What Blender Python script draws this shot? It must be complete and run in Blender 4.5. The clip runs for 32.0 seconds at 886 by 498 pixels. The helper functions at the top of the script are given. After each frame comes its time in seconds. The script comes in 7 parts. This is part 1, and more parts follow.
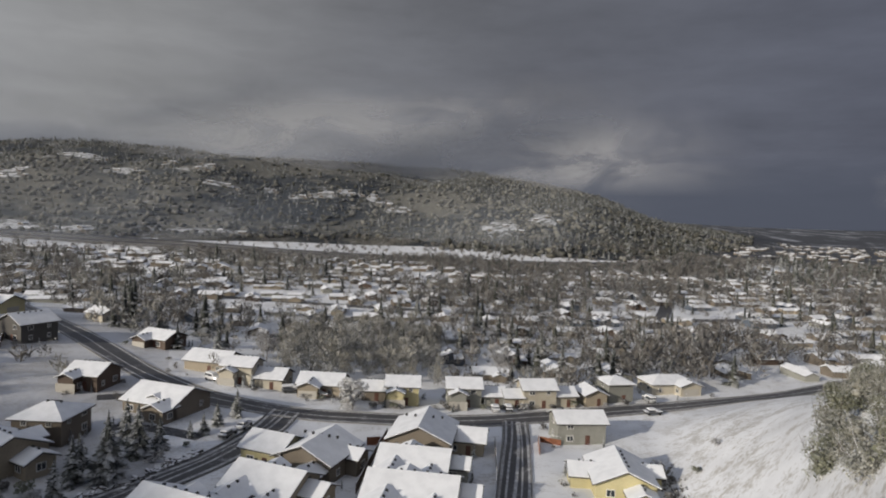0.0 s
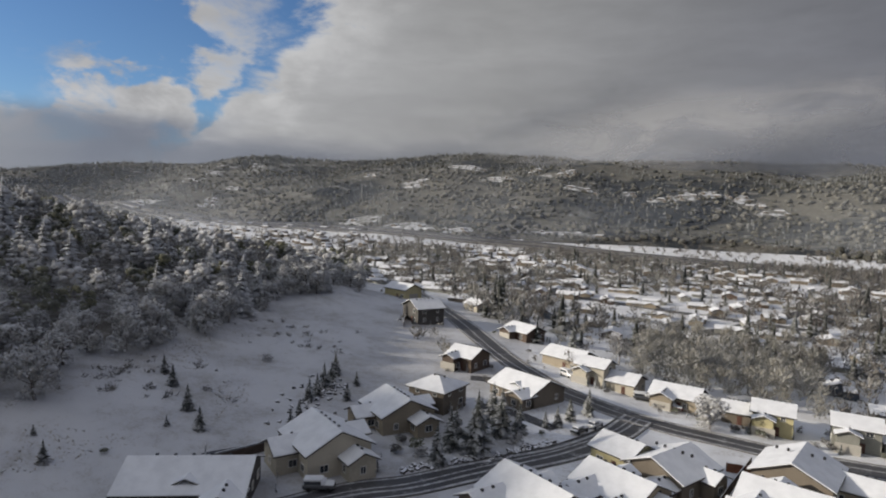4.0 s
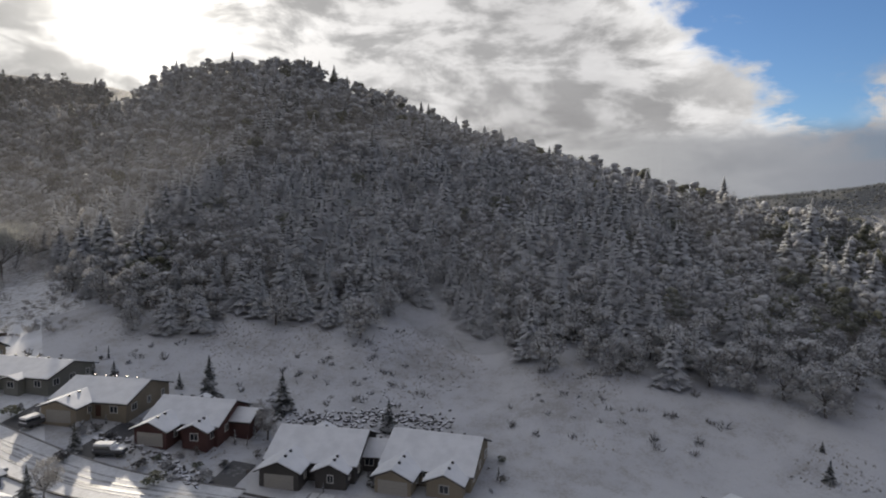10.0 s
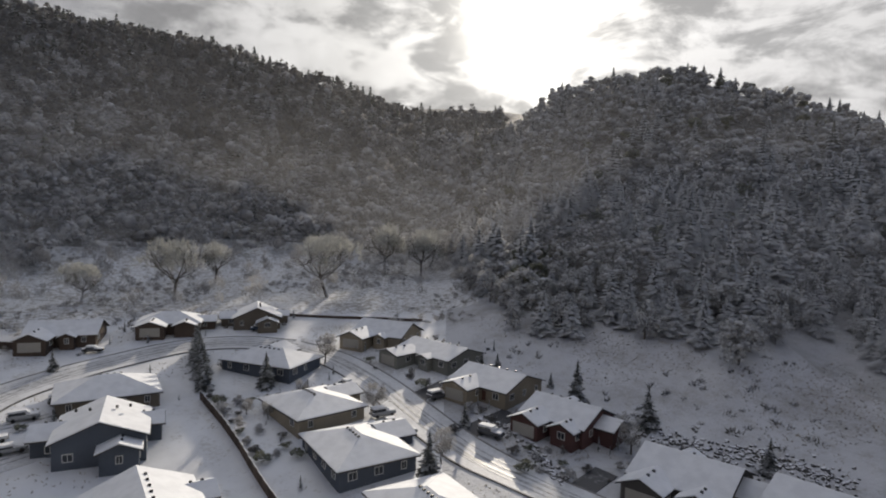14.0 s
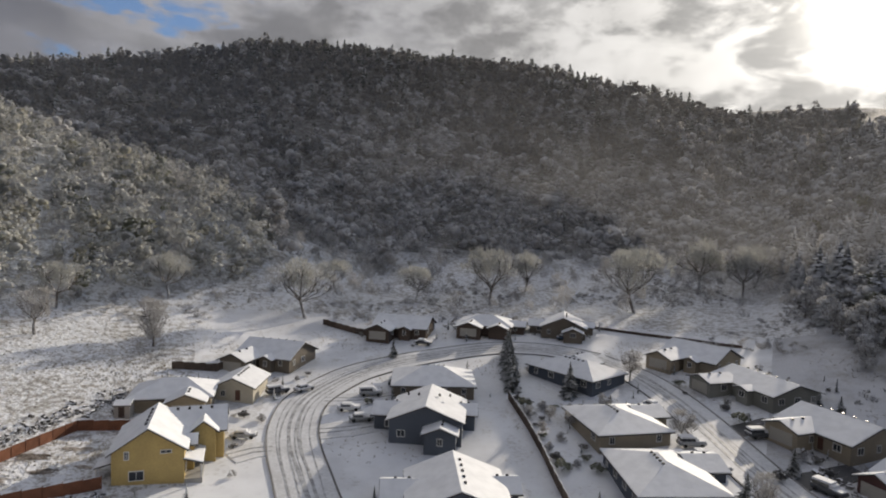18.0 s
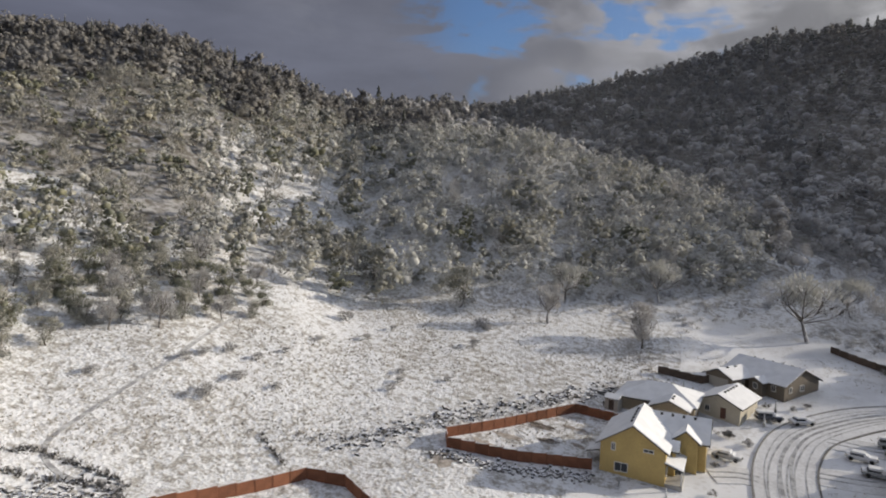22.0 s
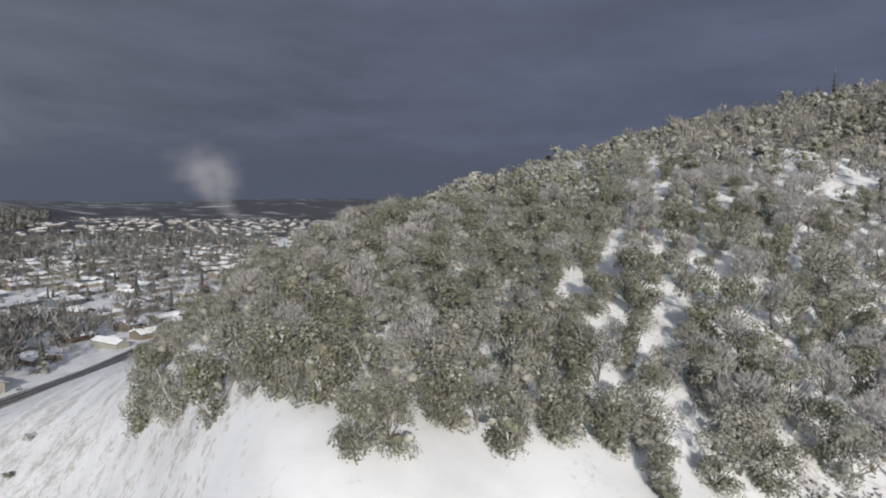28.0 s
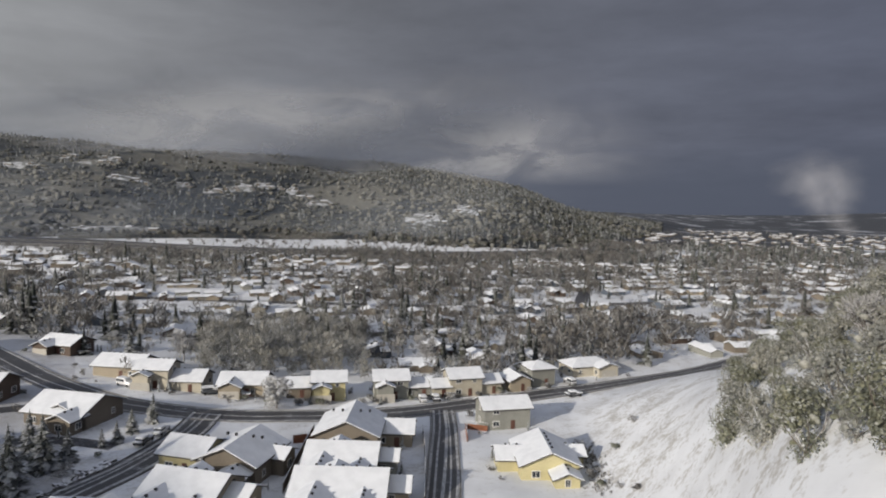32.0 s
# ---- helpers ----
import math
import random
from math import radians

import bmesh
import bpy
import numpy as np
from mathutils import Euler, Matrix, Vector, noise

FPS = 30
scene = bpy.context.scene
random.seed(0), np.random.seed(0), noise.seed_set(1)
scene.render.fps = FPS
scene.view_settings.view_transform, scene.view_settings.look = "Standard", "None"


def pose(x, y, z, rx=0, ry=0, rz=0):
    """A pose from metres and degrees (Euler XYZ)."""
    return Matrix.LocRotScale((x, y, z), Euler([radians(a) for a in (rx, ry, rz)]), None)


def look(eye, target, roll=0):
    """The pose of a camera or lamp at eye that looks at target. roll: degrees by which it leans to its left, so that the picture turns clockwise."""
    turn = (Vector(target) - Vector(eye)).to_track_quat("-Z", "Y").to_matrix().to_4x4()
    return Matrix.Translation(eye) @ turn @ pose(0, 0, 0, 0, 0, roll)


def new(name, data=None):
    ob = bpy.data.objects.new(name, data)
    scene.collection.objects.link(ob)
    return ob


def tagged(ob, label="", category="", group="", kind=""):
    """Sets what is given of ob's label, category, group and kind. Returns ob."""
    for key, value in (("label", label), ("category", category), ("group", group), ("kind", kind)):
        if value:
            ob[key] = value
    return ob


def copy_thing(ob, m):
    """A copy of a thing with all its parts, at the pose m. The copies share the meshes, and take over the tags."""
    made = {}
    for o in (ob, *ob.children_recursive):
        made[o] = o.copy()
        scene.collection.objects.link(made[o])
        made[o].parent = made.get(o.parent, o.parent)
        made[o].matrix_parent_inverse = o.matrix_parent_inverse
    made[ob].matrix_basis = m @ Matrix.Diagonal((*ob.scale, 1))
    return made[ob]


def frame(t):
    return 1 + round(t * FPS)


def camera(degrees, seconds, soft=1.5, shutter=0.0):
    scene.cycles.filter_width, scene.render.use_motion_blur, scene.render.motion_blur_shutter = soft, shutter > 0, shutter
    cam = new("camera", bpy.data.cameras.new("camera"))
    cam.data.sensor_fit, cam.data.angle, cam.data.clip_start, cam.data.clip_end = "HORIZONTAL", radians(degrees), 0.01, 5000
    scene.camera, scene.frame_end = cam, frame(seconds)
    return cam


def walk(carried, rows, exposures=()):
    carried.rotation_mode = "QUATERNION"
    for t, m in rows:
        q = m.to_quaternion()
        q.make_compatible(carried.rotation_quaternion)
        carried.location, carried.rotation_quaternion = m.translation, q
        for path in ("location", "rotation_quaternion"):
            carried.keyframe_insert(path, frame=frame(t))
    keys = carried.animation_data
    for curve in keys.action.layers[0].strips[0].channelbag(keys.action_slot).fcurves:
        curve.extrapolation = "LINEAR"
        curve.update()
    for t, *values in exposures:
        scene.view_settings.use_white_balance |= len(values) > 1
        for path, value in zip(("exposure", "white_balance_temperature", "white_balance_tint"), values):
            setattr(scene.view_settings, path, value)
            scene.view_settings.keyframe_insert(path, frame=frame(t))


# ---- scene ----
# ---- camera: a drone that hovers and turns once round ----
cam = camera(72.0, 32.0, soft=2.0)
TURNS = [  # seconds, bearing, pitch, roll
    (0.0, 0.00, -3.18, -2.30),
    (0.5, 3.26, -3.31, -2.28),
    (1.0, 6.95, -3.43, -2.29),
    (1.5, 10.75, -3.56, -2.20),
    (2.0, 14.73, -3.66, -2.20),
    (2.5, 19.05, -3.79, -2.11),
    (3.0, 23.74, -3.92, -2.05),
    (3.5, 28.17, -4.00, -2.02),
    (5.5, 47.03, -4.22, -1.57),
    (6.0, 52.31, -4.26, -1.45),
    (6.5, 57.79, -4.27, -1.39),
    (7.0, 63.80, -4.25, -1.29),
    (7.5, 69.80, -4.26, -1.20),
    (8.0, 76.03, -4.26, -1.13),
    (8.5, 82.49, -4.23, -1.04),
    (9.0, 89.01, -4.20, -1.01),
    (9.5, 95.44, -4.18, -0.99),
    (10.0, 99.50, -4.09, -1.09),
    (10.5, 103.04, -4.00, -1.11),
    (11.0, 107.21, -3.95, -1.11),
    (11.5, 111.41, -3.84, -1.16),
    (12.0, 115.72, -3.82, -1.18),
    (12.5, 120.07, -3.76, -1.31),
    (13.0, 124.50, -3.72, -1.28),
    (13.5, 128.85, -3.70, -1.31),
    (14.0, 133.55, -3.74, -1.40),
    (14.5, 138.42, -3.72, -1.43),
    (15.0, 143.51, -3.74, -1.51),
    (15.5, 147.82, -3.72, -1.57),
    (17.5, 158.03, -3.33, -1.66),
    (18.0, 161.97, -3.33, -1.70),
    (18.5, 166.00, -3.31, -1.67),
    (19.0, 170.58, -3.33, -1.79),
    (19.5, 175.37, -3.37, -1.71),
    (20.0, 180.49, -3.45, -1.78),
    (20.5, 186.77, -3.55, -1.75),
    (21.0, 193.23, -3.64, -1.78),
    (21.5, 199.60, -3.74, -1.64),
    (22.0, 205.95, -3.83, -1.66),
    (22.5, 212.83, -3.90, -1.59),
    (23.0, 220.27, -3.99, -1.49),
    (23.5, 228.31, -4.09, -1.48),
    (24.0, 236.40, -4.17, -1.39),
    (24.5, 244.33, -4.20, -1.22),
    (25.0, 252.32, -4.18, -1.25),
    (25.5, 259.83, -4.14, -1.23),
    (27.5, 291.68, -3.95, -0.82),
    (28.0, 300.16, -3.93, -0.81),
    (28.5, 308.03, -3.90, -0.79),
    (29.0, 315.44, -3.88, -0.81),
    (29.5, 322.33, -3.81, -0.97),
    (30.0, 329.35, -3.77, -1.11),
    (30.5, 336.19, -3.79, -1.19),
    (31.0, 342.60, -3.78, -1.24),
    (31.5, 348.15, -3.77, -1.16),
    (32.0, 352.77, -3.73, -1.34),
]
walk(cam, [(t, pose(0, 0, 48, 90 + pitch, roll, bearing)) for t, bearing, pitch, roll in TURNS],
     [(0.0, -0.2, 6360, 10), (1.0, 0.0, 6380, 10), (6.0, 0.04, 6480, 10), (7.5, 0.1, 6560, 10), (9.0, 0.22, 6650, 10), (10.5, 0.15, 6620, 10), (12.0, 0.1, 6600, 10), (15.0, 0.16, 6620, 10), (18.0, 0.2, 6740, 10), (21.0, 0.28, 6700, 10), (23.5, 0.06, 6350, 10), (28.0, -0.04, 6080, 10), (30.5, -0.12, 6180, 10), (32.0, -0.06, 6250, 10)])

# ---- daylight: a veiled winter sun low over the saddle, broken cloud, one blue gap ----
SUN_AZ, SUN_EL = radians(126.4), radians(16.9)
SUN_DIR = Vector((-math.sin(SUN_AZ) * math.cos(SUN_EL), math.cos(SUN_AZ) * math.cos(SUN_EL), math.sin(SUN_EL)))
sun_data = bpy.data.lights.new("sun", "SUN")
sun_data.energy, sun_data.angle, sun_data.color = 4.4, radians(1.2), (1.0, 0.90, 0.76)
sun = new("sun", sun_data)
sun.matrix_world = look(SUN_DIR * 100, (0, 0, 0))


class Nodes:
    """Short hand for building node trees."""

    def __init__(self, tree):
        self.tree = tree
        tree.nodes.clear()

    def add(self, kind, **values):
        n = self.tree.nodes.new(kind)
        for key, v in values.items():
            setattr(n, key, v)
        return n

    def put(self, socket, v):
        if isinstance(v, bpy.types.NodeSocket):
            self.tree.links.new(v, socket)
        elif v is not None:
            socket.default_value = v

    def math(self, op, a, b=None, c=None, clamp=False):
        n = self.add("ShaderNodeMath", operation=op, use_clamp=clamp)
        for s, v in zip(n.inputs, (a, b, c)):
            self.put(s, v)
        return n.outputs[0]

    def vec(self, op, a, b=None, scale=None):
        n = self.add("ShaderNodeVectorMath", operation=op)
        self.put(n.inputs[0], a)
        self.put(n.inputs[1], b)
        if scale is not None:
            self.put(n.inputs["Scale"], scale)
        return n.outputs["Value"] if op in ("DOT_PRODUCT", "LENGTH") else n.outputs[0]

    def smooth(self, v, lo, hi, to_lo=0.0, to_hi=1.0):
        n = self.add("ShaderNodeMapRange", interpolation_type="SMOOTHSTEP")
        for s, x in zip(n.inputs, (v, lo, hi, to_lo, to_hi)):
            self.put(s, x)
        return n.outputs[0]

    def noise(self, vector, scale, detail=4.0, rough=0.55, distort=0.0):
        n = self.add("ShaderNodeTexNoise")
        self.put(n.inputs["Vector"], vector)
        n.inputs["Scale"].default_value, n.inputs["Detail"].default_value = scale, detail
        n.inputs["Roughness"].default_value, n.inputs["Distortion"].default_value = rough, distort
        return n.outputs["Fac"]

    def mix(self, f, a, b):
        n = self.add("ShaderNodeMix", data_type="RGBA")
        self.put(n.inputs[0], f)
        self.put(n.inputs[6], (*a, 1) if isinstance(a, tuple) else a)
        self.put(n.inputs[7], (*b, 1) if isinstance(b, tuple) else b)
        return n.outputs[2]

    def ramp(self, v, stops):
        n = self.add("ShaderNodeValToRGB")
        self.put(n.inputs[0], v)
        e = n.color_ramp.elements
        while len(e) < len(stops):
            e.new(0.5)
        for el, (p, c) in zip(e, stops):
            el.position, el.color = p, (*c, 1)
        return n.outputs[0]


def bearing_dir(az, el):
    a, e = radians(az), radians(el)
    return (-math.sin(a) * math.cos(e), math.cos(a) * math.cos(e), math.sin(e))


def make_sky():
    world = bpy.data.worlds.new("sky")
    scene.world = world
    world.use_nodes = True
    n = Nodes(world.node_tree)
    d = n.vec("NORMALIZE", n.add("ShaderNodeTexCoord").outputs["Generated"])
    sky = n.add("ShaderNodeTexSky", sky_type="NISHITA", sun_disc=False)
    sky.sun_elevation, sky.sun_rotation = SUN_EL, -SUN_AZ
    sky.altitude, sky.air_density, sky.dust_density, sky.ozone_density = 500, 1.0, 0.4, 2.5
    blue = n.vec("SCALE", n.vec("MULTIPLY", sky.outputs[0], (0.66, 0.80, 1.0)), scale=0.105)
    parts = n.add("ShaderNodeSeparateXYZ")
    n.put(parts.inputs[0], d)
    up = n.math("MAXIMUM", parts.outputs[2], 0.0)
    # a flat cloud layer seen in perspective
    lift = n.math("ADD", up, 0.16)
    flat = n.add("ShaderNodeCombineXYZ")
    n.put(flat.inputs[0], n.math("DIVIDE", parts.outputs[0], lift))
    n.put(flat.inputs[1], n.math("DIVIDE", parts.outputs[1], lift))
    big = n.noise(flat.outputs[0], 0.62, 7, 0.6, 0.3)
    fine = n.noise(flat.outputs[0], 2.9, 8, 0.62, 0.2)
    sheet = n.noise(n.vec("MULTIPLY", d, (1, 1, 5.0)), 2.2, 5, 0.55)
    # banks of rounded cells, wider than they are high
    cells = n.noise(n.vec("MULTIPLY", d, (1, 1, 2.5)), 6.4, 7, 0.58, 0.35)
    lumps = n.noise(n.vec("MULTIPLY", d, (1, 1, 1.7)), 9.0, 6, 0.55, 0.2)
    s = n.vec("DOT_PRODUCT", d, tuple(SUN_DIR))
    # one wide blue opening that widens upwards, smaller rifts beside the great hill
    ragged = n.math("MULTIPLY_ADD", n.math("SUBTRACT", lumps, 0.5), 0.20, n.math("MULTIPLY", n.math("SUBTRACT", cells, 0.5), 0.34))
    off = n.math("ADD", n.vec("DOT_PRODUCT", d, bearing_dir(62 + 90, 0)), ragged)
    wide = n.math("MULTIPLY_ADD", n.math("SUBTRACT", up, 0.12), 0.75, 0.165)
    gap = n.math("MULTIPLY", n.smooth(n.math("SUBTRACT", wide, n.math("ABSOLUTE", off)), -0.025, 0.045), n.smooth(n.vec("DOT_PRODUCT", d, bearing_dir(62, 0)), 0.2, 0.6))
    gap = n.math("MULTIPLY", gap, n.smooth(n.math("ADD", up, ragged), 0.085, 0.125))
    puffs = n.math("MULTIPLY", n.smooth(lumps, 0.47, 0.58), n.smooth(n.math("ABSOLUTE", n.math("ADD", off, 0.06)), 0.17, 0.05))
    gap = n.math("MULTIPLY", gap, n.math("SUBTRACT", 1.0, puffs))
    rift = n.math("MULTIPLY", n.smooth(n.vec("DOT_PRODUCT", d, bearing_dir(193, 21)), 0.945, 0.985), n.smooth(cells, 0.50, 0.40))
    cover = n.math("SUBTRACT", 1.0, n.math("MAXIMUM", gap, n.math("MULTIPLY", rift, 0.85)))
    # the deck is thinnest towards the south-east and heavy over the plain
    thick = n.math("MULTIPLY_ADD", n.vec("DOT_PRODUCT", d, bearing_dir(85, 10)), 0.5, 0.5)
    tone = n.ramp(thick, [(0.0, (0.104, 0.114, 0.162)), (0.25, (0.128, 0.137, 0.176)), (0.5, (0.138, 0.143, 0.164)), (0.62, (0.19, 0.194, 0.21)),
                          (0.78, (0.30, 0.30, 0.302)), (0.9, (0.38, 0.38, 0.385)), (1.0, (0.38, 0.38, 0.39))])
    shade = n.math("MULTIPLY_ADD", n.math("SUBTRACT", fine, 0.5), 0.35, n.math("MULTIPLY_ADD", n.math("SUBTRACT", sheet, 0.5), 0.8, 1.0))
    # broken cells on the sunny side: grey bellies, thin bright seams
    sunny = n.smooth(s, 0.25, 0.72)
    seam = n.smooth(n.math("MULTIPLY_ADD", lumps, 0.35, n.math("MULTIPLY", cells, 0.65)), 0.57, 0.45)
    belly = n.math("MULTIPLY_ADD", seam, n.math("MULTIPLY", sunny, 0.62), n.math("MULTIPLY_ADD", sunny, -0.14, 1.0))
    glow = n.math("POWER", n.math("MAXIMUM", s, 0.0), 90.0)
    disc = n.math("POWER", n.math("MAXIMUM", s, 0.0), 420.0)
    halo = n.math("MULTIPLY", n.math("POWER", n.math("MAXIMUM", s, 0.0), 9.0), n.math("MULTIPLY_ADD", seam, 0.22, 0.05))
    extra = n.math("ADD", halo, n.math("ADD", n.math("MULTIPLY", glow, n.math("MULTIPLY_ADD", seam, 0.55, 0.20)), n.math("MULTIPLY", disc, 3.0)))
    cloud = n.vec("ADD", n.vec("SCALE", n.vec("SCALE", tone, scale=shade), scale=belly), n.vec("SCALE", (1.0, 0.96, 0.88), scale=extra))
    cloud = n.vec("SCALE", cloud, scale=n.smooth(up, 0.36, 0.95, 1.0, 1.9))  # an overcast sky is brightest overhead
    veil = n.smooth(n.vec("DOT_PRODUCT", d, bearing_dir(163, 14)), 0.72, 0.97, 0.0, 0.13)
    cloud = n.vec("ADD", cloud, n.vec("SCALE", (1, 0.99, 0.98), scale=n.math("MULTIPLY", veil, n.smooth(lumps, 0.35, 0.6, 1.25, 0.5))))
    rim = n.math("MULTIPLY", n.math("MULTIPLY", n.smooth(n.math("ABSOLUTE", n.math("SUBTRACT", n.math("ABSOLUTE", off), wide)), 0.16, 0.0), n.smooth(s, -0.1, 0.5)), n.smooth(lumps, 0.3, 0.6, 0.12, 0.30))
    cloud = n.vec("ADD", cloud, n.vec("SCALE", (1, 0.99, 0.96), scale=rim))
    col = n.mix(cover, blue, cloud)
    # murk low over the horizon
    low = n.smooth(n.math("MULTIPLY_ADD", n.math("SUBTRACT", sheet, 0.5), 0.10, up), 0.115, 0.05)
    bank = n.math("MULTIPLY", n.smooth(n.vec("DOT_PRODUCT", d, bearing_dir(70, 4)), 0.93, 0.985), n.smooth(n.math("MULTIPLY_ADD", n.math("SUBTRACT", lumps, 0.5), 0.05, up), 0.135, 0.10))
    low = n.math("MAXIMUM", low, bank)
    murk = n.ramp(n.math("MULTIPLY_ADD", s, 0.5, 0.5), [(0.0, (0.085, 0.095, 0.125)), (0.5, (0.13, 0.14, 0.175)), (0.72, (0.155, 0.178, 0.23)), (0.9, (0.40, 0.40, 0.40)), (1.0, (0.8, 0.78, 0.74))])
    col = n.mix(n.math("MULTIPLY", low, 0.85), col, murk)
    bg = n.add("ShaderNodeBackground")
    n.put(bg.inputs[0], col)
    bg.inputs[1].default_value = 1.0
    out = n.add("ShaderNodeOutputWorld")
    n.put(out.inputs[0], bg.outputs[0])


make_sky()

# ---- materials ----
MATS = {}


def material(name, build, rough=0.8, metal=0.0, bump=None, spec=0.3):
    """build(n, position) gives the base colour; bump is (scale in m, depth in m)."""
    m = bpy.data.materials.new(name)
    m.use_nodes = True
    n = Nodes(m.node_tree)
    bsdf = n.add("ShaderNodeBsdfPrincipled")
    pos = n.add("ShaderNodeTexCoord").outputs["Object"]
    n.put(bsdf.inputs["Base Color"], build(n, pos))
    n.put(bsdf.inputs["Roughness"], rough)
    bsdf.inputs["Metallic"].default_value = metal
    bsdf.inputs["Specular IOR Level"].default_value = spec
    if bump:
        b = n.add("ShaderNodeBump")
        b.inputs["Distance"].default_value = bump[1]
        b.inputs["Strength"].default_value = 1.0
        n.put(b.inputs["Height"], n.noise(pos, 1.0 / bump[0], 5, 0.6))
        n.put(bsdf.inputs["Normal"], b.outputs[0])
    out = n.add("ShaderNodeOutputMaterial")
    n.put(out.inputs[0], bsdf.outputs[0])
    MATS[name] = m
    return m


def two_scale(c, amount=0.25, big=3.0, fine=0.25, tint=None):
    """A colour that varies in broad stains and fine grain."""
    def build(n, pos):
        a, b = n.noise(pos, 1.0 / big, 3), n.noise(pos, 1.0 / fine, 4)
        f = n.math("MULTIPLY_ADD", a, 0.6, n.math("MULTIPLY", b, 0.4))
        rnd = n.add("ShaderNodeObjectInfo").outputs["Random"]
        f = n.math("MULTIPLY_ADD", n.math("SUBTRACT", rnd, 0.5), 0.25, f)
        lo = tuple(x * (1 - amount) for x in c)
        hi = tuple(min(1, x * (1 + amount)) for x in (tint or c))
        return n.mix(n.smooth(f, 0.3, 0.7), lo, hi)
    return build


SNOW = (0.80, 0.815, 0.84)
SNOW_DULL = (0.66, 0.67, 0.69)


def ground_colour(n, pos):
    """Snow with dead grass and earth showing through, most on steep rough slopes."""
    broad = n.noise(pos, 1 / 38.0, 4, 0.6)
    mid = n.noise(pos, 1 / 4.0, 4, 0.62)
    fine = n.noise(pos, 1 / 0.7, 3, 0.6)
    normal = n.add("ShaderNodeNewGeometry").outputs["Normal"]
    parts = n.add("ShaderNodeSeparateXYZ")
    n.put(parts.inputs[0], normal)
    steep = n.smooth(parts.outputs[2], 0.97, 0.78)
    grass = n.math("ADD", n.math("MULTIPLY", mid, 0.55), n.math("MULTIPLY", fine, 0.5))
    grass = n.math("MULTIPLY_ADD", n.math("SUBTRACT", broad, 0.5), 0.55, grass)
    bare = n.math("MULTIPLY", n.smooth(grass, 0.53, 0.70), n.math("MULTIPLY_ADD", steep, 0.22, 0.34))
    snow = n.mix(n.smooth(n.noise(pos, 1 / 11.0, 4), 0.35, 0.7), SNOW, SNOW_DULL)
    earth = n.mix(fine, (0.16, 0.135, 0.095), (0.30, 0.26, 0.19))
    return n.mix(bare, snow, earth)


def meadow_colour(n, pos):
    """Thin wind-scoured snow over tussocks of dead grass."""
    broad, mid, fine = n.noise(pos, 1 / 22.0, 3), n.noise(pos, 1 / 1.6, 4, 0.65), n.noise(pos, 1 / 0.5, 3, 0.6)
    f = n.math("ADD", n.math("MULTIPLY_ADD", mid, 0.6, n.math("MULTIPLY", fine, 0.4)), n.math("MULTIPLY", n.math("SUBTRACT", broad, 0.5), 0.22))
    return n.mix(n.smooth(f, 0.44, 0.62), SNOW, n.mix(fine, (0.27, 0.255, 0.23), (0.42, 0.40, 0.37)))


def shaded_thin_colour(n, pos):
    """Shallow snow on rough pasture, darkened for the hill's shade: stalks and dead bramble show through in streaks and
    patches.
    """
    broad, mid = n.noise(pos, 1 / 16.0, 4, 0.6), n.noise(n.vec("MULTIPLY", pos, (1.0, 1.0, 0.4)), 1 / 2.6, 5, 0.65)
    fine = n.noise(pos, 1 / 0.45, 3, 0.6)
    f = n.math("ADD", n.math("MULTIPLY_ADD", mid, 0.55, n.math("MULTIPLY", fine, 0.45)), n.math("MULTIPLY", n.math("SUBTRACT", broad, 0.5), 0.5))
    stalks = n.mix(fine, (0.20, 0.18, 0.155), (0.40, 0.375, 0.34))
    # both snow tones are lowered to paint the shade of the wooded hill
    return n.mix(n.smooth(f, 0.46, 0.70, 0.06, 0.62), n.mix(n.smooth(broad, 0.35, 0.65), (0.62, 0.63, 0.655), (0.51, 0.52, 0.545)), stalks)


material("shaded_thin_snow", shaded_thin_colour, 0.85, bump=(0.8, 0.2))
material("meadow_snow", meadow_colour, 0.8, bump=(0.85, 0.45))
material("snowy_ground", ground_colour, 0.75, bump=(1.3, 0.035))
material("forest_floor", lambda n, p: n.mix(n.smooth(n.math("MULTIPLY_ADD", n.noise(p, 1 / 3.0, 5, 0.65), 0.7, n.math("MULTIPLY", n.noise(p, 1 / 30.0, 3), 0.3)), 0.42, 0.62), (0.13, 0.12, 0.105), (0.40, 0.40, 0.405)), 0.9, bump=(1.5, 0.3))
def brushy(n, p):
    """Far slopes: dark woods and pale dead grass in broad patches, a little snow between."""
    broad, mid, fine = n.noise(p, 1 / 230.0, 4, 0.6), n.noise(p, 1 / 45.0, 4, 0.6), n.noise(p, 1 / 9.0, 4, 0.65)
    cover = n.mix(n.smooth(n.math("MULTIPLY_ADD", broad, 0.65, n.math("MULTIPLY", mid, 0.35)), 0.45, 0.55), (0.038, 0.044, 0.05), (0.165, 0.158, 0.132))
    cover = n.mix(n.smooth(fine, 0.35, 0.65), n.vec("MULTIPLY", cover, (0.7, 0.7, 0.7)), cover)
    f = n.math("ADD", n.math("MULTIPLY", fine, 0.4), n.math("MULTIPLY_ADD", mid, 0.5, n.math("MULTIPLY", n.noise(p, 1 / 310.0, 2), 0.35)))
    return n.mix(n.smooth(f, 0.70, 0.82), cover, (0.62, 0.63, 0.65))


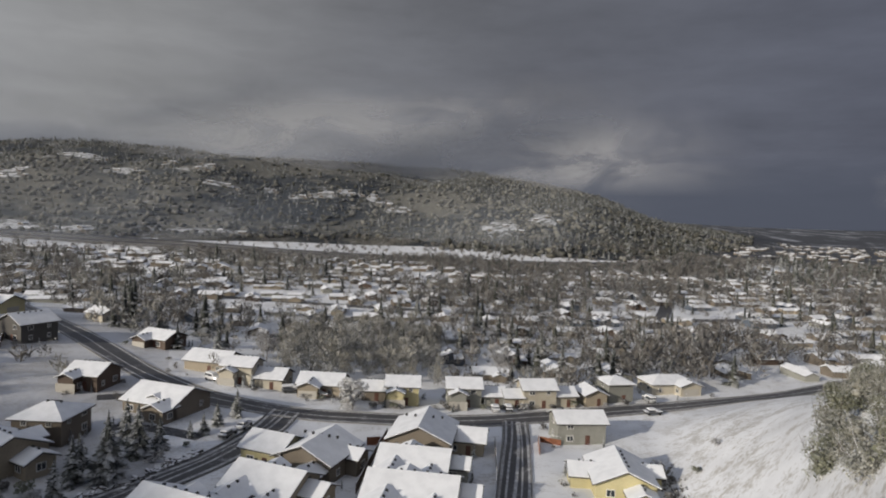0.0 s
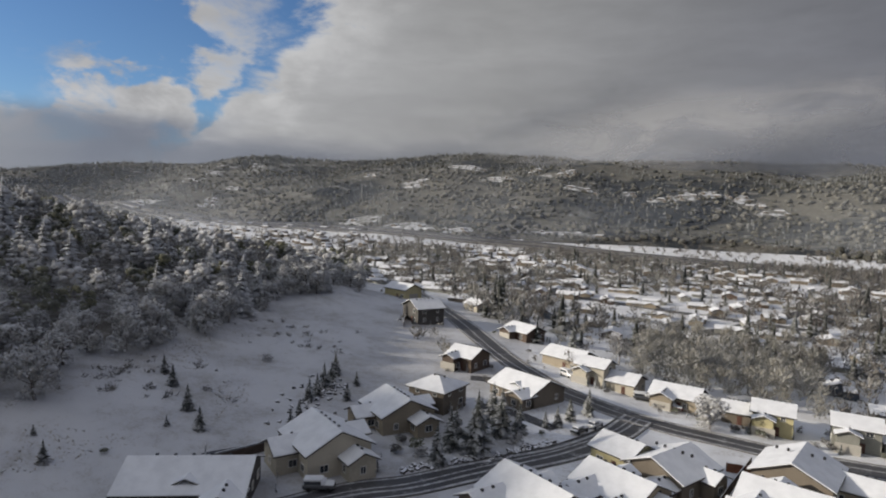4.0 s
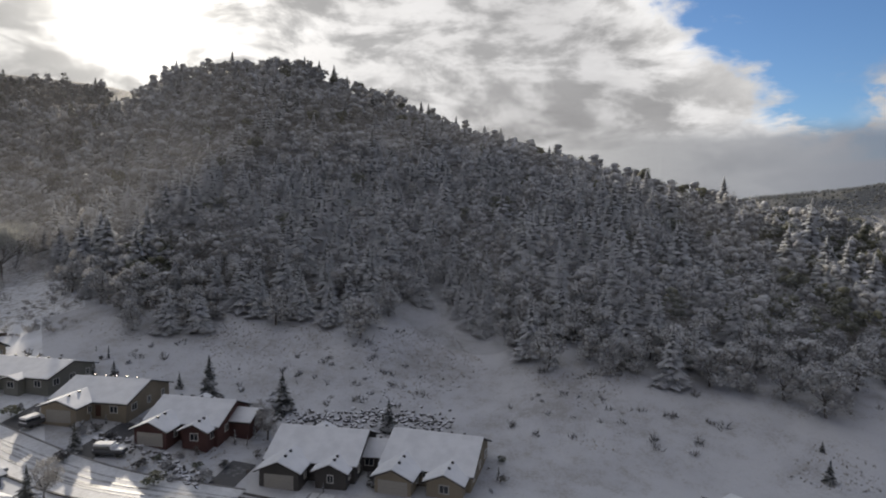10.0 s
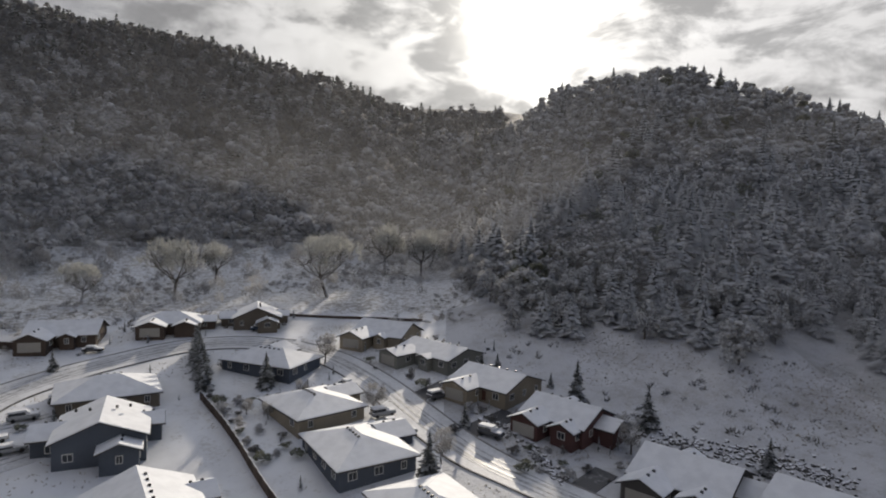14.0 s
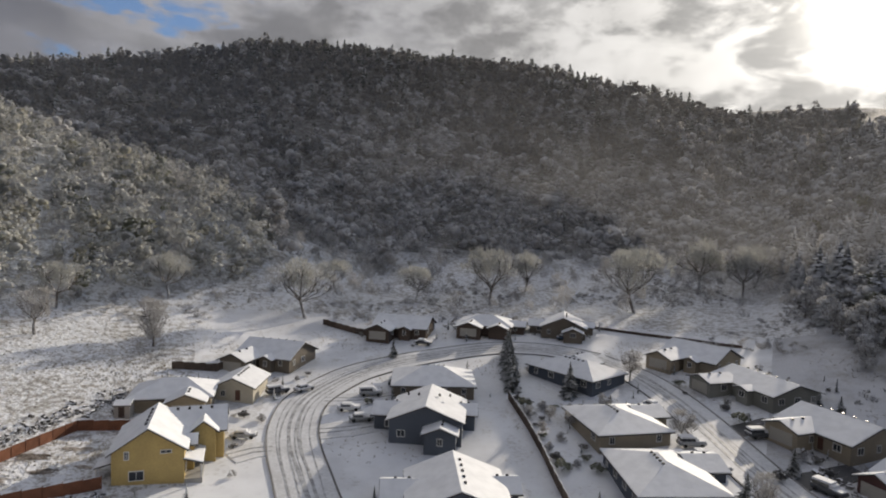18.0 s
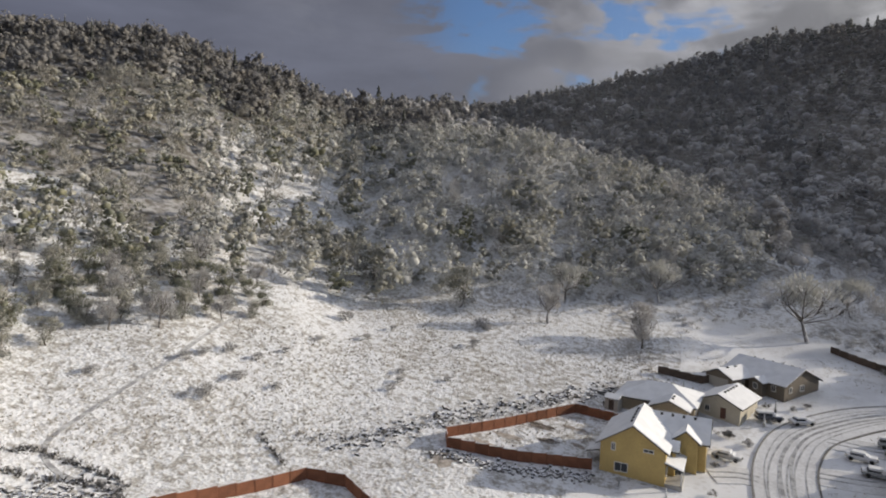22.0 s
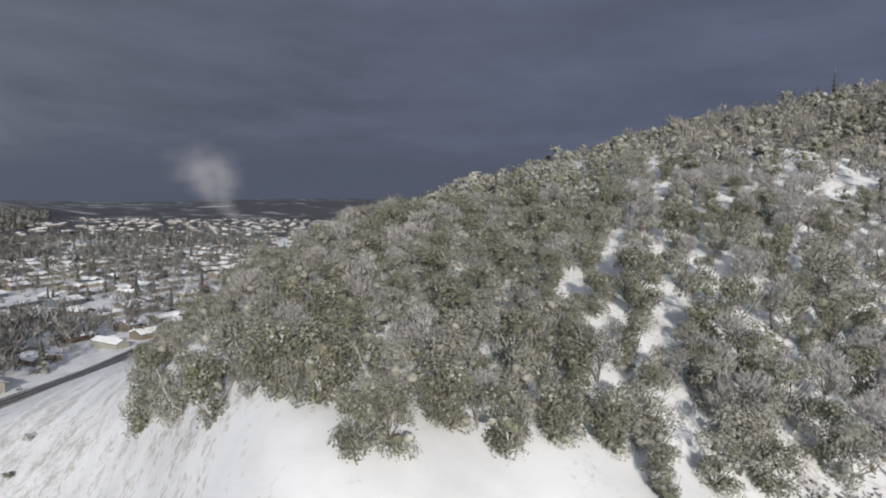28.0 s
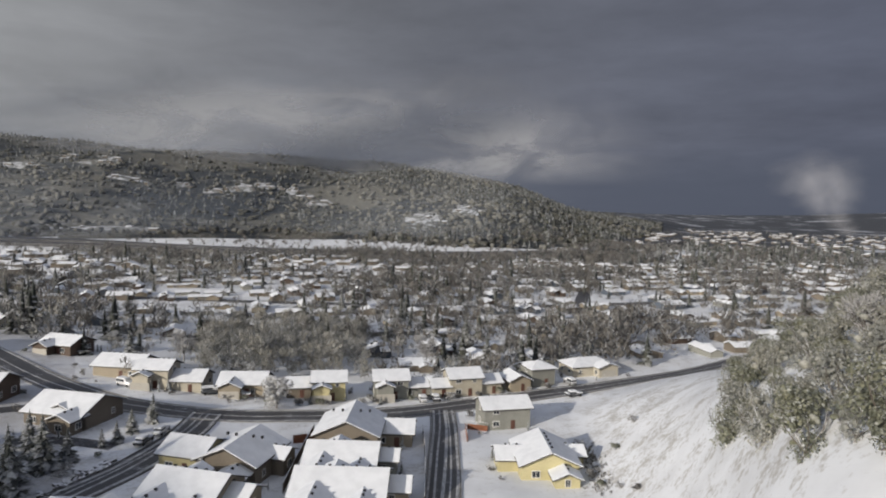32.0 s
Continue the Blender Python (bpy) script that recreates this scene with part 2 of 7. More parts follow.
material("brushy_slope", brushy, 0.9, bump=(8.0, 1.2))
material("hill_snow", lambda n, p: n.mix(n.smooth(n.math("MULTIPLY_ADD", n.noise(p, 1 / 9.0, 5, 0.7), 0.7, n.math("MULTIPLY", n.noise(p, 1 / 40.0, 3), 0.3)), 0.42, 0.55), (0.66, 0.67, 0.69), (0.13, 0.13, 0.115)), 0.85, bump=(3.0, 0.4))
material("far_plain", lambda n, p: n.mix(n.smooth(n.noise(n.vec("MULTIPLY", p, (1, 0.35, 1)), 1 / 90.0, 6, 0.65), 0.54, 0.66), (0.058, 0.062, 0.072), (0.50, 0.52, 0.56)), 0.9)
material("roof_snow", lambda n, p: n.mix(n.smooth(n.noise(p, 0.5, 4), 0.3, 0.72), (0.82, 0.835, 0.86), (0.72, 0.735, 0.76)), 0.7, bump=(0.8, 0.03))
material("snow_lump", lambda n, p: n.mix(n.noise(p, 2.0, 4), SNOW, SNOW_DULL), 0.75, bump=(0.5, 0.06))


def road_colour(slush):
    def build(n, pos):
        a, b = n.noise(pos, 1 / 5.0, 4, 0.65), n.noise(pos, 1 / 0.6, 4, 0.6)
        f = n.math("MULTIPLY_ADD", a, 0.7, n.math("MULTIPLY", b, 0.4))
        return n.mix(n.smooth(f, slush, slush + 0.22), (0.075, 0.075, 0.08), (0.55, 0.56, 0.58))
    return build


material("wet_asphalt", road_colour(0.60), 0.55, bump=(0.3, 0.02))
material("packed_snow", lambda n, p: n.mix(n.smooth(n.math("MULTIPLY_ADD", n.noise(p, 0.25, 4, 0.65), 0.6, n.math("MULTIPLY", n.noise(p, 2.0, 4), 0.4)), 0.35, 0.65), (0.56, 0.565, 0.575), (0.74, 0.75, 0.77)), 0.65, bump=(0.4, 0.03))
material("tyre_slush", lambda n, p: n.mix(n.smooth(n.noise(p, 1 / 1.3, 5, 0.65), 0.38, 0.62), (0.27, 0.27, 0.28), (0.52, 0.53, 0.54)), 0.5)
material("kerb_stone", two_scale((0.20, 0.195, 0.19), 0.4, 1.5, 0.3), 0.85)
material("bare_earth", two_scale((0.11, 0.085, 0.065), 0.5, 1.2, 0.2, (0.32, 0.29, 0.26)), 0.8, bump=(0.3, 0.06))
material("concrete", two_scale((0.33, 0.32, 0.30), 0.2), 0.85, bump=(0.2, 0.01))

for key, c in {"siding_ochre": (0.50, 0.37, 0.15), "siding_beige": (0.29, 0.25, 0.19), "siding_cream": (0.44, 0.405, 0.33),
               "siding_taupe": (0.17, 0.145, 0.115), "siding_slate": (0.085, 0.10, 0.125), "siding_brown": (0.095, 0.07, 0.055),
               "siding_dark": (0.085, 0.080, 0.075), "siding_red": (0.105, 0.055, 0.05), "siding_pale": (0.48, 0.43, 0.25),
               "siding_sage": (0.24, 0.24, 0.215)}.items():
    material(key, two_scale(c, 0.14, 4.0, 0.3), 0.75, bump=(0.12, 0.008))
material("white_trim", two_scale((0.68, 0.67, 0.64), 0.1), 0.6)
material("roof_shingle", two_scale((0.055, 0.052, 0.05), 0.3, 1.5, 0.15), 0.9, bump=(0.15, 0.01))
material("garage_panel", two_scale((0.40, 0.38, 0.34), 0.1), 0.6)
material("door_paint", two_scale((0.12, 0.06, 0.045), 0.2), 0.5)
material("window_glass", lambda n, p: n.mix(n.noise(p, 1.5, 2), (0.02, 0.025, 0.03), (0.045, 0.05, 0.06)), 0.06, spec=0.6)
material("metal_dark", two_scale((0.04, 0.04, 0.042), 0.2), 0.45, 0.6)
material("steel", two_scale((0.35, 0.35, 0.36), 0.2), 0.4, 0.9)
material("cedar_board", two_scale((0.20, 0.085, 0.048), 0.3, 2.0, 0.12), 0.85, bump=(0.1, 0.01))
material("old_board", two_scale((0.10, 0.075, 0.06), 0.3, 2.0, 0.12), 0.9, bump=(0.1, 0.01))
material("rock", two_scale((0.13, 0.125, 0.12), 0.5, 1.0, 0.1), 0.9, bump=(0.2, 0.04))
material("bark", two_scale((0.075, 0.062, 0.052), 0.35, 0.6, 0.08), 0.95, bump=(0.08, 0.02))
material("rubber", two_scale((0.02, 0.02, 0.02), 0.2), 0.8)
for key, c in {"car_white": (0.62, 0.62, 0.62), "car_dark": (0.09, 0.093, 0.10), "car_silver": (0.32, 0.33, 0.34), "car_blue": (0.05, 0.09, 0.16), "car_red": (0.22, 0.03, 0.03)}.items():
    material(key, two_scale(c, 0.06), 0.25, 0.2, spec=0.5)


def foliage(name, dark, light, snow, lo, hi, frost=0.2, up=0.2, fleck=0.3):
    """Leaves and twigs with frost: snow lies on what faces the sky; each clump has its own tone."""
    def build(n, pos):
        geo = n.add("ShaderNodeNewGeometry")
        rnd = geo.outputs["Random Per Island"]
        parts = n.add("ShaderNodeSeparateXYZ")
        n.put(parts.inputs[0], geo.outputs["Normal"])
        leaf = n.mix(rnd, dark, light)
        patch = n.noise(pos, 1 / 7.0, 3)
        leaf = n.mix(n.smooth(patch, 0.35, 0.7), n.vec("MULTIPLY", leaf, (0.72, 0.74, 0.78)), n.vec("MULTIPLY", leaf, (1.38, 1.26, 1.02)))
        r2 = n.math("FRACT", n.math("MULTIPLY", rnd, 17.3))
        twig = n.math("MULTIPLY_ADD", n.noise(pos, 1 / 0.45, 3, 0.65), 0.6, n.math("MULTIPLY", n.noise(pos, 1 / 1.7, 2), 0.4))
        leaf = n.mix(n.smooth(twig, 0.60, 0.42), leaf, n.vec("MULTIPLY", leaf, (0.7, 0.7, 0.71)))
        f = n.math("ADD", n.math("MULTIPLY_ADD", parts.outputs[2], up, n.math("MULTIPLY_ADD", n.math("SUBTRACT", r2, 0.5), fleck, 0.15)), n.math("MULTIPLY", n.math("SUBTRACT", twig, 0.5), 0.5 + fleck * 2.3))
        f = n.math("MULTIPLY_ADD", n.math("SUBTRACT", n.noise(pos, 1 / 30.0, 3), 0.5), 0.55, f)
        f = n.math("MULTIPLY_ADD", n.math("SUBTRACT", patch, 0.5), 0.5, f)
        white = n.math("MULTIPLY_ADD", n.smooth(f, lo, hi), snow - frost, frost)
        return n.mix(white, leaf, (0.74, 0.75, 0.77))
    m = material(name, build, 0.85, spec=0.1)
    nodes, links = m.node_tree.nodes, m.node_tree.links
    bsdf = next(x for x in nodes if x.type == "BSDF_PRINCIPLED")
    end = next(x for x in nodes if x.type == "OUTPUT_MATERIAL")
    thin, both = nodes.new("ShaderNodeBsdfTranslucent"), nodes.new("ShaderNodeMixShader")
    links.new(bsdf.inputs["Base Color"].links[0].from_socket, thin.inputs[0])
    both.inputs[0].default_value = 0.3
    links.new(bsdf.outputs[0], both.inputs[1])
    links.new(thin.outputs[0], both.inputs[2])
    links.new(both.outputs[0], end.inputs[0])
    return m


# Frost shares also paint light: high in hazy shade, low on the sunny spur.
foliage("conifer_needles", (0.055, 0.066, 0.058), (0.13, 0.14, 0.115), 0.98, 0.14, 0.42, 0.28, 0.42)
foliage("garden_needles", (0.045, 0.055, 0.047), (0.11, 0.12, 0.098), 0.8, 0.34, 0.66, 0.10, 0.42)
foliage("oak_leaves", (0.15, 0.142, 0.122), (0.29, 0.27, 0.225), 0.97, 0.04, 0.46, 0.42, 0.26, 0.2)
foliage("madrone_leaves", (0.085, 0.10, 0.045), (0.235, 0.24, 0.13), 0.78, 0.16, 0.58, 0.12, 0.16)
foliage("bare_twigs", (0.17, 0.158, 0.145), (0.30, 0.275, 0.245), 0.88, 0.02, 0.50, 0.36, 0.18, 0.12)
foliage("sunny_olive_leaves", (0.15, 0.153, 0.105), (0.29, 0.286, 0.205), 0.74, 0.06, 0.58, 0.20, 0.12, 0.2)
foliage("dark_twigs", (0.075, 0.070, 0.062), (0.175, 0.160, 0.14), 0.6, 0.16, 0.64, 0.10, 0.25)
# Darkened and greyed to paint cloud shadow on the spur's ridge.
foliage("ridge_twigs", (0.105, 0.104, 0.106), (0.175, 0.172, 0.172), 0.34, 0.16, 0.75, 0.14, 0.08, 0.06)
# Colour lifted so crowns seen from their shaded side look sunlit.
foliage("lightened_twigs", (0.24, 0.245, 0.19), (0.38, 0.38, 0.295), 0.85, 0.0, 0.52, 0.36, 0.14, 0.1)
foliage("far_scrub", (0.07, 0.073, 0.062), (0.13, 0.129, 0.106), 0.22, 0.20, 0.9, 0.05, 0.05, 0.15)
foliage("frosted_scrub", (0.125, 0.128, 0.11), (0.205, 0.204, 0.178), 0.36, 0.10, 0.85, 0.12, 0.06, 0.15)
foliage("dark_needles", (0.040, 0.048, 0.042), (0.09, 0.10, 0.078), 0.6, 0.24, 0.76, 0.06, 0.35)
foliage("dry_grass", (0.24, 0.21, 0.16), (0.40, 0.35, 0.27), 0.7, 0.3, 0.8, 0.2)
foliage("grove_twigs", (0.16, 0.155, 0.128), (0.28, 0.27, 0.22), 0.7, 0.14, 0.60, 0.2)


def frosted_bark(n, pos):
    parts = n.add("ShaderNodeSeparateXYZ")
    n.put(parts.inputs[0], n.add("ShaderNodeNewGeometry").outputs["Normal"])
    f = n.math("MULTIPLY_ADD", n.noise(pos, 1.5, 3), 0.8, parts.outputs[2])
    return n.mix(n.smooth(f, 0.35, 0.9), n.mix(n.noise(pos, 6.0, 3), (0.075, 0.062, 0.052), (0.16, 0.14, 0.12)), (0.66, 0.67, 0.69))


material("frosted_bark", frosted_bark, 0.95, bump=(0.08, 0.02))


def snowy_rock(n, pos):
    parts = n.add("ShaderNodeSeparateXYZ")
    n.put(parts.inputs[0], n.add("ShaderNodeNewGeometry").outputs["Normal"])
    stone = two_scale((0.15, 0.145, 0.14), 0.5, 1.0, 0.1)(n, pos)
    f = n.math("MULTIPLY_ADD", n.noise(pos, 0.9, 3), 0.5, parts.outputs[2])
    return n.mix(n.smooth(f, 0.62, 0.95), stone, (0.76, 0.77, 0.80))


material("snowy_rock", snowy_rock, 0.9, bump=(0.2, 0.03))


def mist(name, colour, build):
    """Thin vapour: mostly clear, denser in wisps."""
    m = bpy.data.materials.new(name)
    m.use_nodes = True
    n = Nodes(m.node_tree)
    pos = n.add("ShaderNodeTexCoord").outputs["Object"]
    white, back, clear = n.add("ShaderNodeBsdfDiffuse"), n.add("ShaderNodeBsdfTranslucent"), n.add("ShaderNodeBsdfTransparent")
    n.put(white.inputs[0], (*colour, 1))
    n.put(back.inputs[0], (*colour, 1))
    both, all_ = n.add("ShaderNodeMixShader"), n.add("ShaderNodeMixShader")
    n.put(both.inputs[1], white.outputs[0])
    n.put(both.inputs[2], back.outputs[0])
    n.put(all_.inputs[0], build(n, pos))
    n.put(all_.inputs[1], clear.outputs[0])
    n.put(all_.inputs[2], both.outputs[0])
    n.put(n.add("ShaderNodeOutputMaterial").inputs[0], all_.outputs[0])
    MATS[name] = m


def height_of(n, pos):
    parts = n.add("ShaderNodeSeparateXYZ")
    n.put(parts.inputs[0], pos)
    return parts.outputs


def valley_haze(n, pos):
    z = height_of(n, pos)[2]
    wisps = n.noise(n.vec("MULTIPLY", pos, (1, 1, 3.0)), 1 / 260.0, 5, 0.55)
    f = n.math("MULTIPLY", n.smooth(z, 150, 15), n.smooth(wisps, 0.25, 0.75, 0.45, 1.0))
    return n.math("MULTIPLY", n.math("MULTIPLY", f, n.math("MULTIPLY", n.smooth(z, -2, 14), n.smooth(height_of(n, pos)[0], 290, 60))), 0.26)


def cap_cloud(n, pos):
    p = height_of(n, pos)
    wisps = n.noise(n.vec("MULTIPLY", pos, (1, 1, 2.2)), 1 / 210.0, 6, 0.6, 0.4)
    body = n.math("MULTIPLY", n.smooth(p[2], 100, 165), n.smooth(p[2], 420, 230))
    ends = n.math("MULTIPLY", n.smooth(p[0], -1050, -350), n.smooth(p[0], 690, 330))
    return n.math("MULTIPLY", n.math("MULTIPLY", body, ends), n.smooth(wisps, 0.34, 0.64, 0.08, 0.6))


def wood_haze(n, pos):
    wisps = n.noise(n.vec("MULTIPLY", pos, (1, 1, 2.0)), 1 / 55.0, 4, 0.55)
    f = n.add("ShaderNodeAttribute", attribute_name="veil").outputs["Fac"]
    return n.math("MULTIPLY", n.math("MULTIPLY", f, n.smooth(wisps, 0.25, 0.75, 0.55, 1.0)), 0.2)


# The first two are added sheets that veil dark hills like haze.
mist("wood_haze", (0.66, 0.66, 0.66), wood_haze)
mist("valley_haze", (0.56, 0.60, 0.66), valley_haze)
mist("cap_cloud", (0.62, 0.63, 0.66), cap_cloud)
def steam_veil(n, pos):
    """Densest in the middle of each puff, broken by turbulence."""
    at = n.add("ShaderNodeAttribute", attribute_name="veil").outputs["Fac"]
    return n.math("MULTIPLY", n.math("MULTIPLY", at, n.smooth(n.noise(pos, 1 / 40.0, 5, 0.6), 0.25, 0.75, 0.35, 1.0)), 0.30)


mist("steam", (0.72, 0.72, 0.76), steam_veil)

# ---- lie of the land: cross-sections (distance, height) outwards from the hover point, by bearing ----
SECTIONS = {}


def section(bearing, *pairs):
    SECTIONS[bearing] = pairs


section(0, (0, 11), (50, 5), (90, 1.5), (130, 0), (300, -1), (640, 0), (720, 3), (900, 18), (1300, 100), (1700, 180), (2300, 190), (4600, 120))
section(10, (0, 11), (50, 5), (90, 2), (130, 1), (300, -1), (640, 0), (720, 3), (900, 18), (1300, 110), (1700, 184), (2300, 190), (4600, 120))
section(20, (0, 11), (50, 6), (90, 3), (140, 3), (200, 4), (320, 0), (640, 0), (740, 3), (900, 20), (1300, 110), (1700, 186), (2300, 190), (4600, 120))
section(30, (0, 11), (50, 6), (90, 4), (140, 4), (220, 8), (340, 1), (700, 0), (800, 4), (1000, 30), (1350, 120), (1700, 196), (2300, 190), (4600, 120))
section(37, (0, 11), (50, 6), (90, 4), (140, 5), (235, 11), (360, 2), (720, 0), (860, 5), (1050, 40), (1400, 110), (1750, 182), (2300, 190), (4600, 120))
section(42, (0, 11), (50, 6), (90, 4), (135, 6), (200, 11), (240, 16), (330, 6), (430, 0), (860, 0), (1000, 8), (1300, 60), (1850, 170), (2300, 180), (4600, 120))
section(48, (0, 11), (50, 6), (95, 4), (130, 6), (205, 12), (260, 24), (350, 10), (480, 0), (1000, 0), (1150, 10), (1400, 60), (1900, 182), (2400, 180), (4600, 120))
section(54, (0, 11), (50, 6), (100, 4.5), (165, 12), (270, 27), (360, 15), (520, -0.2), (1100, -0.5), (1300, 15), (1500, 60), (2000, 150), (2500, 150), (4600, 100))
section(60, (0, 11), (50, 6), (100, 4.5), (145, 12.6), (280, 34.8), (380, 21.1), (560, 0), (1300, 2), (1600, 40), (2000, 146), (2500, 140), (4600, 100))
section(68, (0, 11), (50, 6), (98, 4.5), (122, 10.5), (290, 42.3), (420, 27.6), (620, 5), (1400, 5), (2000, 105), (2500, 110), (4600, 90))
section(76, (0, 11), (50, 6), (98, 4.5), (125, 11), (300, 49.8), (450, 37.3), (800, 10), (2000, 70), (4600, 80))
section(83, (0, 11), (50, 6), (98, 4.5), (128, 13), (310, 62.7), (480, 53.4), (900, 30), (2000, 60), (4600, 80))
section(90, (0, 11), (50, 6), (98, 4.5), (125, 11), (330, 73.5), (520, 63.3), (1000, 50), (4600, 80))
section(95, (0, 11), (50, 6), (100, 4.8), (135, 9), (175, 19.1), (350, 86.2), (540, 81.1), (1000, 60), (4600, 80))
section(100, (0, 11), (50, 6), (100, 5), (140, 10), (190, 20.7), (390, 100.7), (600, 94.6), (1000, 60), (4600, 80))
section(106, (0, 11), (50, 6), (100, 5), (125, 9), (142, 14.6), (250, 47), (400, 120), (520, 114), (650, 105), (1000, 70), (4600, 80))
section(113, (0, 11), (50, 6), (100, 5), (130, 10), (152, 15.6), (260, 53), (440, 146), (560, 142), (700, 120), (1100, 80), (4600, 80))
section(120, (0, 11), (50, 6), (100, 6), (135, 10.5), (155, 15.6), (280, 58), (460, 143.6), (600, 138), (700, 125), (1100, 80), (4600, 80))
section(124, (0, 11), (50, 6), (100, 6.5), (138, 11), (158, 16), (290, 50), (440, 116), (545, 150), (680, 166), (860, 160), (4600, 80))
section(128, (0, 11), (50, 6), (100, 7), (140, 11.5), (160, 16), (300, 42), (450, 86), (620, 128), (830, 185), (1100, 160), (4600, 80))
section(135, (0, 11), (50, 6), (90, 6), (180, 15), (260, 22), (340, 44), (620, 128), (860, 192), (1100, 170), (4600, 80))
section(144, (0, 11), (50, 5), (90, 5.5), (180, 15), (240, 21), (320, 38.2), (620, 168), (900, 157.2), (4600, 80))
section(155, (0, 11), (50, 5), (90, 5), (180, 15), (240, 21), (320, 41.9), (620, 198.2), (900, 186.7), (4600, 80))
section(168, (0, 11), (50, 5), (90, 5), (180, 14.5), (230, 20), (310, 43), (620, 206.6), (900, 195.2), (4600, 80))
section(178, (0, 11), (50, 5), (90, 5), (170, 14), (200, 21), (250, 43), (285, 41), (345, 64), (620, 208.7), (900, 195.2), (4600, 80))
section(188, (0, 11), (50, 5), (90, 6), (150, 14), (190, 22), (280, 62), (322, 58), (385, 84), (620, 177.3), (900, 184.4), (4600, 80))
section(198, (0, 11), (50, 5), (90, 7), (140, 14), (175, 21), (300, 79), (350, 76), (450, 102), (700, 173.5), (900, 175.1), (4600, 80))
section(206, (0, 11), (50, 6), (90, 8), (130, 14), (170, 20), (300, 75), (350, 92), (400, 96), (520, 134.3), (800, 114.4), (4600, 80))
section(214, (0, 11), (50, 6), (90, 8), (120, 14), (190, 25), (300, 67.2), (470, 124.3), (700, 113.8), (4600, 80))
section(222, (0, 11), (50, 6), (90, 8.5), (110, 14), (150, 24), (220, 39), (310, 84.3), (400, 128.6), (600, 112.5), (4600, 80))
section(231, (0, 11), (50, 7), (90, 10), (130, 23), (200, 42), (290, 90.5), (370, 136.3), (600, 124.4), (4600, 80))
section(239, (0, 11), (50, 8), (90, 11.5), (140, 26), (220, 54), (370, 131.6), (600, 123.4), (4600, 80))
section(247, (0, 11), (50, 10), (90, 14), (130, 26), (220, 57.1), (375, 125.1), (600, 118.7), (4600, 80))
section(256, (0, 11), (50, 14), (85, 17), (110, 27), (200, 58.4), (380, 122.8), (600, 114.1), (4600, 80))
section(263, (0, 11), (50, 17), (80, 21), (130, 36), (220, 66.6), (370, 110.6), (600, 102.8), (4600, 80))
section(270, (0, 11), (50, 20), (100, 32), (200, 65.1), (340, 97.1), (560, 86.8), (4600, 80))
section(277, (0, 11), (45, 24), (100, 37), (200, 65.6), (310, 86.7), (520, 71), (1200, 20), (4600, 60))
section(284, (0, 11), (45, 27), (100, 40), (180, 60.8), (270, 75.3), (470, 51.4), (900, 0), (4600, 40))
section(290, (0, 11), (45, 29), (90, 40), (160, 55), (230, 65.8), (400, 36.1), (700, 0), (3000, 2), (4600, 70))
section(297, (0, 11), (45, 30), (90, 40), (140, 49), (190, 55.8), (330, 21.1), (500, 0), (2800, 2), (3600, 60), (4600, 90))
section(303, (0, 11), (42, 31), (80, 39), (115, 45), (150, 48.2), (280, 15.7), (420, 0), (2600, 2), (3400, 60), (4600, 100))
section(310, (0, 11), (40, 32), (70, 38), (115, 42.6), (240, 11), (360, 0), (2600, 2), (3300, 70), (4600, 100))
section(317, (0, 11), (44, 34), (85, 38), (200, 8), (320, 0), (2600, 2), (3300, 60), (4600, 90))
section(321, (0, 11), (40, 26), (52, 31), (65, 33), (85, 32.5), (130, 21), (210, 3), (320, 0), (2600, 2), (4600, 75))
section(324, (0, 11), (40, 20), (55, 25), (68, 29), (85, 30), (105, 26.5), (140, 17), (215, 2), (320, 0), (2600, 2), (4600, 60))
section(327.5, (0, 11), (40, 15), (60, 17), (75, 20.5), (95, 22), (115, 20), (150, 13.8), (195, 2), (320, 0), (2600, 2), (4600, 55))
section(331, (0, 11), (40, 11), (70, 10.5), (90, 13), (110, 14.5), (130, 13.5), (155, 10), (185, 1), (300, 0), (2600, 2), (4600, 50))
section(334, (0, 11), (50, 8), (85, 6.5), (105, 8.5), (125, 9.5), (145, 8), (172, 1), (300, 0), (1500, 5), (1900, 30), (2600, 20), (4600, 50))
section(336.5, (0, 11), (50, 7), (90, 3.5), (105, 3.0), (125, 4.2), (145, 4), (165, 1), (300, 0), (1000, 2), (1700, 32), (2600, 40), (4600, 55))
section(339, (0, 11), (50, 6.5), (90, 2.6), (105, 2), (125, 1.2), (150, 0.6), (300, 0), (640, 0), (700, 5), (1000, 18), (1700, 40), (2600, 48), (4600, 57))
section(341, (0, 11), (50, 6), (90, 2.5), (105, 2), (140, 0.5), (300, 0), (630, 0), (680, 6), (900, 24), (1250, 40), (1650, 52), (2300, 60), (4600, 60))
section(346, (0, 11), (50, 8), (90, 3), (130, 0), (300, -1), (640, 0), (690, 9), (850, 28), (1050, 60), (1300, 92), (1650, 116), (2300, 110), (4600, 80))
section(353, (0, 11), (50, 5), (90, 1.5), (130, 0), (300, -1), (640, 0), (690, 4), (760, 12), (900, 26), (1250, 92), (1680, 150), (2300, 150), (4600, 100))

AZ_STEP, R_MAX = 0.5, 4600.0
RADII = np.concatenate([np.arange(0, 60, 2.5), np.arange(60, 260, 3.0), np.geomspace(260, R_MAX, 96)])


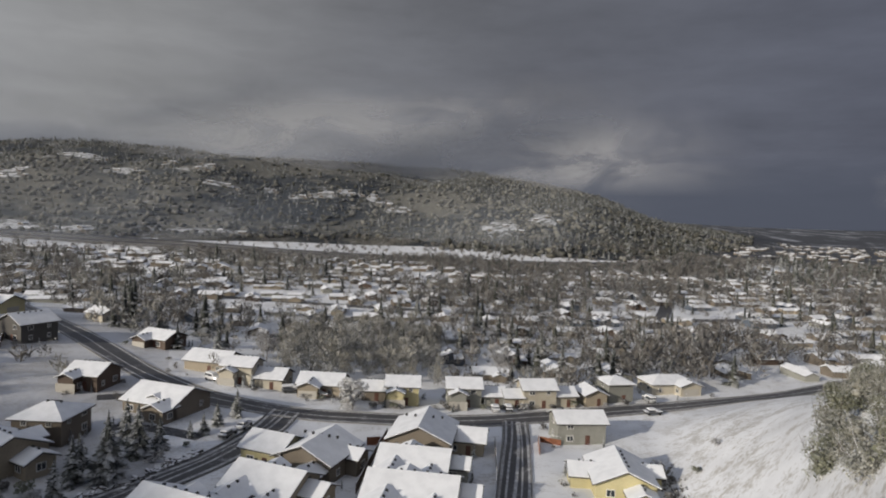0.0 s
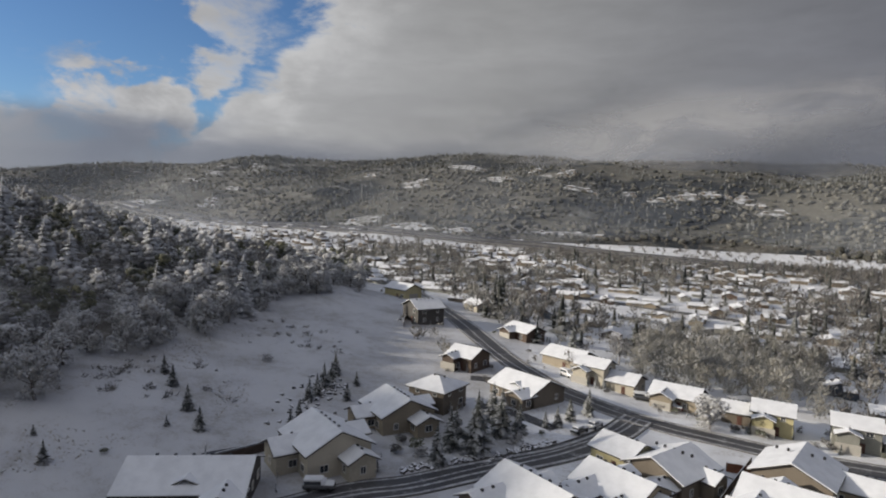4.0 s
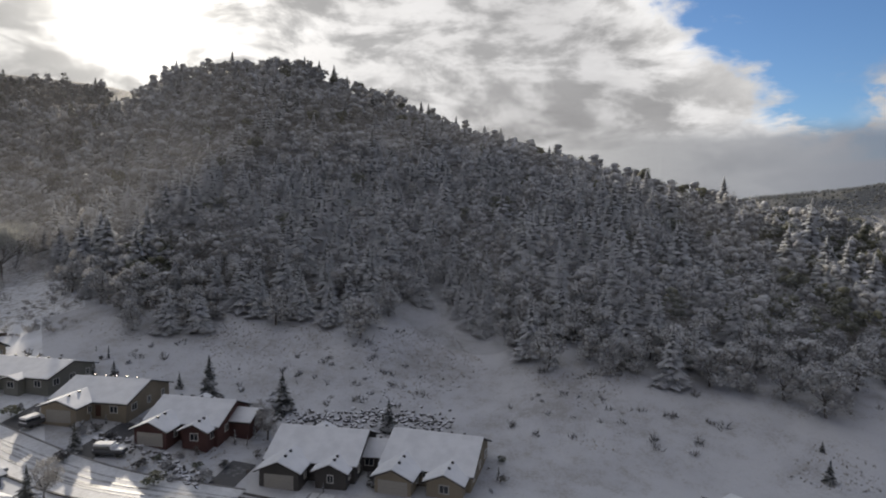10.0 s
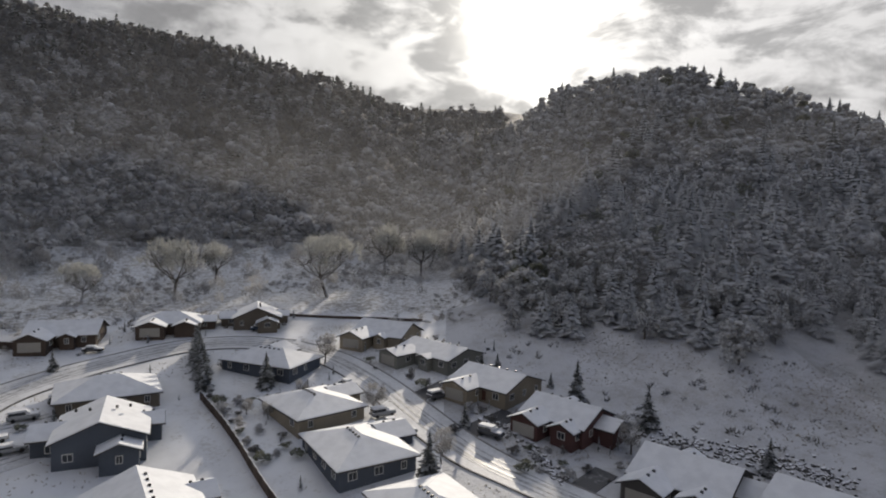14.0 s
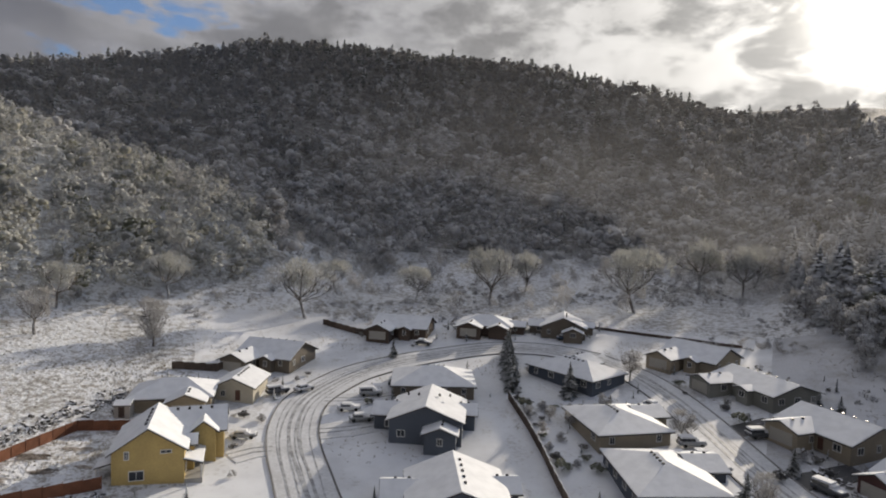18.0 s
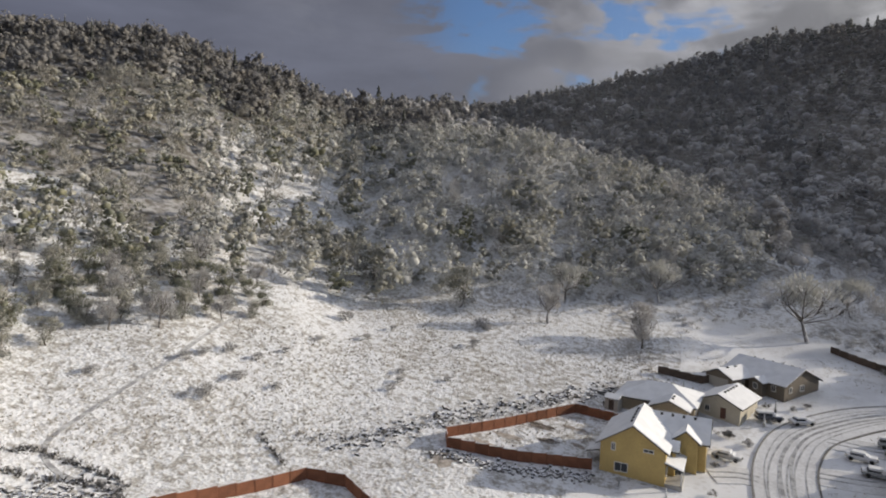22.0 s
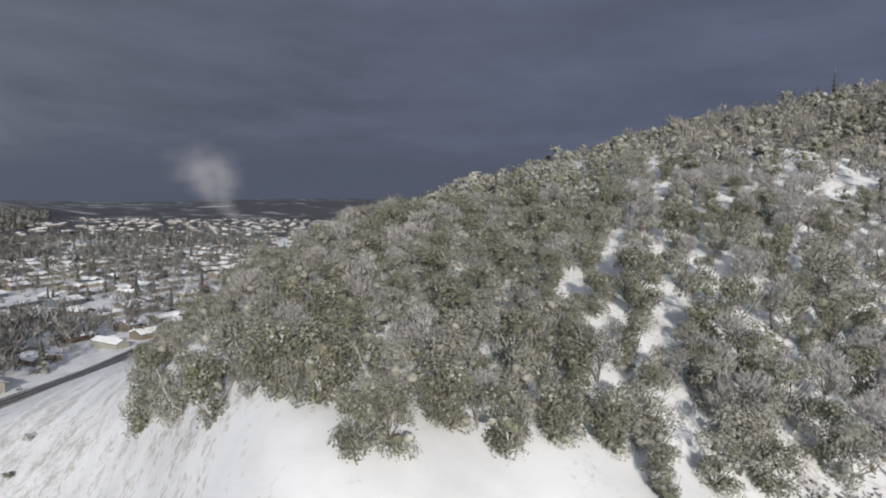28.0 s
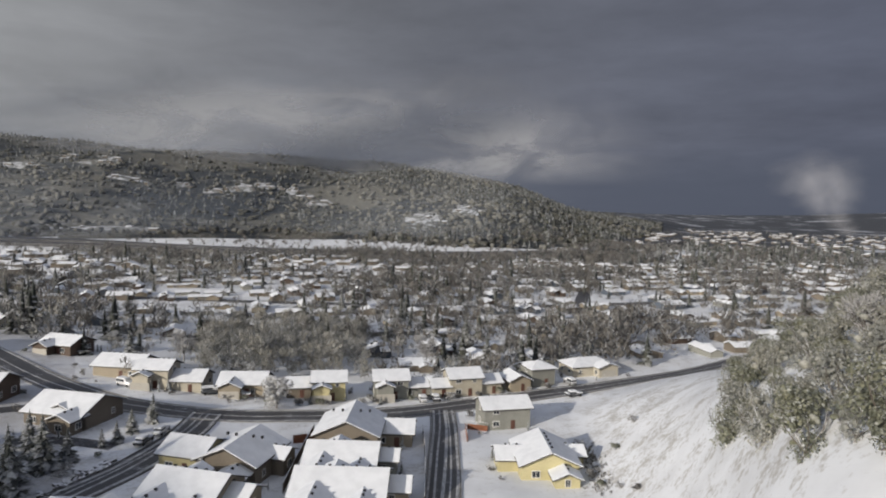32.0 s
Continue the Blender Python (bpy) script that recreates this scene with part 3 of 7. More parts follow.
def build_heights():
    keys = sorted(SECTIONS)
    rows = []
    for k in keys:
        rr, zz = np.array(SECTIONS[k], float).T
        fine = np.interp(RADII, rr, zz)
        # round the breaks of slope over about a tenth of the distance
        soft = np.array([np.interp(RADII * s, rr, zz) for s in (0.93, 0.965, 1.0, 1.035, 1.07)])
        rows.append(0.2 * fine + 0.8 * soft.mean(0))
    az = np.arange(0, 360, AZ_STEP)
    ka = np.array([keys[-1] - 360] + keys + [keys[0] + 360], float)
    za = np.array([rows[-1]] + rows + [rows[0]])
    i = np.clip(np.searchsorted(ka, az, side="right") - 1, 0, len(ka) - 2)
    f = ((az - ka[i]) / (ka[i + 1] - ka[i]))[:, None]
    f = 0.5 * f + 0.5 * f * f * (3 - 2 * f)
    z = za[i] * (1 - f) + za[i + 1] * f
    # soften across the bearings
    soft_az = np.exp(-0.5 * (np.arange(-6, 7) * AZ_STEP / 1.3) ** 2)
    z = sum(w * np.roll(z, k, axis=0) for k, w in zip(range(-6, 7), soft_az / soft_az.sum()))
    wide = sum(np.roll(z, k, axis=0) for k in range(-9, 10)) / 19
    close = np.clip((95 - RADII) / 30, 0, 1) * 0.7
    z = z * (1 - close) + wide * close
    hollow = np.clip((30 - RADII) / 26, 0, 1)
    z = z * (1 - hollow) + z.mean(0) * hollow
    # uneven hillsides: knolls and gullies that grow with the slope
    a = np.radians(az)[:, None]
    x, y = -np.sin(a) * RADII, np.cos(a) * RADII
    far = np.clip((RADII - 230) / 300, 0, 1)
    steep = np.clip(np.abs(np.gradient(z, axis=1) / np.gradient(RADII)) * 3, 0, 1)
    wave = (np.sin(x / 61 + 1.3 * np.sin(y / 83)) + np.sin(y / 47 + 1.7 * np.sin(x / 71 + 2)) + 0.6 * np.sin((x + y) / 29 + 1)) * 1.6
    big = (np.sin(x / 190 + 2 * np.sin(y / 260)) + np.sin(y / 150 + 1.5 * np.sin(x / 230))) * 9
    fold = 13 * np.sin(x / 78 + 1.4 * np.sin(y / 170 + 1)) + 8 * np.sin(x / 41 + 1.2 * np.sin(y / 90))
    z += far * steep * (wave + (big + fold) * np.clip((RADII - 800) / 500, 0, 1))
    near = np.clip((RADII - 80) / 40, 0, 1)
    z += near * steep * np.where((az > 300) & (az < 345), 0.025, 0.10)[:, None] * (np.sin(x / 5.3 + np.sin(y / 7.1)) + np.sin(y / 4.7 + np.sin(x / 6.3)))
    return z


HEIGHTS = build_heights()


def ground_z(x, y):
    """Height of the ground at x, y (numbers or arrays)."""
    x, y = np.asarray(x, float), np.asarray(y, float)
    r = np.minimum(np.hypot(x, y), R_MAX * 0.999)
    a = (np.degrees(np.arctan2(-x, y)) % 360) / AZ_STEP
    i = np.floor(a).astype(int) % HEIGHTS.shape[0]
    j = np.clip(np.searchsorted(RADII, r, side="right") - 1, 0, len(RADII) - 2)
    fa, fr = a - np.floor(a), (r - RADII[j]) / (RADII[j + 1] - RADII[j])
    k = (i + 1) % HEIGHTS.shape[0]
    return (HEIGHTS[i, j] * (1 - fa) + HEIGHTS[k, j] * fa) * (1 - fr) + (HEIGHTS[i, j + 1] * (1 - fa) + HEIGHTS[k, j + 1] * fa) * fr


# ---- mesh helpers ----
def mesh_np(name, verts, quads=None, tris=None, mats=(), index=None, smooth=False):
    """A mesh from arrays."""
    me = bpy.data.meshes.new(name)
    verts = np.asarray(verts, np.float32)
    sets = [np.asarray(a, np.int32) for a in (quads, tris) if a is not None and len(a)]
    loops = np.concatenate([a.ravel() for a in sets])
    sizes = np.concatenate([np.full(len(a), a.shape[1], np.int32) for a in sets])
    me.vertices.add(len(verts))
    me.vertices.foreach_set("co", verts.ravel())
    me.loops.add(len(loops))
    me.loops.foreach_set("vertex_index", loops)
    me.polygons.add(len(sizes))
    me.polygons.foreach_set("loop_start", np.concatenate([[0], np.cumsum(sizes)[:-1]]).astype(np.int32))
    for m in mats:
        me.materials.append(MATS[m])
    if index is not None:
        me.polygons.foreach_set("material_index", np.asarray(index, np.int32))
    me.polygons.foreach_set("use_smooth", np.full(len(sizes), bool(smooth)))
    me.update(calc_edges=True)
    return me


def bm_mesh(name, bm, mat, smooth=False):
    me = bpy.data.meshes.new(name)
    bm.to_mesh(me)
    bm.free()
    me.materials.append(MATS[mat])
    if smooth:
        me.polygons.foreach_set("use_smooth", np.ones(len(me.polygons), bool))
    return me


def part(name, me, parent, label=""):
    ob = new(name, me)
    ob.parent = parent
    if label:
        tagged(ob, label)
    return ob


def thing(name, m, label, category, group="", kind=""):
    ob = new(name)
    ob.empty_display_size = 0.5
    ob.matrix_world = m
    return tagged(ob, label, category, group, kind)


def box_bm(bm, x0, y0, z0, x1, y1, z1, m=None):
    v = [bm.verts.new((x, y, z)) for z in (z0, z1) for x, y in ((x0, y0), (x1, y0), (x1, y1), (x0, y1))]
    if m:
        for p in v:
            p.co = m @ p.co
    for f in ((3, 2, 1, 0), (4, 5, 6, 7), (0, 1, 5, 4), (1, 2, 6, 5), (2, 3, 7, 6), (3, 0, 4, 7)):
        bm.faces.new([v[i] for i in f])
    return v


def box(name, x0, y0, z0, x1, y1, z1, mat, bevel=0.0):
    bm = bmesh.new()
    box_bm(bm, x0, y0, z0, x1, y1, z1)
    if bevel:
        bmesh.ops.bevel(bm, geom=bm.edges[:], offset=bevel, segments=1, affect="EDGES")
    return bm_mesh(name, bm, mat)


def strip(name, line, width, mat, lift=0.12, side=0.0, thick=0.25, step=2.0, sway=0.0):
    """A band that lies on the ground along a line, with edges that go down into it."""
    p = smooth_line(line, step)
    t = np.gradient(p, axis=0)
    t /= np.linalg.norm(t, axis=1)[:, None]
    nrm = np.stack([-t[:, 1], t[:, 0]], 1)
    run = np.arange(len(p))[:, None] * step
    p = p + nrm * (side + sway * (np.sin(run / 11 + side * 5) + 0.6 * np.sin(run / 23 + side * 9)))
    cols = np.array([-0.5, -0.5, -0.17, 0.17, 0.5, 0.5]) * width
    verts = []
    for k, c in enumerate(cols):
        q = p + nrm * c
        z = ground_z(q[:, 0], q[:, 1]) + lift - (thick if k in (0, 5) else 0)
        verts.append(np.column_stack([q, z]))
    verts = np.array(verts).transpose(1, 0, 2)
    n, c = len(p), len(cols)
    i = np.arange(n - 1)[:, None] * c + np.arange(c - 1)[None]
    quads = np.stack([i, i + c, i + c + 1, i + 1], -1).reshape(-1, 4)
    return mesh_np(name, verts.reshape(-1, 3), quads, mats=(mat,))


def smooth_line(line, step=2.0):
    """A Catmull-Rom curve through the points, at even steps."""
    p = np.array(line, float)
    q = np.vstack([2 * p[0] - p[1], p, 2 * p[-1] - p[-2]])
    out = []
    for i in range(1, len(q) - 2):
        n = max(2, int(np.linalg.norm(q[i + 1] - q[i]) / step))
        u = np.linspace(0, 1, n, endpoint=False)[:, None]
        out.append(0.5 * (2 * q[i] + (q[i + 1] - q[i - 1]) * u + (2 * q[i - 1] - 5 * q[i] + 4 * q[i + 1] - q[i + 2]) * u ** 2
                          + (3 * q[i] - q[i - 1] - 3 * q[i + 1] + q[i + 2]) * u ** 3))
    return np.vstack(out + [p[-1:]])


def on_ground(x, y, rot=0.0, dz=0.0):
    return pose(x, y, float(ground_z(x, y)) + dz, 0, 0, rot)


def join_np(pieces):
    """Joins (verts, quads, tris) arrays."""
    vs, qs, ts, k = [], [], [], 0
    for v, qd, tr in pieces:
        vs.append(v)
        if qd is not None and len(qd):
            qs.append(np.asarray(qd) + k)
        if tr is not None and len(tr):
            ts.append(np.asarray(tr) + k)
        k += len(v)
    return np.vstack(vs), (np.vstack(qs) if qs else None), (np.vstack(ts) if ts else None)


# foot of the forest on the shaded hill, by bearing
EDGE_AZ = np.array([40, 48, 54, 60, 68, 76, 83, 89, 95, 98, 100, 103, 106, 113, 118, 127, 130, 132])
EDGE_R = np.array([236, 204, 165, 146, 124, 127, 130, 127, 150, 168, 184, 168, 144, 153, 157, 158, 182, 215])
# foot of the woods on the great hill
FOOT_AZ = np.array([128, 135, 144, 153, 161, 168, 175, 180, 188, 197, 205, 214, 219])
FOOT_R = np.array([225, 255, 262, 262, 255, 240, 225, 204, 190, 178, 172, 185, 215])


# ---- the ground: one sheet out to the horizon ----
def make_ground():
    na, nr = HEIGHTS.shape
    a = np.radians(np.arange(na) * AZ_STEP)[:, None]
    x, y = -np.sin(a) * RADII, np.cos(a) * RADII
    v = np.stack([x, y, HEIGHTS], -1).reshape(-1, 3)
    i = (np.arange(na)[:, None] * nr + np.arange(nr - 1)[None])
    k = (((np.arange(na) + 1) % na)[:, None] * nr + np.arange(nr - 1)[None])
    quads = np.stack([i, i + 1, k + 1, k], -1)
    quads = quads[:, 1:].reshape(-1, 4)
    tris = np.stack([np.full(na, 0), np.arange(na) * nr + 1, ((np.arange(na) + 1) % na) * nr + 1], -1)
    # the inner ring closes on one point
    v[np.arange(na) * nr] = v[0]
    # cover: open snow, litter under the woods, brush on the far hills
    mid = v[quads].mean(1)
    r, az = np.hypot(mid[:, 0], mid[:, 1]), np.degrees(np.arctan2(-mid[:, 0], mid[:, 1])) % 360
    wooded = ((az > 40) & (az < 132) & (r > np.interp(az, EDGE_AZ, EDGE_R) + 16) & (r < 1500) & (mid[:, 2] > 6)) | ((az >= 128) & (az < 219) & (r > np.interp(az, FOOT_AZ, FOOT_R) + 22) & (r > np.interp(az, [176, 178, 188, 198, 206, 219], [0, 255, 290, 312, 345, 380])))
    wooded |= ((az >= 215) & (az < 290) & (r > 205 + 18 * np.sin(mid[:, 0] / 13) + 12 * np.sin(mid[:, 1] / 9)) & ((az > 226) | (mid[:, 2] > 84 + 5 * np.sin(mid[:, 0] / 17)))) | ((az >= 290) & (az < 316) & (r > 125) & (mid[:, 2] > 12) & (r < 500))
    brush = ((az < 76) | (az > 336)) & (r > 670) & (mid[:, 2] > 7) | (r > 1500) | ((az > 290) & (az < 336) & (r > 900))
    plain = (az > 284) & (az < 337) & (r > 900)
    meadow = (az > 184) & (az < 258) & (r > 75) & (mid[:, 2] > 6.4 + 0.3 * np.sin(mid[:, 0] / 9)) & ~wooded | (az > 130) & (az <= 190) & (r > 185) & ~wooded
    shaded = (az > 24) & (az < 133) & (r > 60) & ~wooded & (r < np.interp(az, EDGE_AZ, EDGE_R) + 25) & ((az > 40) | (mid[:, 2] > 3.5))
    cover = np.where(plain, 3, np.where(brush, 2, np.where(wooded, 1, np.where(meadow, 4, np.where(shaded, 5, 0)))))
    cover = np.concatenate([cover, np.zeros(na, int)])
    ob = new("ground", mesh_np("ground", v, quads, tris, ("snowy_ground", "forest_floor", "brushy_slope", "far_plain", "meadow_snow", "shaded_thin_snow"), cover, smooth=True))
    tagged(ob, "snow-covered valley floor and hillsides with dead grass", "ground", kind="structure")


make_ground()

# ---- trees ----
RNG = np.random.default_rng(7)


def lump_template():
    bm = bmesh.new()
    bmesh.ops.create_icosphere(bm, subdivisions=2, radius=1.0)
    v = np.array([p.co[:] for p in bm.verts])
    f = np.array([[q.index for q in p.verts] for p in bm.faces])
    bm.free()
    bm = bmesh.new()
    bmesh.ops.create_icosphere(bm, subdivisions=1, radius=1.0)
    v1 = np.array([p.co[:] for p in bm.verts])
    f1 = np.array([[q.index for q in p.verts] for p in bm.faces])
    bm.free()
    g = (1 + 5 ** 0.5) / 2
    v0 = np.array([(0, s, t * g) for s in (-1, 1) for t in (-1, 1)] + [(s, t * g, 0) for s in (-1, 1) for t in (-1, 1)] + [(t * g, 0, s) for s in (-1, 1) for t in (-1, 1)], float)
    bm = bmesh.new()
    for c in v0:
        bm.verts.new(c / np.linalg.norm(c))
    bmesh.ops.convex_hull(bm, input=bm.verts)
    bm.verts.index_update()
    v0 = np.array([q.co[:] for q in bm.verts])
    f0 = np.array([[q.index for q in c.verts] for c in bm.faces])
    bm.free()
    return {0: (v0, f0), 1: (v1, f1), 2: (v, f)}


LUMP = lump_template()
keep_faces = LUMP[0][0][LUMP[0][1]].mean(1)[:, 2] > -0.6
DOME = (LUMP[0][0], LUMP[0][1][keep_faces])


def tube_np(points, radii, sides=5):
    """A tapered limb along points."""
    points, radii = np.asarray(points, float), np.asarray(radii, float)
    t = np.gradient(points, axis=0)
    t /= np.linalg.norm(t, axis=1)[:, None] + 1e-9
    ref = np.array([0.31, 0.87, 0.38])
    a = np.cross(t, ref)
    a /= np.linalg.norm(a, axis=1)[:, None] + 1e-9
    b = np.cross(t, a)
    ang = np.linspace(0, 2 * np.pi, sides, endpoint=False)
    ring = a[:, None] * np.cos(ang)[None, :, None] + b[:, None] * np.sin(ang)[None, :, None]
    v = (points[:, None] + ring * radii[:, None, None]).reshape(-1, 3)
    n = len(points)
    i = np.arange(n - 1)[:, None] * sides + np.arange(sides)[None]
    j = np.arange(n - 1)[:, None] * sides + (np.arange(sides) + 1)[None] % sides
    return v, np.stack([i, j, j + sides, i + sides], -1).reshape(-1, 4), None


def leaves_np(centres, size, rng, normals=None):
    """Small bent leaf clumps: a folded pair of triangles at each centre, facing roughly outwards."""
    n = len(centres)
    if normals is None:
        normals = rng.normal(size=(n, 3))
    g = normals + rng.normal(0, 0.55, (n, 3))
    g /= np.linalg.norm(g, axis=1)[:, None] + 1e-9
    d = np.cross(g, rng.normal(size=(n, 3)))
    d /= np.linalg.norm(d, axis=1)[:, None] + 1e-9
    e = np.cross(g, d)
    s = (size * rng.uniform(0.55, 1.4, n))[:, None]
    a = centres + d * s
    b = centres + e * s * 0.72 - g * s * 0.3
    c = centres - d * s * 0.9
    f = centres - e * s * 0.72 - g * s * 0.3
    v = np.stack([a, b, c, f], 1).reshape(-1, 3)
    k = np.arange(n)[:, None] * 4
    tris = np.concatenate([k + [0, 1, 2], k + [0, 2, 3]], 1).reshape(-1, 3)
    return v, None, tris


def sprigs_np(centres, size, rng, normals):
    """Thin frosted twigs: long narrow blades that point outwards and up."""
    n = len(centres)
    g = normals + rng.normal(0, 0.4, (n, 3)) + (0, 0, 0.55)
    g /= np.linalg.norm(g, axis=1)[:, None] + 1e-9
    w = np.cross(g, rng.normal(size=(n, 3)))
    w /= np.linalg.norm(w, axis=1)[:, None] + 1e-9
    s = (size * rng.uniform(0.6, 1.4, n))[:, None]
    v = np.stack([centres - g * s * 1.1 - w * s * 0.16, centres + g * s * 1.7, centres - g * s * 0.5 + w * s * 0.34], 1).reshape(-1, 3)
    return v, None, np.arange(n * 3).reshape(-1, 3)


def puffs_np(centres, radii, rng, squash=0.8):
    """Rough domes of packed twigs, one at each centre, open below where nobody looks."""
    v0, f0 = DOME
    n = len(centres)
    d = v0[None] * (1 + rng.normal(0, 0.2, (n, len(v0))))[..., None]
    a = rng.uniform(0, 6.3, n)
    ca, sa = np.cos(a)[:, None], np.sin(a)[:, None]
    d = np.stack([d[..., 0] * ca - d[..., 1] * sa, d[..., 0] * sa + d[..., 1] * ca, d[..., 2] * squash], -1)
    v = centres[:, None] + d * np.asarray(radii)[:, None, None]
    tris = f0[None] + np.arange(n)[:, None, None] * len(v0)
    return v.reshape(-1, 3), None, tris.reshape(-1, 3)


def puff_crown(height, spread, rng, puffs, size, leaves, leaf, base=0.1, lobes=7, shell=0.55, deep=(0.15, 0.26)):
    """A crown of small snow-catching tufts with loose sprigs between them."""
    p, face = crown_points(puffs + leaves, height, spread, rng, base, lobes, shell, deep)
    order = rng.permutation(len(p))
    core, rim = order[:puffs], order[puffs:]
    heart = np.array([0, 0, height * (0.5 + base * 0.4)])
    pieces = [puffs_np(heart + (p[core] - heart) * (0.78, 0.78, 0.84), size * rng.uniform(0.6, 1.3, len(core)), rng)]
    if leaves:
        pieces.append(leaves_np(p[rim], leaf, rng, face[rim]))
    return join_np(pieces)


def crown_points(n, height, spread, rng, base=0.28, lobes=6, shell=0.5, deep=(0.13, 0.22)):
    """Points in an uneven crown made of several lobes, with the way each one faces."""
    out, face = [], []
    for k in range(lobes):
        a = rng.uniform(0, 2 * np.pi)
        lift = rng.uniform(base + 0.14, 1.02 - deep[1] * 0.75)
        rr = spread * rng.uniform(0.15, 0.62) * (1.15 - 0.5 * abs(lift - 0.55))
        c = np.array([np.cos(a) * rr, np.sin(a) * rr, height * lift])
        r = np.array([spread * rng.uniform(0.38, 0.6)] * 2 + [height * rng.uniform(*deep)])
        d = rng.normal(size=(n // lobes, 3))
        d[:, 2] = np.where(d[:, 2] < -0.3, -d[:, 2], d[:, 2])
        d /= np.linalg.norm(d, axis=1)[:, None]
        face.append(d)
        d = d * (shell + (1 - shell) * rng.random(n // lobes) ** 0.5)[:, None]
        out.append(c + d * r)
    p = np.vstack(out)
    p[:, 2] = np.maximum(p[:, 2], height * base * rng.uniform(0.5, 1, len(p)))
    return p, np.vstack(face) + (0, 0, 0.25)


def limbs_np(height, spread, rng, n=6, thick=0.026, trunk=0.34, sub=2):
    """Trunk with forking limbs."""
    lean = rng.normal(0, 0.05, 2)
    top = np.array([lean[0] * height, lean[1] * height, height * trunk])
    r0 = height * thick
    pieces = [tube_np([(0, 0, -0.4), (0, 0, 0.15), top * 0.55 + rng.normal(0, 0.08, 3), top], [r0 * 1.5, r0 * 1.1, r0 * 0.85, r0 * 0.7], 6)]
    for k in range(n):
        a = 2 * np.pi * (k + rng.random() * 0.7) / n
        reach, rise = spread * rng.uniform(0.55, 0.95), height * rng.uniform(0.55, 0.92)
        end = np.array([np.cos(a) * reach, np.sin(a) * reach, rise])
        start = top * rng.uniform(0.75, 1.0)
        mid = start * 0.5 + end * 0.5 + np.array([np.cos(a), np.sin(a), -0.4]) * spread * 0.12 + rng.normal(0, 0.1, 3)
        pieces.append(tube_np([start, mid, end], [r0 * 0.5, r0 * 0.3, r0 * 0.07], 4))
        for j in range(sub):
            s = mid * rng.uniform(0.2, 0.8) + end * 0.4
            s = mid + (end - mid) * rng.uniform(0.0, 0.7)
            e = s + rng.normal(0, 1, 3) * np.array([0.26, 0.26, 0.12]) * spread + np.array([0, 0, height * 0.11])
            pieces.append(tube_np([s, (s + e) / 2 + rng.normal(0, 0.1, 3), e], [r0 * 0.22, r0 * 0.14, r0 * 0.04], 3))
    return pieces


def broadleaf_np(height, spread, rng, n=420, leaf=0.3, base=0.26, lobes=7, shell=0.45, deep=(0.14, 0.24)):
    p, face = crown_points(n, height, spread, rng, base, lobes, shell, deep)
    return leaves_np(p, leaf, rng, face)


def conifer_np(height, spread, rng, whorls=13, arms=7):
    """Whorls of drooping, tented branches."""
    vs, ts, k = [], [], 0
    for w in range(whorls):
        f = (w + 0.4) / whorls
        z = height * (0.08 + 0.86 * f)
        reach = spread * (1 - f) ** 0.85 + 0.08 * spread
        for a in range(max(4, int(arms * (1 - 0.4 * f)))):
            ang = rng.uniform(0, 2 * np.pi)
            L = reach * rng.uniform(0.7, 1.15)
            out, sidev = np.array([np.cos(ang), np.sin(ang), 0]), np.array([-np.sin(ang), np.cos(ang), 0])
            o = np.array([0, 0, z + rng.normal(0, 0.1)])
            dz = L * rng.uniform(0.12, 0.42)
            wd = L * rng.uniform(0.24, 0.36)
            m1 = o + out * L * 0.5 + [0, 0, -dz * 0.25]
            tip = o + out * L + [0, 0, -dz]
            l1 = m1 + sidev * wd + [0, 0, -wd * 0.55]
            r1 = m1 - sidev * wd + [0, 0, -wd * 0.55]
            vs += [o, m1, tip, l1, r1]
            ts += [(k, k + 3, k + 1), (k, k + 1, k + 4), (k + 1, k + 3, k + 2), (k + 1, k + 2, k + 4)]
            k += 5
    # the dense heart of the tree round its stem
    sides, rings = 6, [(0.05, 0.12), (0.2, 0.36), (0.5, 0.24), (0.8, 0.10), (1.0, 0.0)]
    for f, w in rings:
        for s in range(sides):
            g = spread * w * rng.uniform(0.8, 1.2)
            vs.append((np.cos(s * 1.047 + f * 3) * g, np.sin(s * 1.047 + f * 3) * g, height * f))
    for i in range(len(rings) - 1):
        for s in range(sides):
            a, b = k + i * sides + s, k + i * sides + (s + 1) % sides
            ts += [(a, b, b + sides), (a, b + sides, a + sides)]
    return np.array(vs, float), None, np.array(ts)


def tree_thing(name, label, height, spread, mat, seed, leaf=0.26, count=1100, category="tree", limbs=6, trunk=0.34, base=0.26, lobes=8, shell=0.45, sub=2, puffs=0, size=0.5, twigs=False):
    """One broadleaf tree as a thing with trunk and crown; returned standing at the origin."""
    rng = np.random.default_rng(seed)
    ob = thing(name, Matrix(), label, category)
    v, q, t = join_np(limbs_np(height, spread, rng, limbs, trunk=trunk, sub=sub))
    part("trunk", mesh_np("trunk", v, q, t, ("frosted_bark",), smooth=True), ob)
    if puffs:
        v, q, t = puff_crown(height, spread, rng, puffs, size, count, leaf, base, lobes, shell, (0.16, 0.28))
        part("crown", mesh_np("crown", v, q, t, (mat,), smooth=True), ob)
    elif twigs:
        p, face = crown_points(count, height, spread, rng, base, lobes, shell, (0.16, 0.28))
        v, q, t = sprigs_np(p, leaf, rng, face)
        part("crown", mesh_np("crown", v, q, t, (mat,), smooth=True), ob)
    elif count:
        v, q, t = broadleaf_np(height, spread, rng, count, leaf, base, lobes, shell, (0.16, 0.28))
        part("crown", mesh_np("crown", v, q, t, (mat,), smooth=True), ob)
    return ob


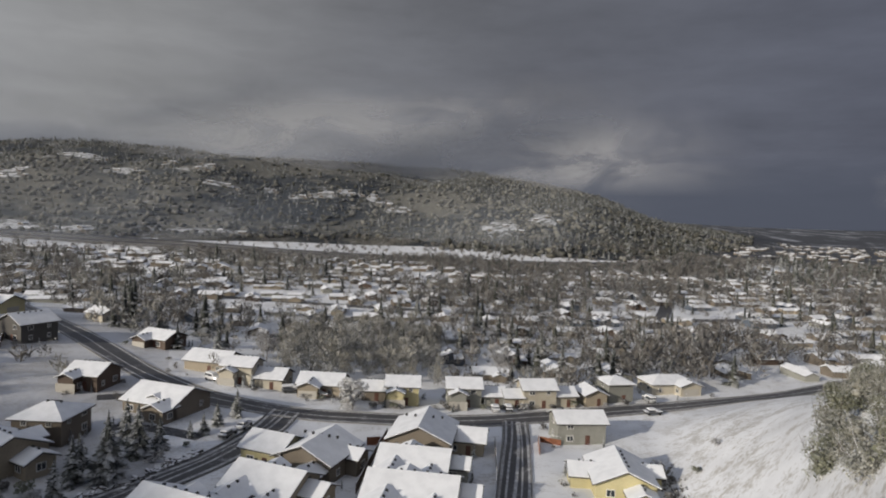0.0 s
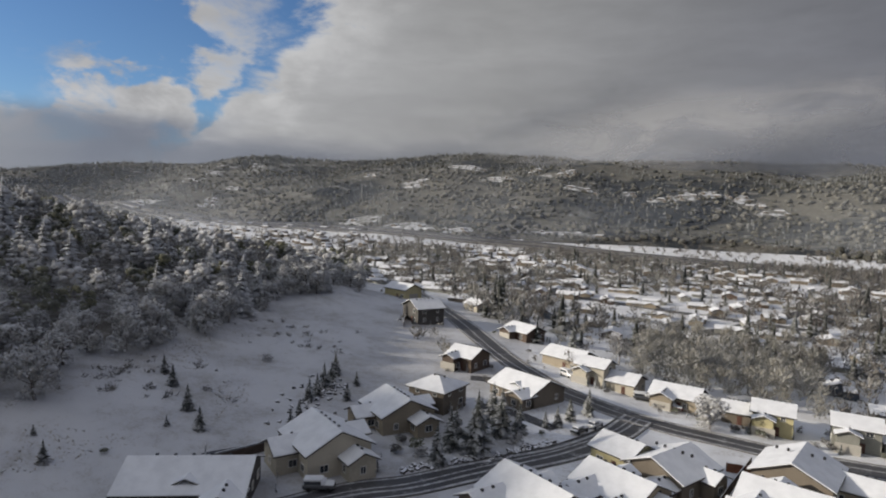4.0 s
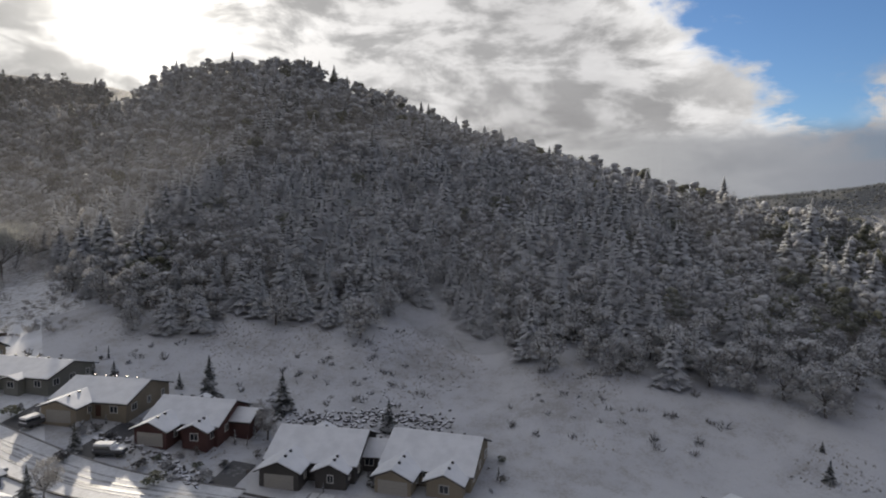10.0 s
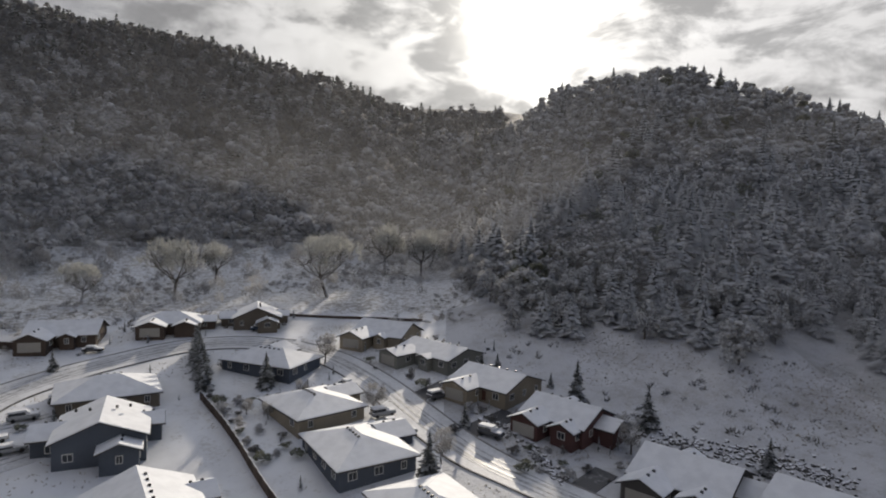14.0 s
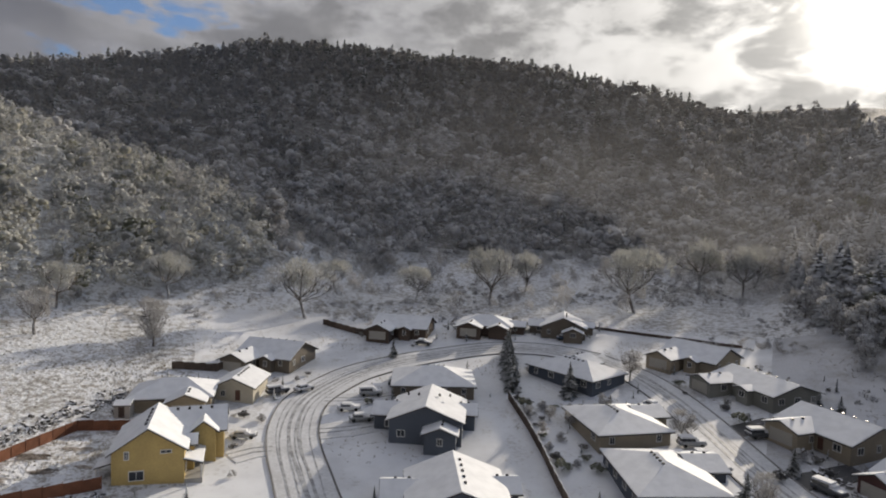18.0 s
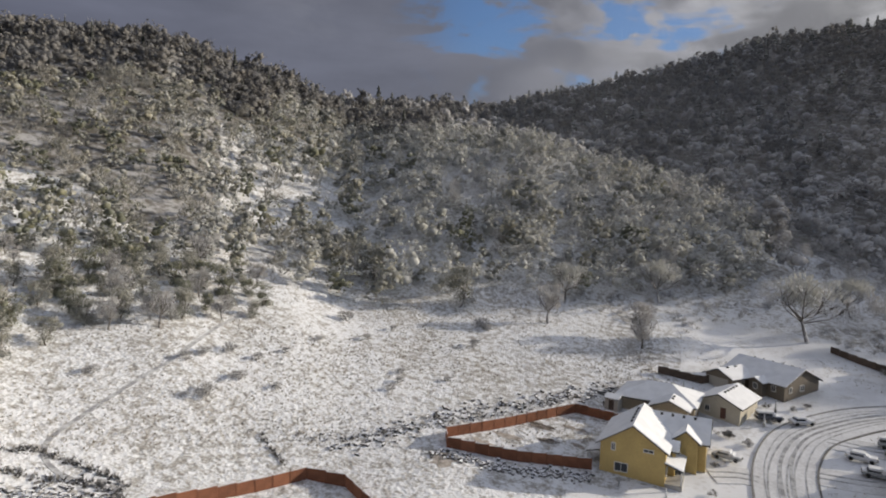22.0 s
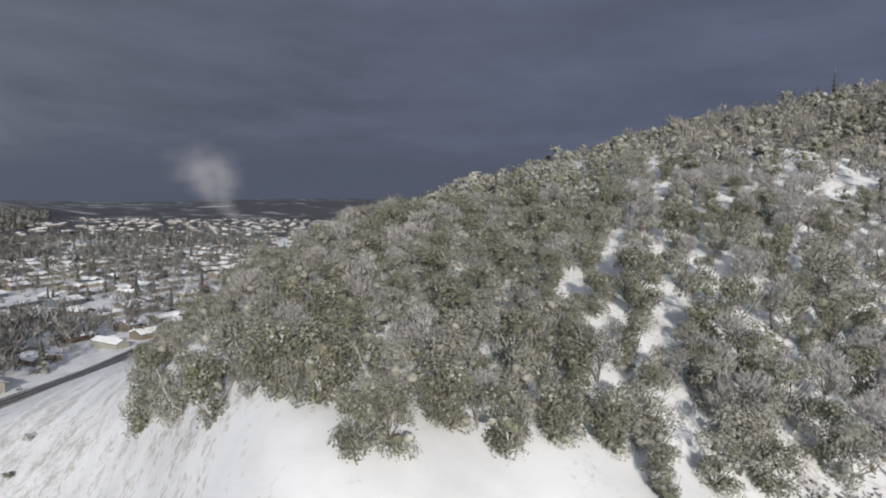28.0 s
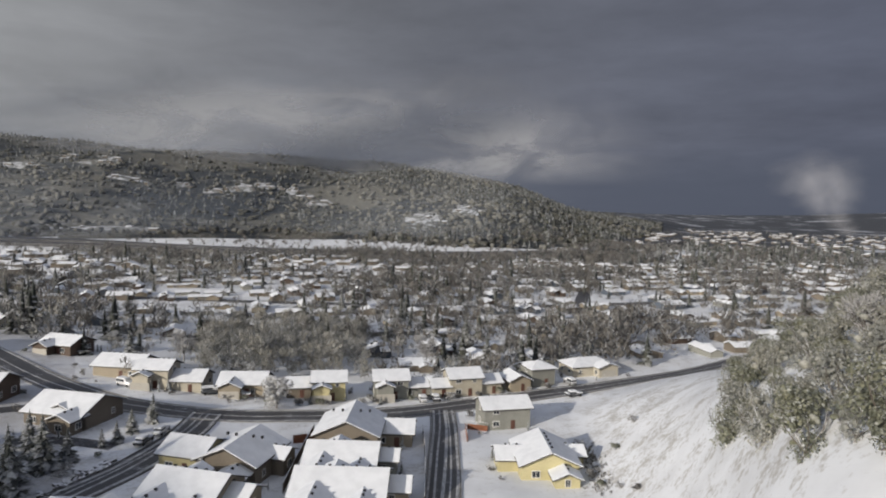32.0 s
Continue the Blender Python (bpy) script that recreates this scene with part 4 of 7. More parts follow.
def conifer_thing(name, label, height, spread, seed, whorls=19, arms=11, category="tree", mat="conifer_needles"):
    rng = np.random.default_rng(seed)
    ob = thing(name, Matrix(), label, category)
    r = height * 0.016
    v, q, t = tube_np([(0, 0, -0.4), (0, 0, height * 0.4), (0, 0, height * 0.97)], [r * 1.3, r, r * 0.15], 6)
    part("trunk", mesh_np("trunk", v, q, t, ("bark",), smooth=True), ob)
    v, q, t = conifer_np(height, spread, rng, whorls, arms)
    part("crown", mesh_np("crown", v, q, t, (mat,)), ob)
    return ob


def scale_pose(m, s, sz=None):
    return m @ Matrix.Diagonal((s, s, sz or s, 1))


def stand(name, label, category, sites, makers, mats, seed):
    """Woods too many to count: one joined mesh. sites: x, y, scale, maker index."""
    rng = np.random.default_rng(seed)
    templates = [[mk(np.random.default_rng(seed + 31 * k + 7 * j)) for j in range(5)] for k, mk in enumerate(makers)]
    vs, ts, ms, off = [], [], [], 0
    z = ground_z(sites[:, 0], sites[:, 1])
    for (x, y, s, k), h in zip(sites, z):
        v, t = templates[int(k)][rng.integers(5)]
        a = rng.uniform(0, 2 * np.pi)
        ca, sa = np.cos(a) * s, np.sin(a) * s
        w = np.empty_like(v)
        w[:, 0], w[:, 1], w[:, 2] = v[:, 0] * ca - v[:, 1] * sa + x, v[:, 0] * sa + v[:, 1] * ca + y, v[:, 2] * s * rng.uniform(0.85, 1.15) + h - 0.3
        vs.append(w)
        ts.append(t + off)
        ms.append(np.full(len(t), int(k)))
        off += len(v)
    ob = new(name, mesh_np(name, np.vstack(vs), None, np.vstack(ts), mats, np.concatenate(ms), smooth=True))
    return tagged(ob, label, category, kind="stuff")


def scatter(az0, az1, r0, r1, n, seed, keep=None, gap=0.0):
    """Random places in a sector, evenly by area, no two nearer than gap."""
    rng = np.random.default_rng(seed)
    a = np.radians(rng.uniform(az0, az1, n * 7))
    r = np.sqrt(rng.uniform(r0 ** 2, r1 ** 2, n * 7))
    x, y = -np.sin(a) * r, np.cos(a) * r
    ok = np.ones(len(x), bool)
    if keep is not None:
        ok = keep(x, y, np.degrees(a) % 360, r, rng)
    x, y = x[ok], y[ok]
    if gap:
        cells, pick = {}, []
        for i in range(len(x)):
            c = (int(x[i] // gap), int(y[i] // gap))
            if any((x[i] - x[j]) ** 2 + (y[i] - y[j]) ** 2 < gap * gap for dx in (-1, 0, 1) for dy in (-1, 0, 1) for j in cells.get((c[0] + dx, c[1] + dy), ())):
                continue
            cells.setdefault(c, []).append(i)
            pick.append(i)
            if len(pick) >= n:
                break
        x, y = x[pick], y[pick]
    return np.column_stack([x[:n], y[:n]])


# makers of light tree meshes for the woods
def mk_puff(puffs, size, leaves, leaf, h, sp, base=0.08, lobes=6):
    """A rounded woodland crown of separate tufts."""
    def make(rng):
        v, q, t = puff_crown(h * rng.uniform(0.8, 1.2), sp * rng.uniform(0.8, 1.2), rng, puffs, size, leaves, leaf, base, lobes, 0.6, (0.2, 0.34))
        return v, t
    return make


def mk_dome(lobes, h, sp):
    """A round crown seen from afar: a few uneven lobes, the highest in the middle."""
    def make(rng):
        H, S = h * rng.uniform(0.8, 1.2), sp * rng.uniform(0.8, 1.2)
        v0, f0 = LUMP[0]
        pieces = []
        for k in range(lobes):
            a, out = k * 2.4 + rng.uniform(-0.6, 0.6), S * 0.42 * (k > 0) * rng.uniform(0.7, 1.3)
            r = S * rng.uniform(0.5, 0.75)
            d = v0 * (1 + rng.normal(0, 0.2, len(v0)))[:, None]
            pieces.append((np.array([np.cos(a) * out, np.sin(a) * out, H * (0.5 - 0.14 * (k > 0))]) + d * (r, r, H * 0.46), None, f0))
        v, q, t = join_np(pieces)
        return v, t
    return make


def mk_loose(n, leaf, h, sp):
    """An open leafless crown: fine upright twigs round a stem, a few denser tufts in them."""
    def make(rng):
        H, S = h * rng.uniform(0.85, 1.2), sp * rng.uniform(0.85, 1.2)
        p, face = crown_points(int(n * 1.9), H, S, rng, 0.04, 6, 0.35, (0.18, 0.32))
        k = len(p) // 7
        v, q, t = join_np([sprigs_np(p[k:], leaf, rng, face[k:]), leaves_np(p[:k], leaf * 0.8, rng, face[:k])])
        return v, t
    return make


def mk_fir(tiers, h, sp, sides=8):
    """A fir seen from afar: ragged tented tiers, one over the other."""
    def make(rng):
        H, S = h * rng.uniform(0.75, 1.2), sp * rng.uniform(0.85, 1.15)
        vs, ts, k = [], [], 0
        for i in range(tiers):
            top, rim = (tiers - i + 0.55) / (tiers + 0.55), (tiers - i - 1) / (tiers + 0.55)
            R = S * (1 - rim) ** 0.8
            a0 = rng.uniform(0, 6.3)
            vs.append((rng.normal(0, 0.1), rng.normal(0, 0.1), H * min(top, 1.0)))
            for s in range(sides):
                a = a0 + 2 * np.pi * s / sides
                g = R * (rng.uniform(0.85, 1.15) if s % 2 else rng.uniform(0.45, 0.65))
                vs.append((np.cos(a) * g, np.sin(a) * g, H * (0.08 + 0.92 * rim) + (0.0 if s % 2 else 0.07 * H) + rng.normal(0, 0.02) * H))
                ts.append((k, k + 1 + s, k + 1 + (s + 1) % sides))
            k += sides + 1
        return np.array(vs, float), np.array(ts)
    return make


def mk_conifer(whorls, arms, h=13.0, sp=2.7):
    def make(rng):
        v, q, t = conifer_np(h * rng.uniform(0.85, 1.2), sp * rng.uniform(0.85, 1.15), rng, whorls, arms)
        return v, t
    return make


def in_forest(x, y, az, r, rng):
    return (r > np.interp(az, EDGE_AZ, EDGE_R) + rng.uniform(-1, 5, len(r)))


near_wood = scatter(40, 132, 122, 275, 1050, 11, in_forest, 5.4)
rr = np.hypot(near_wood[:, 0], near_wood[:, 1])
aa = np.degrees(np.arctan2(-near_wood[:, 0], near_wood[:, 1])) % 360
order = np.argsort(rr - np.interp(aa, EDGE_AZ, EDGE_R))
front, rest = near_wood[order[:150]], near_wood[order[150:]]
upper = scatter(40, 132, 270, 540, 2150, 18, in_forest, 5.6)

FIR = [conifer_thing("fir_tree", "snow-laden dark green fir at the forest edge", 14.0, 4.3, 40 + k, 20, 14) for k in range(4)]
GARDEN_FIR = [conifer_thing("garden_fir", "snow-dusted garden fir beside the houses", 9.0, 2.6, 44 + k, 16, 13, mat="garden_needles") for k in range(4)]
OAKS = [tree_thing("oak_tree", "snow-dusted oak with dense grey-brown twigs", 9.5, 3.9, "oak_leaves", 50 + k, 0.25, 1500, base=-0.06, lobes=13, shell=0.5, puffs=34, size=0.7) for k in range(4)]
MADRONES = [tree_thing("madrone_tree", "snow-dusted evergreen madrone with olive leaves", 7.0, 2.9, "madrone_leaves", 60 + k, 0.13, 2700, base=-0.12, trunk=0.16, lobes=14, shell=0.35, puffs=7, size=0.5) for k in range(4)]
# An oak with less frost in its colour, painted for the sunlit slope.
SUNNY_OAKS = [tree_thing("live_oak", "snow-dusted oak with olive-grey leaves, toned for the sunny slope", 8.0, 3.5, "sunny_olive_leaves", 80 + k, 0.145, 2500, base=-0.08, trunk=0.2, lobes=14, shell=0.35, puffs=7, size=0.55) for k in range(4)]
SPARSE = [tree_thing("bare_tree", "frosted bare tree with thin branches", 8.0, 3.0, "bare_twigs", 70 + k, 0.26, 1100, limbs=11, sub=10, base=0.12, lobes=9, shell=0.25, twigs=True) for k in range(4)]
KINDS = {"fir": FIR, "garden_fir": GARDEN_FIR, "oak": OAKS, "live_oak": SUNNY_OAKS, "madrone": MADRONES, "bare": SPARSE}
USED = set()


def grow(kind, x, y, height, seed=0, label=""):
    """A tree of that kind and height on the ground; the first ones are the models themselves."""
    k = int(seed) % 4
    ob = KINDS[kind][k]
    h = {"fir": 14.0, "garden_fir": 9.0, "oak": 9.5, "live_oak": 8.0, "madrone": 7.0, "bare": 8.0}[kind]
    s = height / h
    if (kind, k) not in USED:
        USED.add((kind, k))
        c = ob
    else:
        c = copy_thing(ob, Matrix())
    c.matrix_basis = scale_pose(on_ground(x, y, RNG.uniform(0, 360), -0.15), s)
    tagged(c, label, group="trees")
    return c


for i, (x, y) in enumerate(front):
    if RNG.random() < 0.42 * np.interp(np.degrees(np.arctan2(-x, y)) % 360, [50, 66, 78], [0.1, 0.3, 1.0]):
        grow("fir", x, y, RNG.uniform(10, 15.5), i)
    else:
        grow("oak", x, y, RNG.uniform(7.5, 11), i)


def mixture(p, fir, olive):
    """Kinds by patches: broadleaf 0, fir 1, olive-leaved 2."""
    wave = np.sin(p[:, 0] / 17 + 2 * np.sin(p[:, 1] / 23)) + np.sin(p[:, 1] / 14 + np.sin(p[:, 0] / 19))
    u = RNG.random(len(p))
    f = np.clip(fir * (1 + 0.45 * wave), 0.01, 0.9)
    return np.where(u < f, 1, np.where(u > 1 - olive, 2, 0))


def fir_share(p, most):
    az = np.degrees(np.arctan2(-p[:, 0], p[:, 1])) % 360
    return most * np.interp(az, [40, 64, 80], [0.1, 0.25, 1.0]) * np.where((np.hypot(p[:, 0], p[:, 1]) > 255) & (az < 93), 0.15, 1.0)


def olive_share(p):
    az = np.degrees(np.arctan2(-p[:, 0], p[:, 1])) % 360
    return np.interp(az, [40, 62, 75, 95], [0.38, 0.32, 0.16, 0.05])


stand("hillside_forest", "snow-dusted mixed forest of oaks and firs in shade", "forest", np.column_stack([rest, RNG.uniform(0.75, 1.25, len(rest)), mixture(rest, fir_share(rest, 0.42), olive_share(rest))]),
      [mk_puff(22, 0.95, 150, 0.42, 10.5, 4.4), mk_conifer(16, 12, 14.0, 4.8), mk_puff(20, 0.9, 150, 0.38, 9.0, 4.0)], ("oak_leaves", "conifer_needles", "madrone_leaves"), 21)
stand("upper_forest", "snow-dusted mixed forest high on the shaded hill", "forest", np.column_stack([upper, RNG.uniform(0.75, 1.25, len(upper)), mixture(upper, fir_share(upper, 0.14), olive_share(upper))]),
      [mk_puff(8, 1.5, 56, 0.72, 9.2, 4.3, 0.05, 4), mk_conifer(9, 9, 10.5, 4.3), mk_puff(8, 1.4, 56, 0.64, 8.2, 4.0, 0.05, 4)], ("oak_leaves", "conifer_needles", "madrone_leaves"), 25)

# the great hill behind the valley head
back = scatter(128, 219, 172, 740, 4700, 12, lambda x, y, az, r, rng: (r > np.interp(az, FOOT_AZ, FOOT_R) + rng.uniform(0, 14, len(r))) & (r > np.interp(az, [172, 178, 188, 198, 206, 208], [0, 255, 290, 312, 345, 420])), 5.6)
rr = np.hypot(back[:, 0], back[:, 1])
aa = np.degrees(np.arctan2(-back[:, 0], back[:, 1])) % 360
kinds = mixture(back, np.clip((rr - 300) / 900, 0.03, 0.30), 0.0)
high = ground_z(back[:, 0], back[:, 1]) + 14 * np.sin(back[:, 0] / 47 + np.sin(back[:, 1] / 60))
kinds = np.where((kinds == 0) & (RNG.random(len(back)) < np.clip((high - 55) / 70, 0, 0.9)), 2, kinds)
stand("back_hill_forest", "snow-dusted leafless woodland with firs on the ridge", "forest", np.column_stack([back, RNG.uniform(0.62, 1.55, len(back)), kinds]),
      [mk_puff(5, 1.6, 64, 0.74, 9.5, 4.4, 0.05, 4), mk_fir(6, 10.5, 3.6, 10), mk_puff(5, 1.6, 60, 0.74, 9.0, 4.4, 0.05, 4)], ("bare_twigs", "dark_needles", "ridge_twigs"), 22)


# open oak woodland on the sunny spur
def spur_keep(x, y, az, r, rng):
    clear = np.interp(az, [205, 214, 222, 231, 239, 247, 256, 263, 270, 277, 284, 290, 297, 303, 310, 317, 324, 330],
                      [172, 150, 140, 134, 125, 104, 90, 78, 64, 56, 50, 47, 46, 43, 42, 47, 64, 84])
    open_snow = np.sin(x / 7.3 + 2 * np.sin(y / 9)) + np.sin(y / 6.1 + x / 11) + 0.6 * np.sin(x / 23 + 1) * np.sin(y / 19)
    need = np.interp(az, [215, 235, 250, 262, 284, 291, 300], [-1.2, -0.7, -0.3, -0.25, -1.6, -2.4, -3.0]) - np.clip((r - 115) / 45, 0, 3)
    return (r > clear) & (open_snow > need) & (r < np.interp(az, [290, 303, 317, 330], [420, 190, 115, 96]))


# trees that stand out singly on the spur: kind, x, y, height
for kind, spots in (("madrone", [(33.6, 42.0, 7.0), (33.0, 34.1, 7.2), (34.0, 30.4, 6.6), (31.7, 24.4, 5.6), (34.1, 23.8, 5.8), (40.4, 22.9, 6.5), (41.4, 18.5, 5.8), (46.0, 15.2, 5.6), (48.5, 8.5, 4.0), (49.8, 12.0, 5.0), (54.5, 4.8, 5.2), (59.7, 0.3, 6.5), (88.6, -6.0, 7.0), (94.6, -18.1, 8.0), (47.4, 7.6, 3.6), (68.0, 7.7, 6.5), (78.3, 9.3, 6.0)]),
                    ("live_oak", [(52.8, 10.4, 6.8), (69.2, -5.6, 8.0), (93.9, 0.8, 7.5), (112.1, -4.5, 8.5), (90.9, -41.7, 9.5), (114.3, -38.5, 10.0), (136.1, -26.7, 8.0), (116.5, -59.7, 10.5), (126.4, -79.5, 11.0), (98.8, -155.8, 14.0), (69.1, -154.4, 13.0), (120.2, -161.4, 14.0), (37, 27, 6.5), (44, 25, 6.8)]),
                    ("bare", [(64.8, 4.0, 8.0), (64.1, 3.9, 6.5), (75.4, -8.0, 8.0), (79.1, -20.8, 8.5), (101.4, -82.4, 9.0), (88.6, -41.1, 8.5), (78.1, -18.6, 7.5), (90.6, 20.5, 6.0), (96.0, -10.0, 8.0), (99.7, -4.8, 6.0), (44.5, -156.9, 11.0), (19.9, -154.7, 9.0), (118.7, -61.2, 9.0), (20.8, -160.4, 10.0)])):
    for i, (x, y, h) in enumerate(spots):
        grow(kind, x, y, h, i)
GULLIES = [smooth_line(l, 2.0) for l in ([(330, -52), (300, -50), (268, -50)], [(262, -98), (232, -83), (207, -71), (180, -58), (161, -48), (144, -52), (136, -61), (120, -67), (105, -70)], [(195, -150), (165, -135), (142, -118)])]


def off_gullies(x, y, wide):
    """True away from the open snow gullies of the spur."""
    ok = np.ones(len(x), bool)
    for line in GULLIES:
        ok &= ((x[:, None] - line[:, 0]) ** 2 + (y[:, None] - line[:, 1]) ** 2).min(1) > wide ** 2
    return ok


def open_wood(x, y, az, r, rng):
    """Loosely spaced trees on the lower spur, off the meadow and the gullies."""
    clear = np.interp(az, [222, 231, 239, 247, 256, 263, 270, 277, 286], [140, 134, 125, 104, 88, 76, 62, 55, 50])
    glade = np.sin(x / 9.3 + 2 * np.sin(y / 11)) + np.sin(y / 7.1 + x / 13)
    return (r > clear) & off_gullies(x, y, 4.0) & ((glade > -1.15) | (r > 125))


knoll_brush = scatter(287, 319, 50, 190, 420, 18, lambda x, y, az, r, rng: spur_keep(x, y, az, r - 3, rng), 3.4)
near_spur = np.vstack([scatter(286, 327, 42, 125, 330, 13, spur_keep, 3.0), scatter(222, 286, 50, 168, 400, 16, open_wood, 4.3)])
far_spur = scatter(178, 303, 125, 430, 2650, 17, lambda x, y, az, r, rng: np.where(az < 206, (r > np.interp(az, FOOT_AZ, FOOT_R)) & (r < np.interp(az, [178, 188, 198, 206], [255, 290, 312, 345])), spur_keep(x, y, az, r, rng) & (r > np.where(az < 286, 165, 125))) & off_gullies(x, y, 3.8) & (rng.random(len(r)) < np.where((az > 200) & (az < 224) & (r < 270), 0.42, 1.0)), 4.4)
for i, (x, y) in enumerate(near_spur):
    az = np.degrees(np.arctan2(-x, y)) % 360
    u = RNG.random()
    if az > 285:
        grow("madrone" if u < 0.48 else "live_oak" if u < 0.92 else "bare", x, y, RNG.uniform(3.6, 6.8), i)
    else:
        grow("bare" if u < 0.24 else "live_oak" if u < 0.62 else "madrone", x, y, RNG.uniform(4.2, 9.0), i)
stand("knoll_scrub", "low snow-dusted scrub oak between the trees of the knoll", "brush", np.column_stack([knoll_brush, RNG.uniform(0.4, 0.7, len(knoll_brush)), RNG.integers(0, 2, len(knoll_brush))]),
      [mk_puff(8, 0.85, 110, 0.24, 6.0, 3.6, 0.0, 6), mk_puff(7, 0.8, 110, 0.22, 5.2, 3.4, 0.0, 6)], ("sunny_olive_leaves", "madrone_leaves"), 19)
# ridge woods darkened to paint cloud shadow, olive and frosted trees toned paler on the sunny slope below
az = np.degrees(np.arctan2(-far_spur[:, 0], far_spur[:, 1])) % 360
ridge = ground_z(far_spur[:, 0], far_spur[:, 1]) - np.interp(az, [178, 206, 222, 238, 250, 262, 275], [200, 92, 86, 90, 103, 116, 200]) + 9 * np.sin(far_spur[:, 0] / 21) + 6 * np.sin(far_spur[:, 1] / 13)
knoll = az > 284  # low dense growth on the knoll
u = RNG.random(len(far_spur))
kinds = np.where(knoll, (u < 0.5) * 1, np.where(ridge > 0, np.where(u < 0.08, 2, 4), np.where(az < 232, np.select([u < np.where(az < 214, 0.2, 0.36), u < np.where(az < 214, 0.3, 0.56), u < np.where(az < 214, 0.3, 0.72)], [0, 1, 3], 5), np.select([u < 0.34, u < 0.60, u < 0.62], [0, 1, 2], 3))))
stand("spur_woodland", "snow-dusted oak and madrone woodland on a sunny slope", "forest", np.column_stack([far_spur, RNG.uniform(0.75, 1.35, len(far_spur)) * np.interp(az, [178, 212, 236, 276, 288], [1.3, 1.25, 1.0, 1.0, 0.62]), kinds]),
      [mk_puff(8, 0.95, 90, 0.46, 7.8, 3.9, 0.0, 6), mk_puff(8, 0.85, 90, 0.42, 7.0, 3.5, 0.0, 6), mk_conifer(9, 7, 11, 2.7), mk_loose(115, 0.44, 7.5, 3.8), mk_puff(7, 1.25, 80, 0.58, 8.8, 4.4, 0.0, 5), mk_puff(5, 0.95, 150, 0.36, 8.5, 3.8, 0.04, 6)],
      ("sunny_olive_leaves", "madrone_leaves", "dark_needles", "grove_twigs", "ridge_twigs", "lightened_twigs"), 23)

# woods on the far side of the valley
CLEARINGS = [(-723, 1226, 60, 22), (-752, 1064, 26, 26), (-588, 1136, 34, 30), (-538, 1200, 15, 14), (-464, 1198, 20, 20), (-400, 1094, 36, 12), (-324, 1147, 14, 16),
             (-540, 750, 46, 42), (-462, 756, 30, 26), (-649, 776, 34, 40), (-1254, 728, 70, 40), (-1146, 854, 16, 18), (-1188, 946, 30, 14), (-460, 1161, 14, 12), (-311, 794, 60, 20), (85, 905, 30, 60), (158, 960, 24, 50),
             (-902, 1098, 20, 16), (-1113, 822, 19, 22), (-721, 1022, 30, 16), (480, 1673, 22, 24), (380, 1600, 20, 20), (-1376, 1033, 33, 14)]
# broken pale cliffs on the middle of the far hill
OUTCROPS = [(-267, 1125, 17, 16), (-240, 1140, 16, 18), (-221, 1153, 22, 30), (-192, 1190, 18, 26), (-165, 1180, 12, 14), (-135, 1172, 13, 40), (-110, 1120, 14, 22), (-79, 1078, 22, 26)]
CLEARINGS += OUTCROPS


def far_keep(x, y, az, r, rng):
    z = ground_z(x, y)
    patch = np.sin(x / 150 + 2 * np.sin(y / 190)) + np.sin(y / 115 + 1.6 * np.sin(x / 210)) + 0.5 * np.sin(x / 47 + y / 61)
    ok = (z > 5.5) & (patch + np.interp(az, [33, 44, 76, 80], [0, 1.3, 1.3, 0]) > -0.95 + 0.6 * rng.normal(size=len(r)))
    for cx, cy, a, b in CLEARINGS:
        ok &= ((x - cx) / (a * 0.8)) ** 2 + ((y - cy) / (b * 0.8)) ** 2 > 1
    return ok


def clearing(cx, cy, a, b, seed):
    """An open snowfield among the far woods: an uneven sheet laid over the slope."""
    rng = np.random.default_rng(seed)
    n, m = 28, 4
    ang = np.linspace(0, 2 * np.pi, n, endpoint=False)
    edge = 1 + 0.22 * np.sin(ang * 2 + rng.uniform(0, 6)) + 0.16 * np.sin(ang * 3 + rng.uniform(0, 6)) + rng.normal(0, 0.09, n)
    rad = np.linspace(0.02, 1, m + 1)[:, None] * edge[None]
    x, y = cx + a * rad * np.cos(ang), cy + b * rad * np.sin(ang)
    v = np.stack([x, y, ground_z(x, y) + np.linspace(2.5, 0.6, m + 1)[:, None]], -1).reshape(-1, 3)
    i = np.arange(m)[:, None] * n + np.arange(n)[None]
    j = np.arange(m)[:, None] * n + ((np.arange(n) + 1) % n)[None]
    q = np.stack([i, j, j + n, i + n], -1).reshape(-1, 4)
    tagged(new("ground_clearing", mesh_np("ground_clearing", v, q, None, ("hill_snow",), smooth=True)), "open snowfield between woods on the far hill", "snowfield", kind="structure")


for k, c in enumerate(CLEARINGS):
    clearing(*c, 200 + k)
far = np.vstack([scatter(333, 360, 655, 1950, 4600, 14, far_keep, 6.5), scatter(0, 76, 800, 2300, 11000, 15, far_keep, 6.5)])


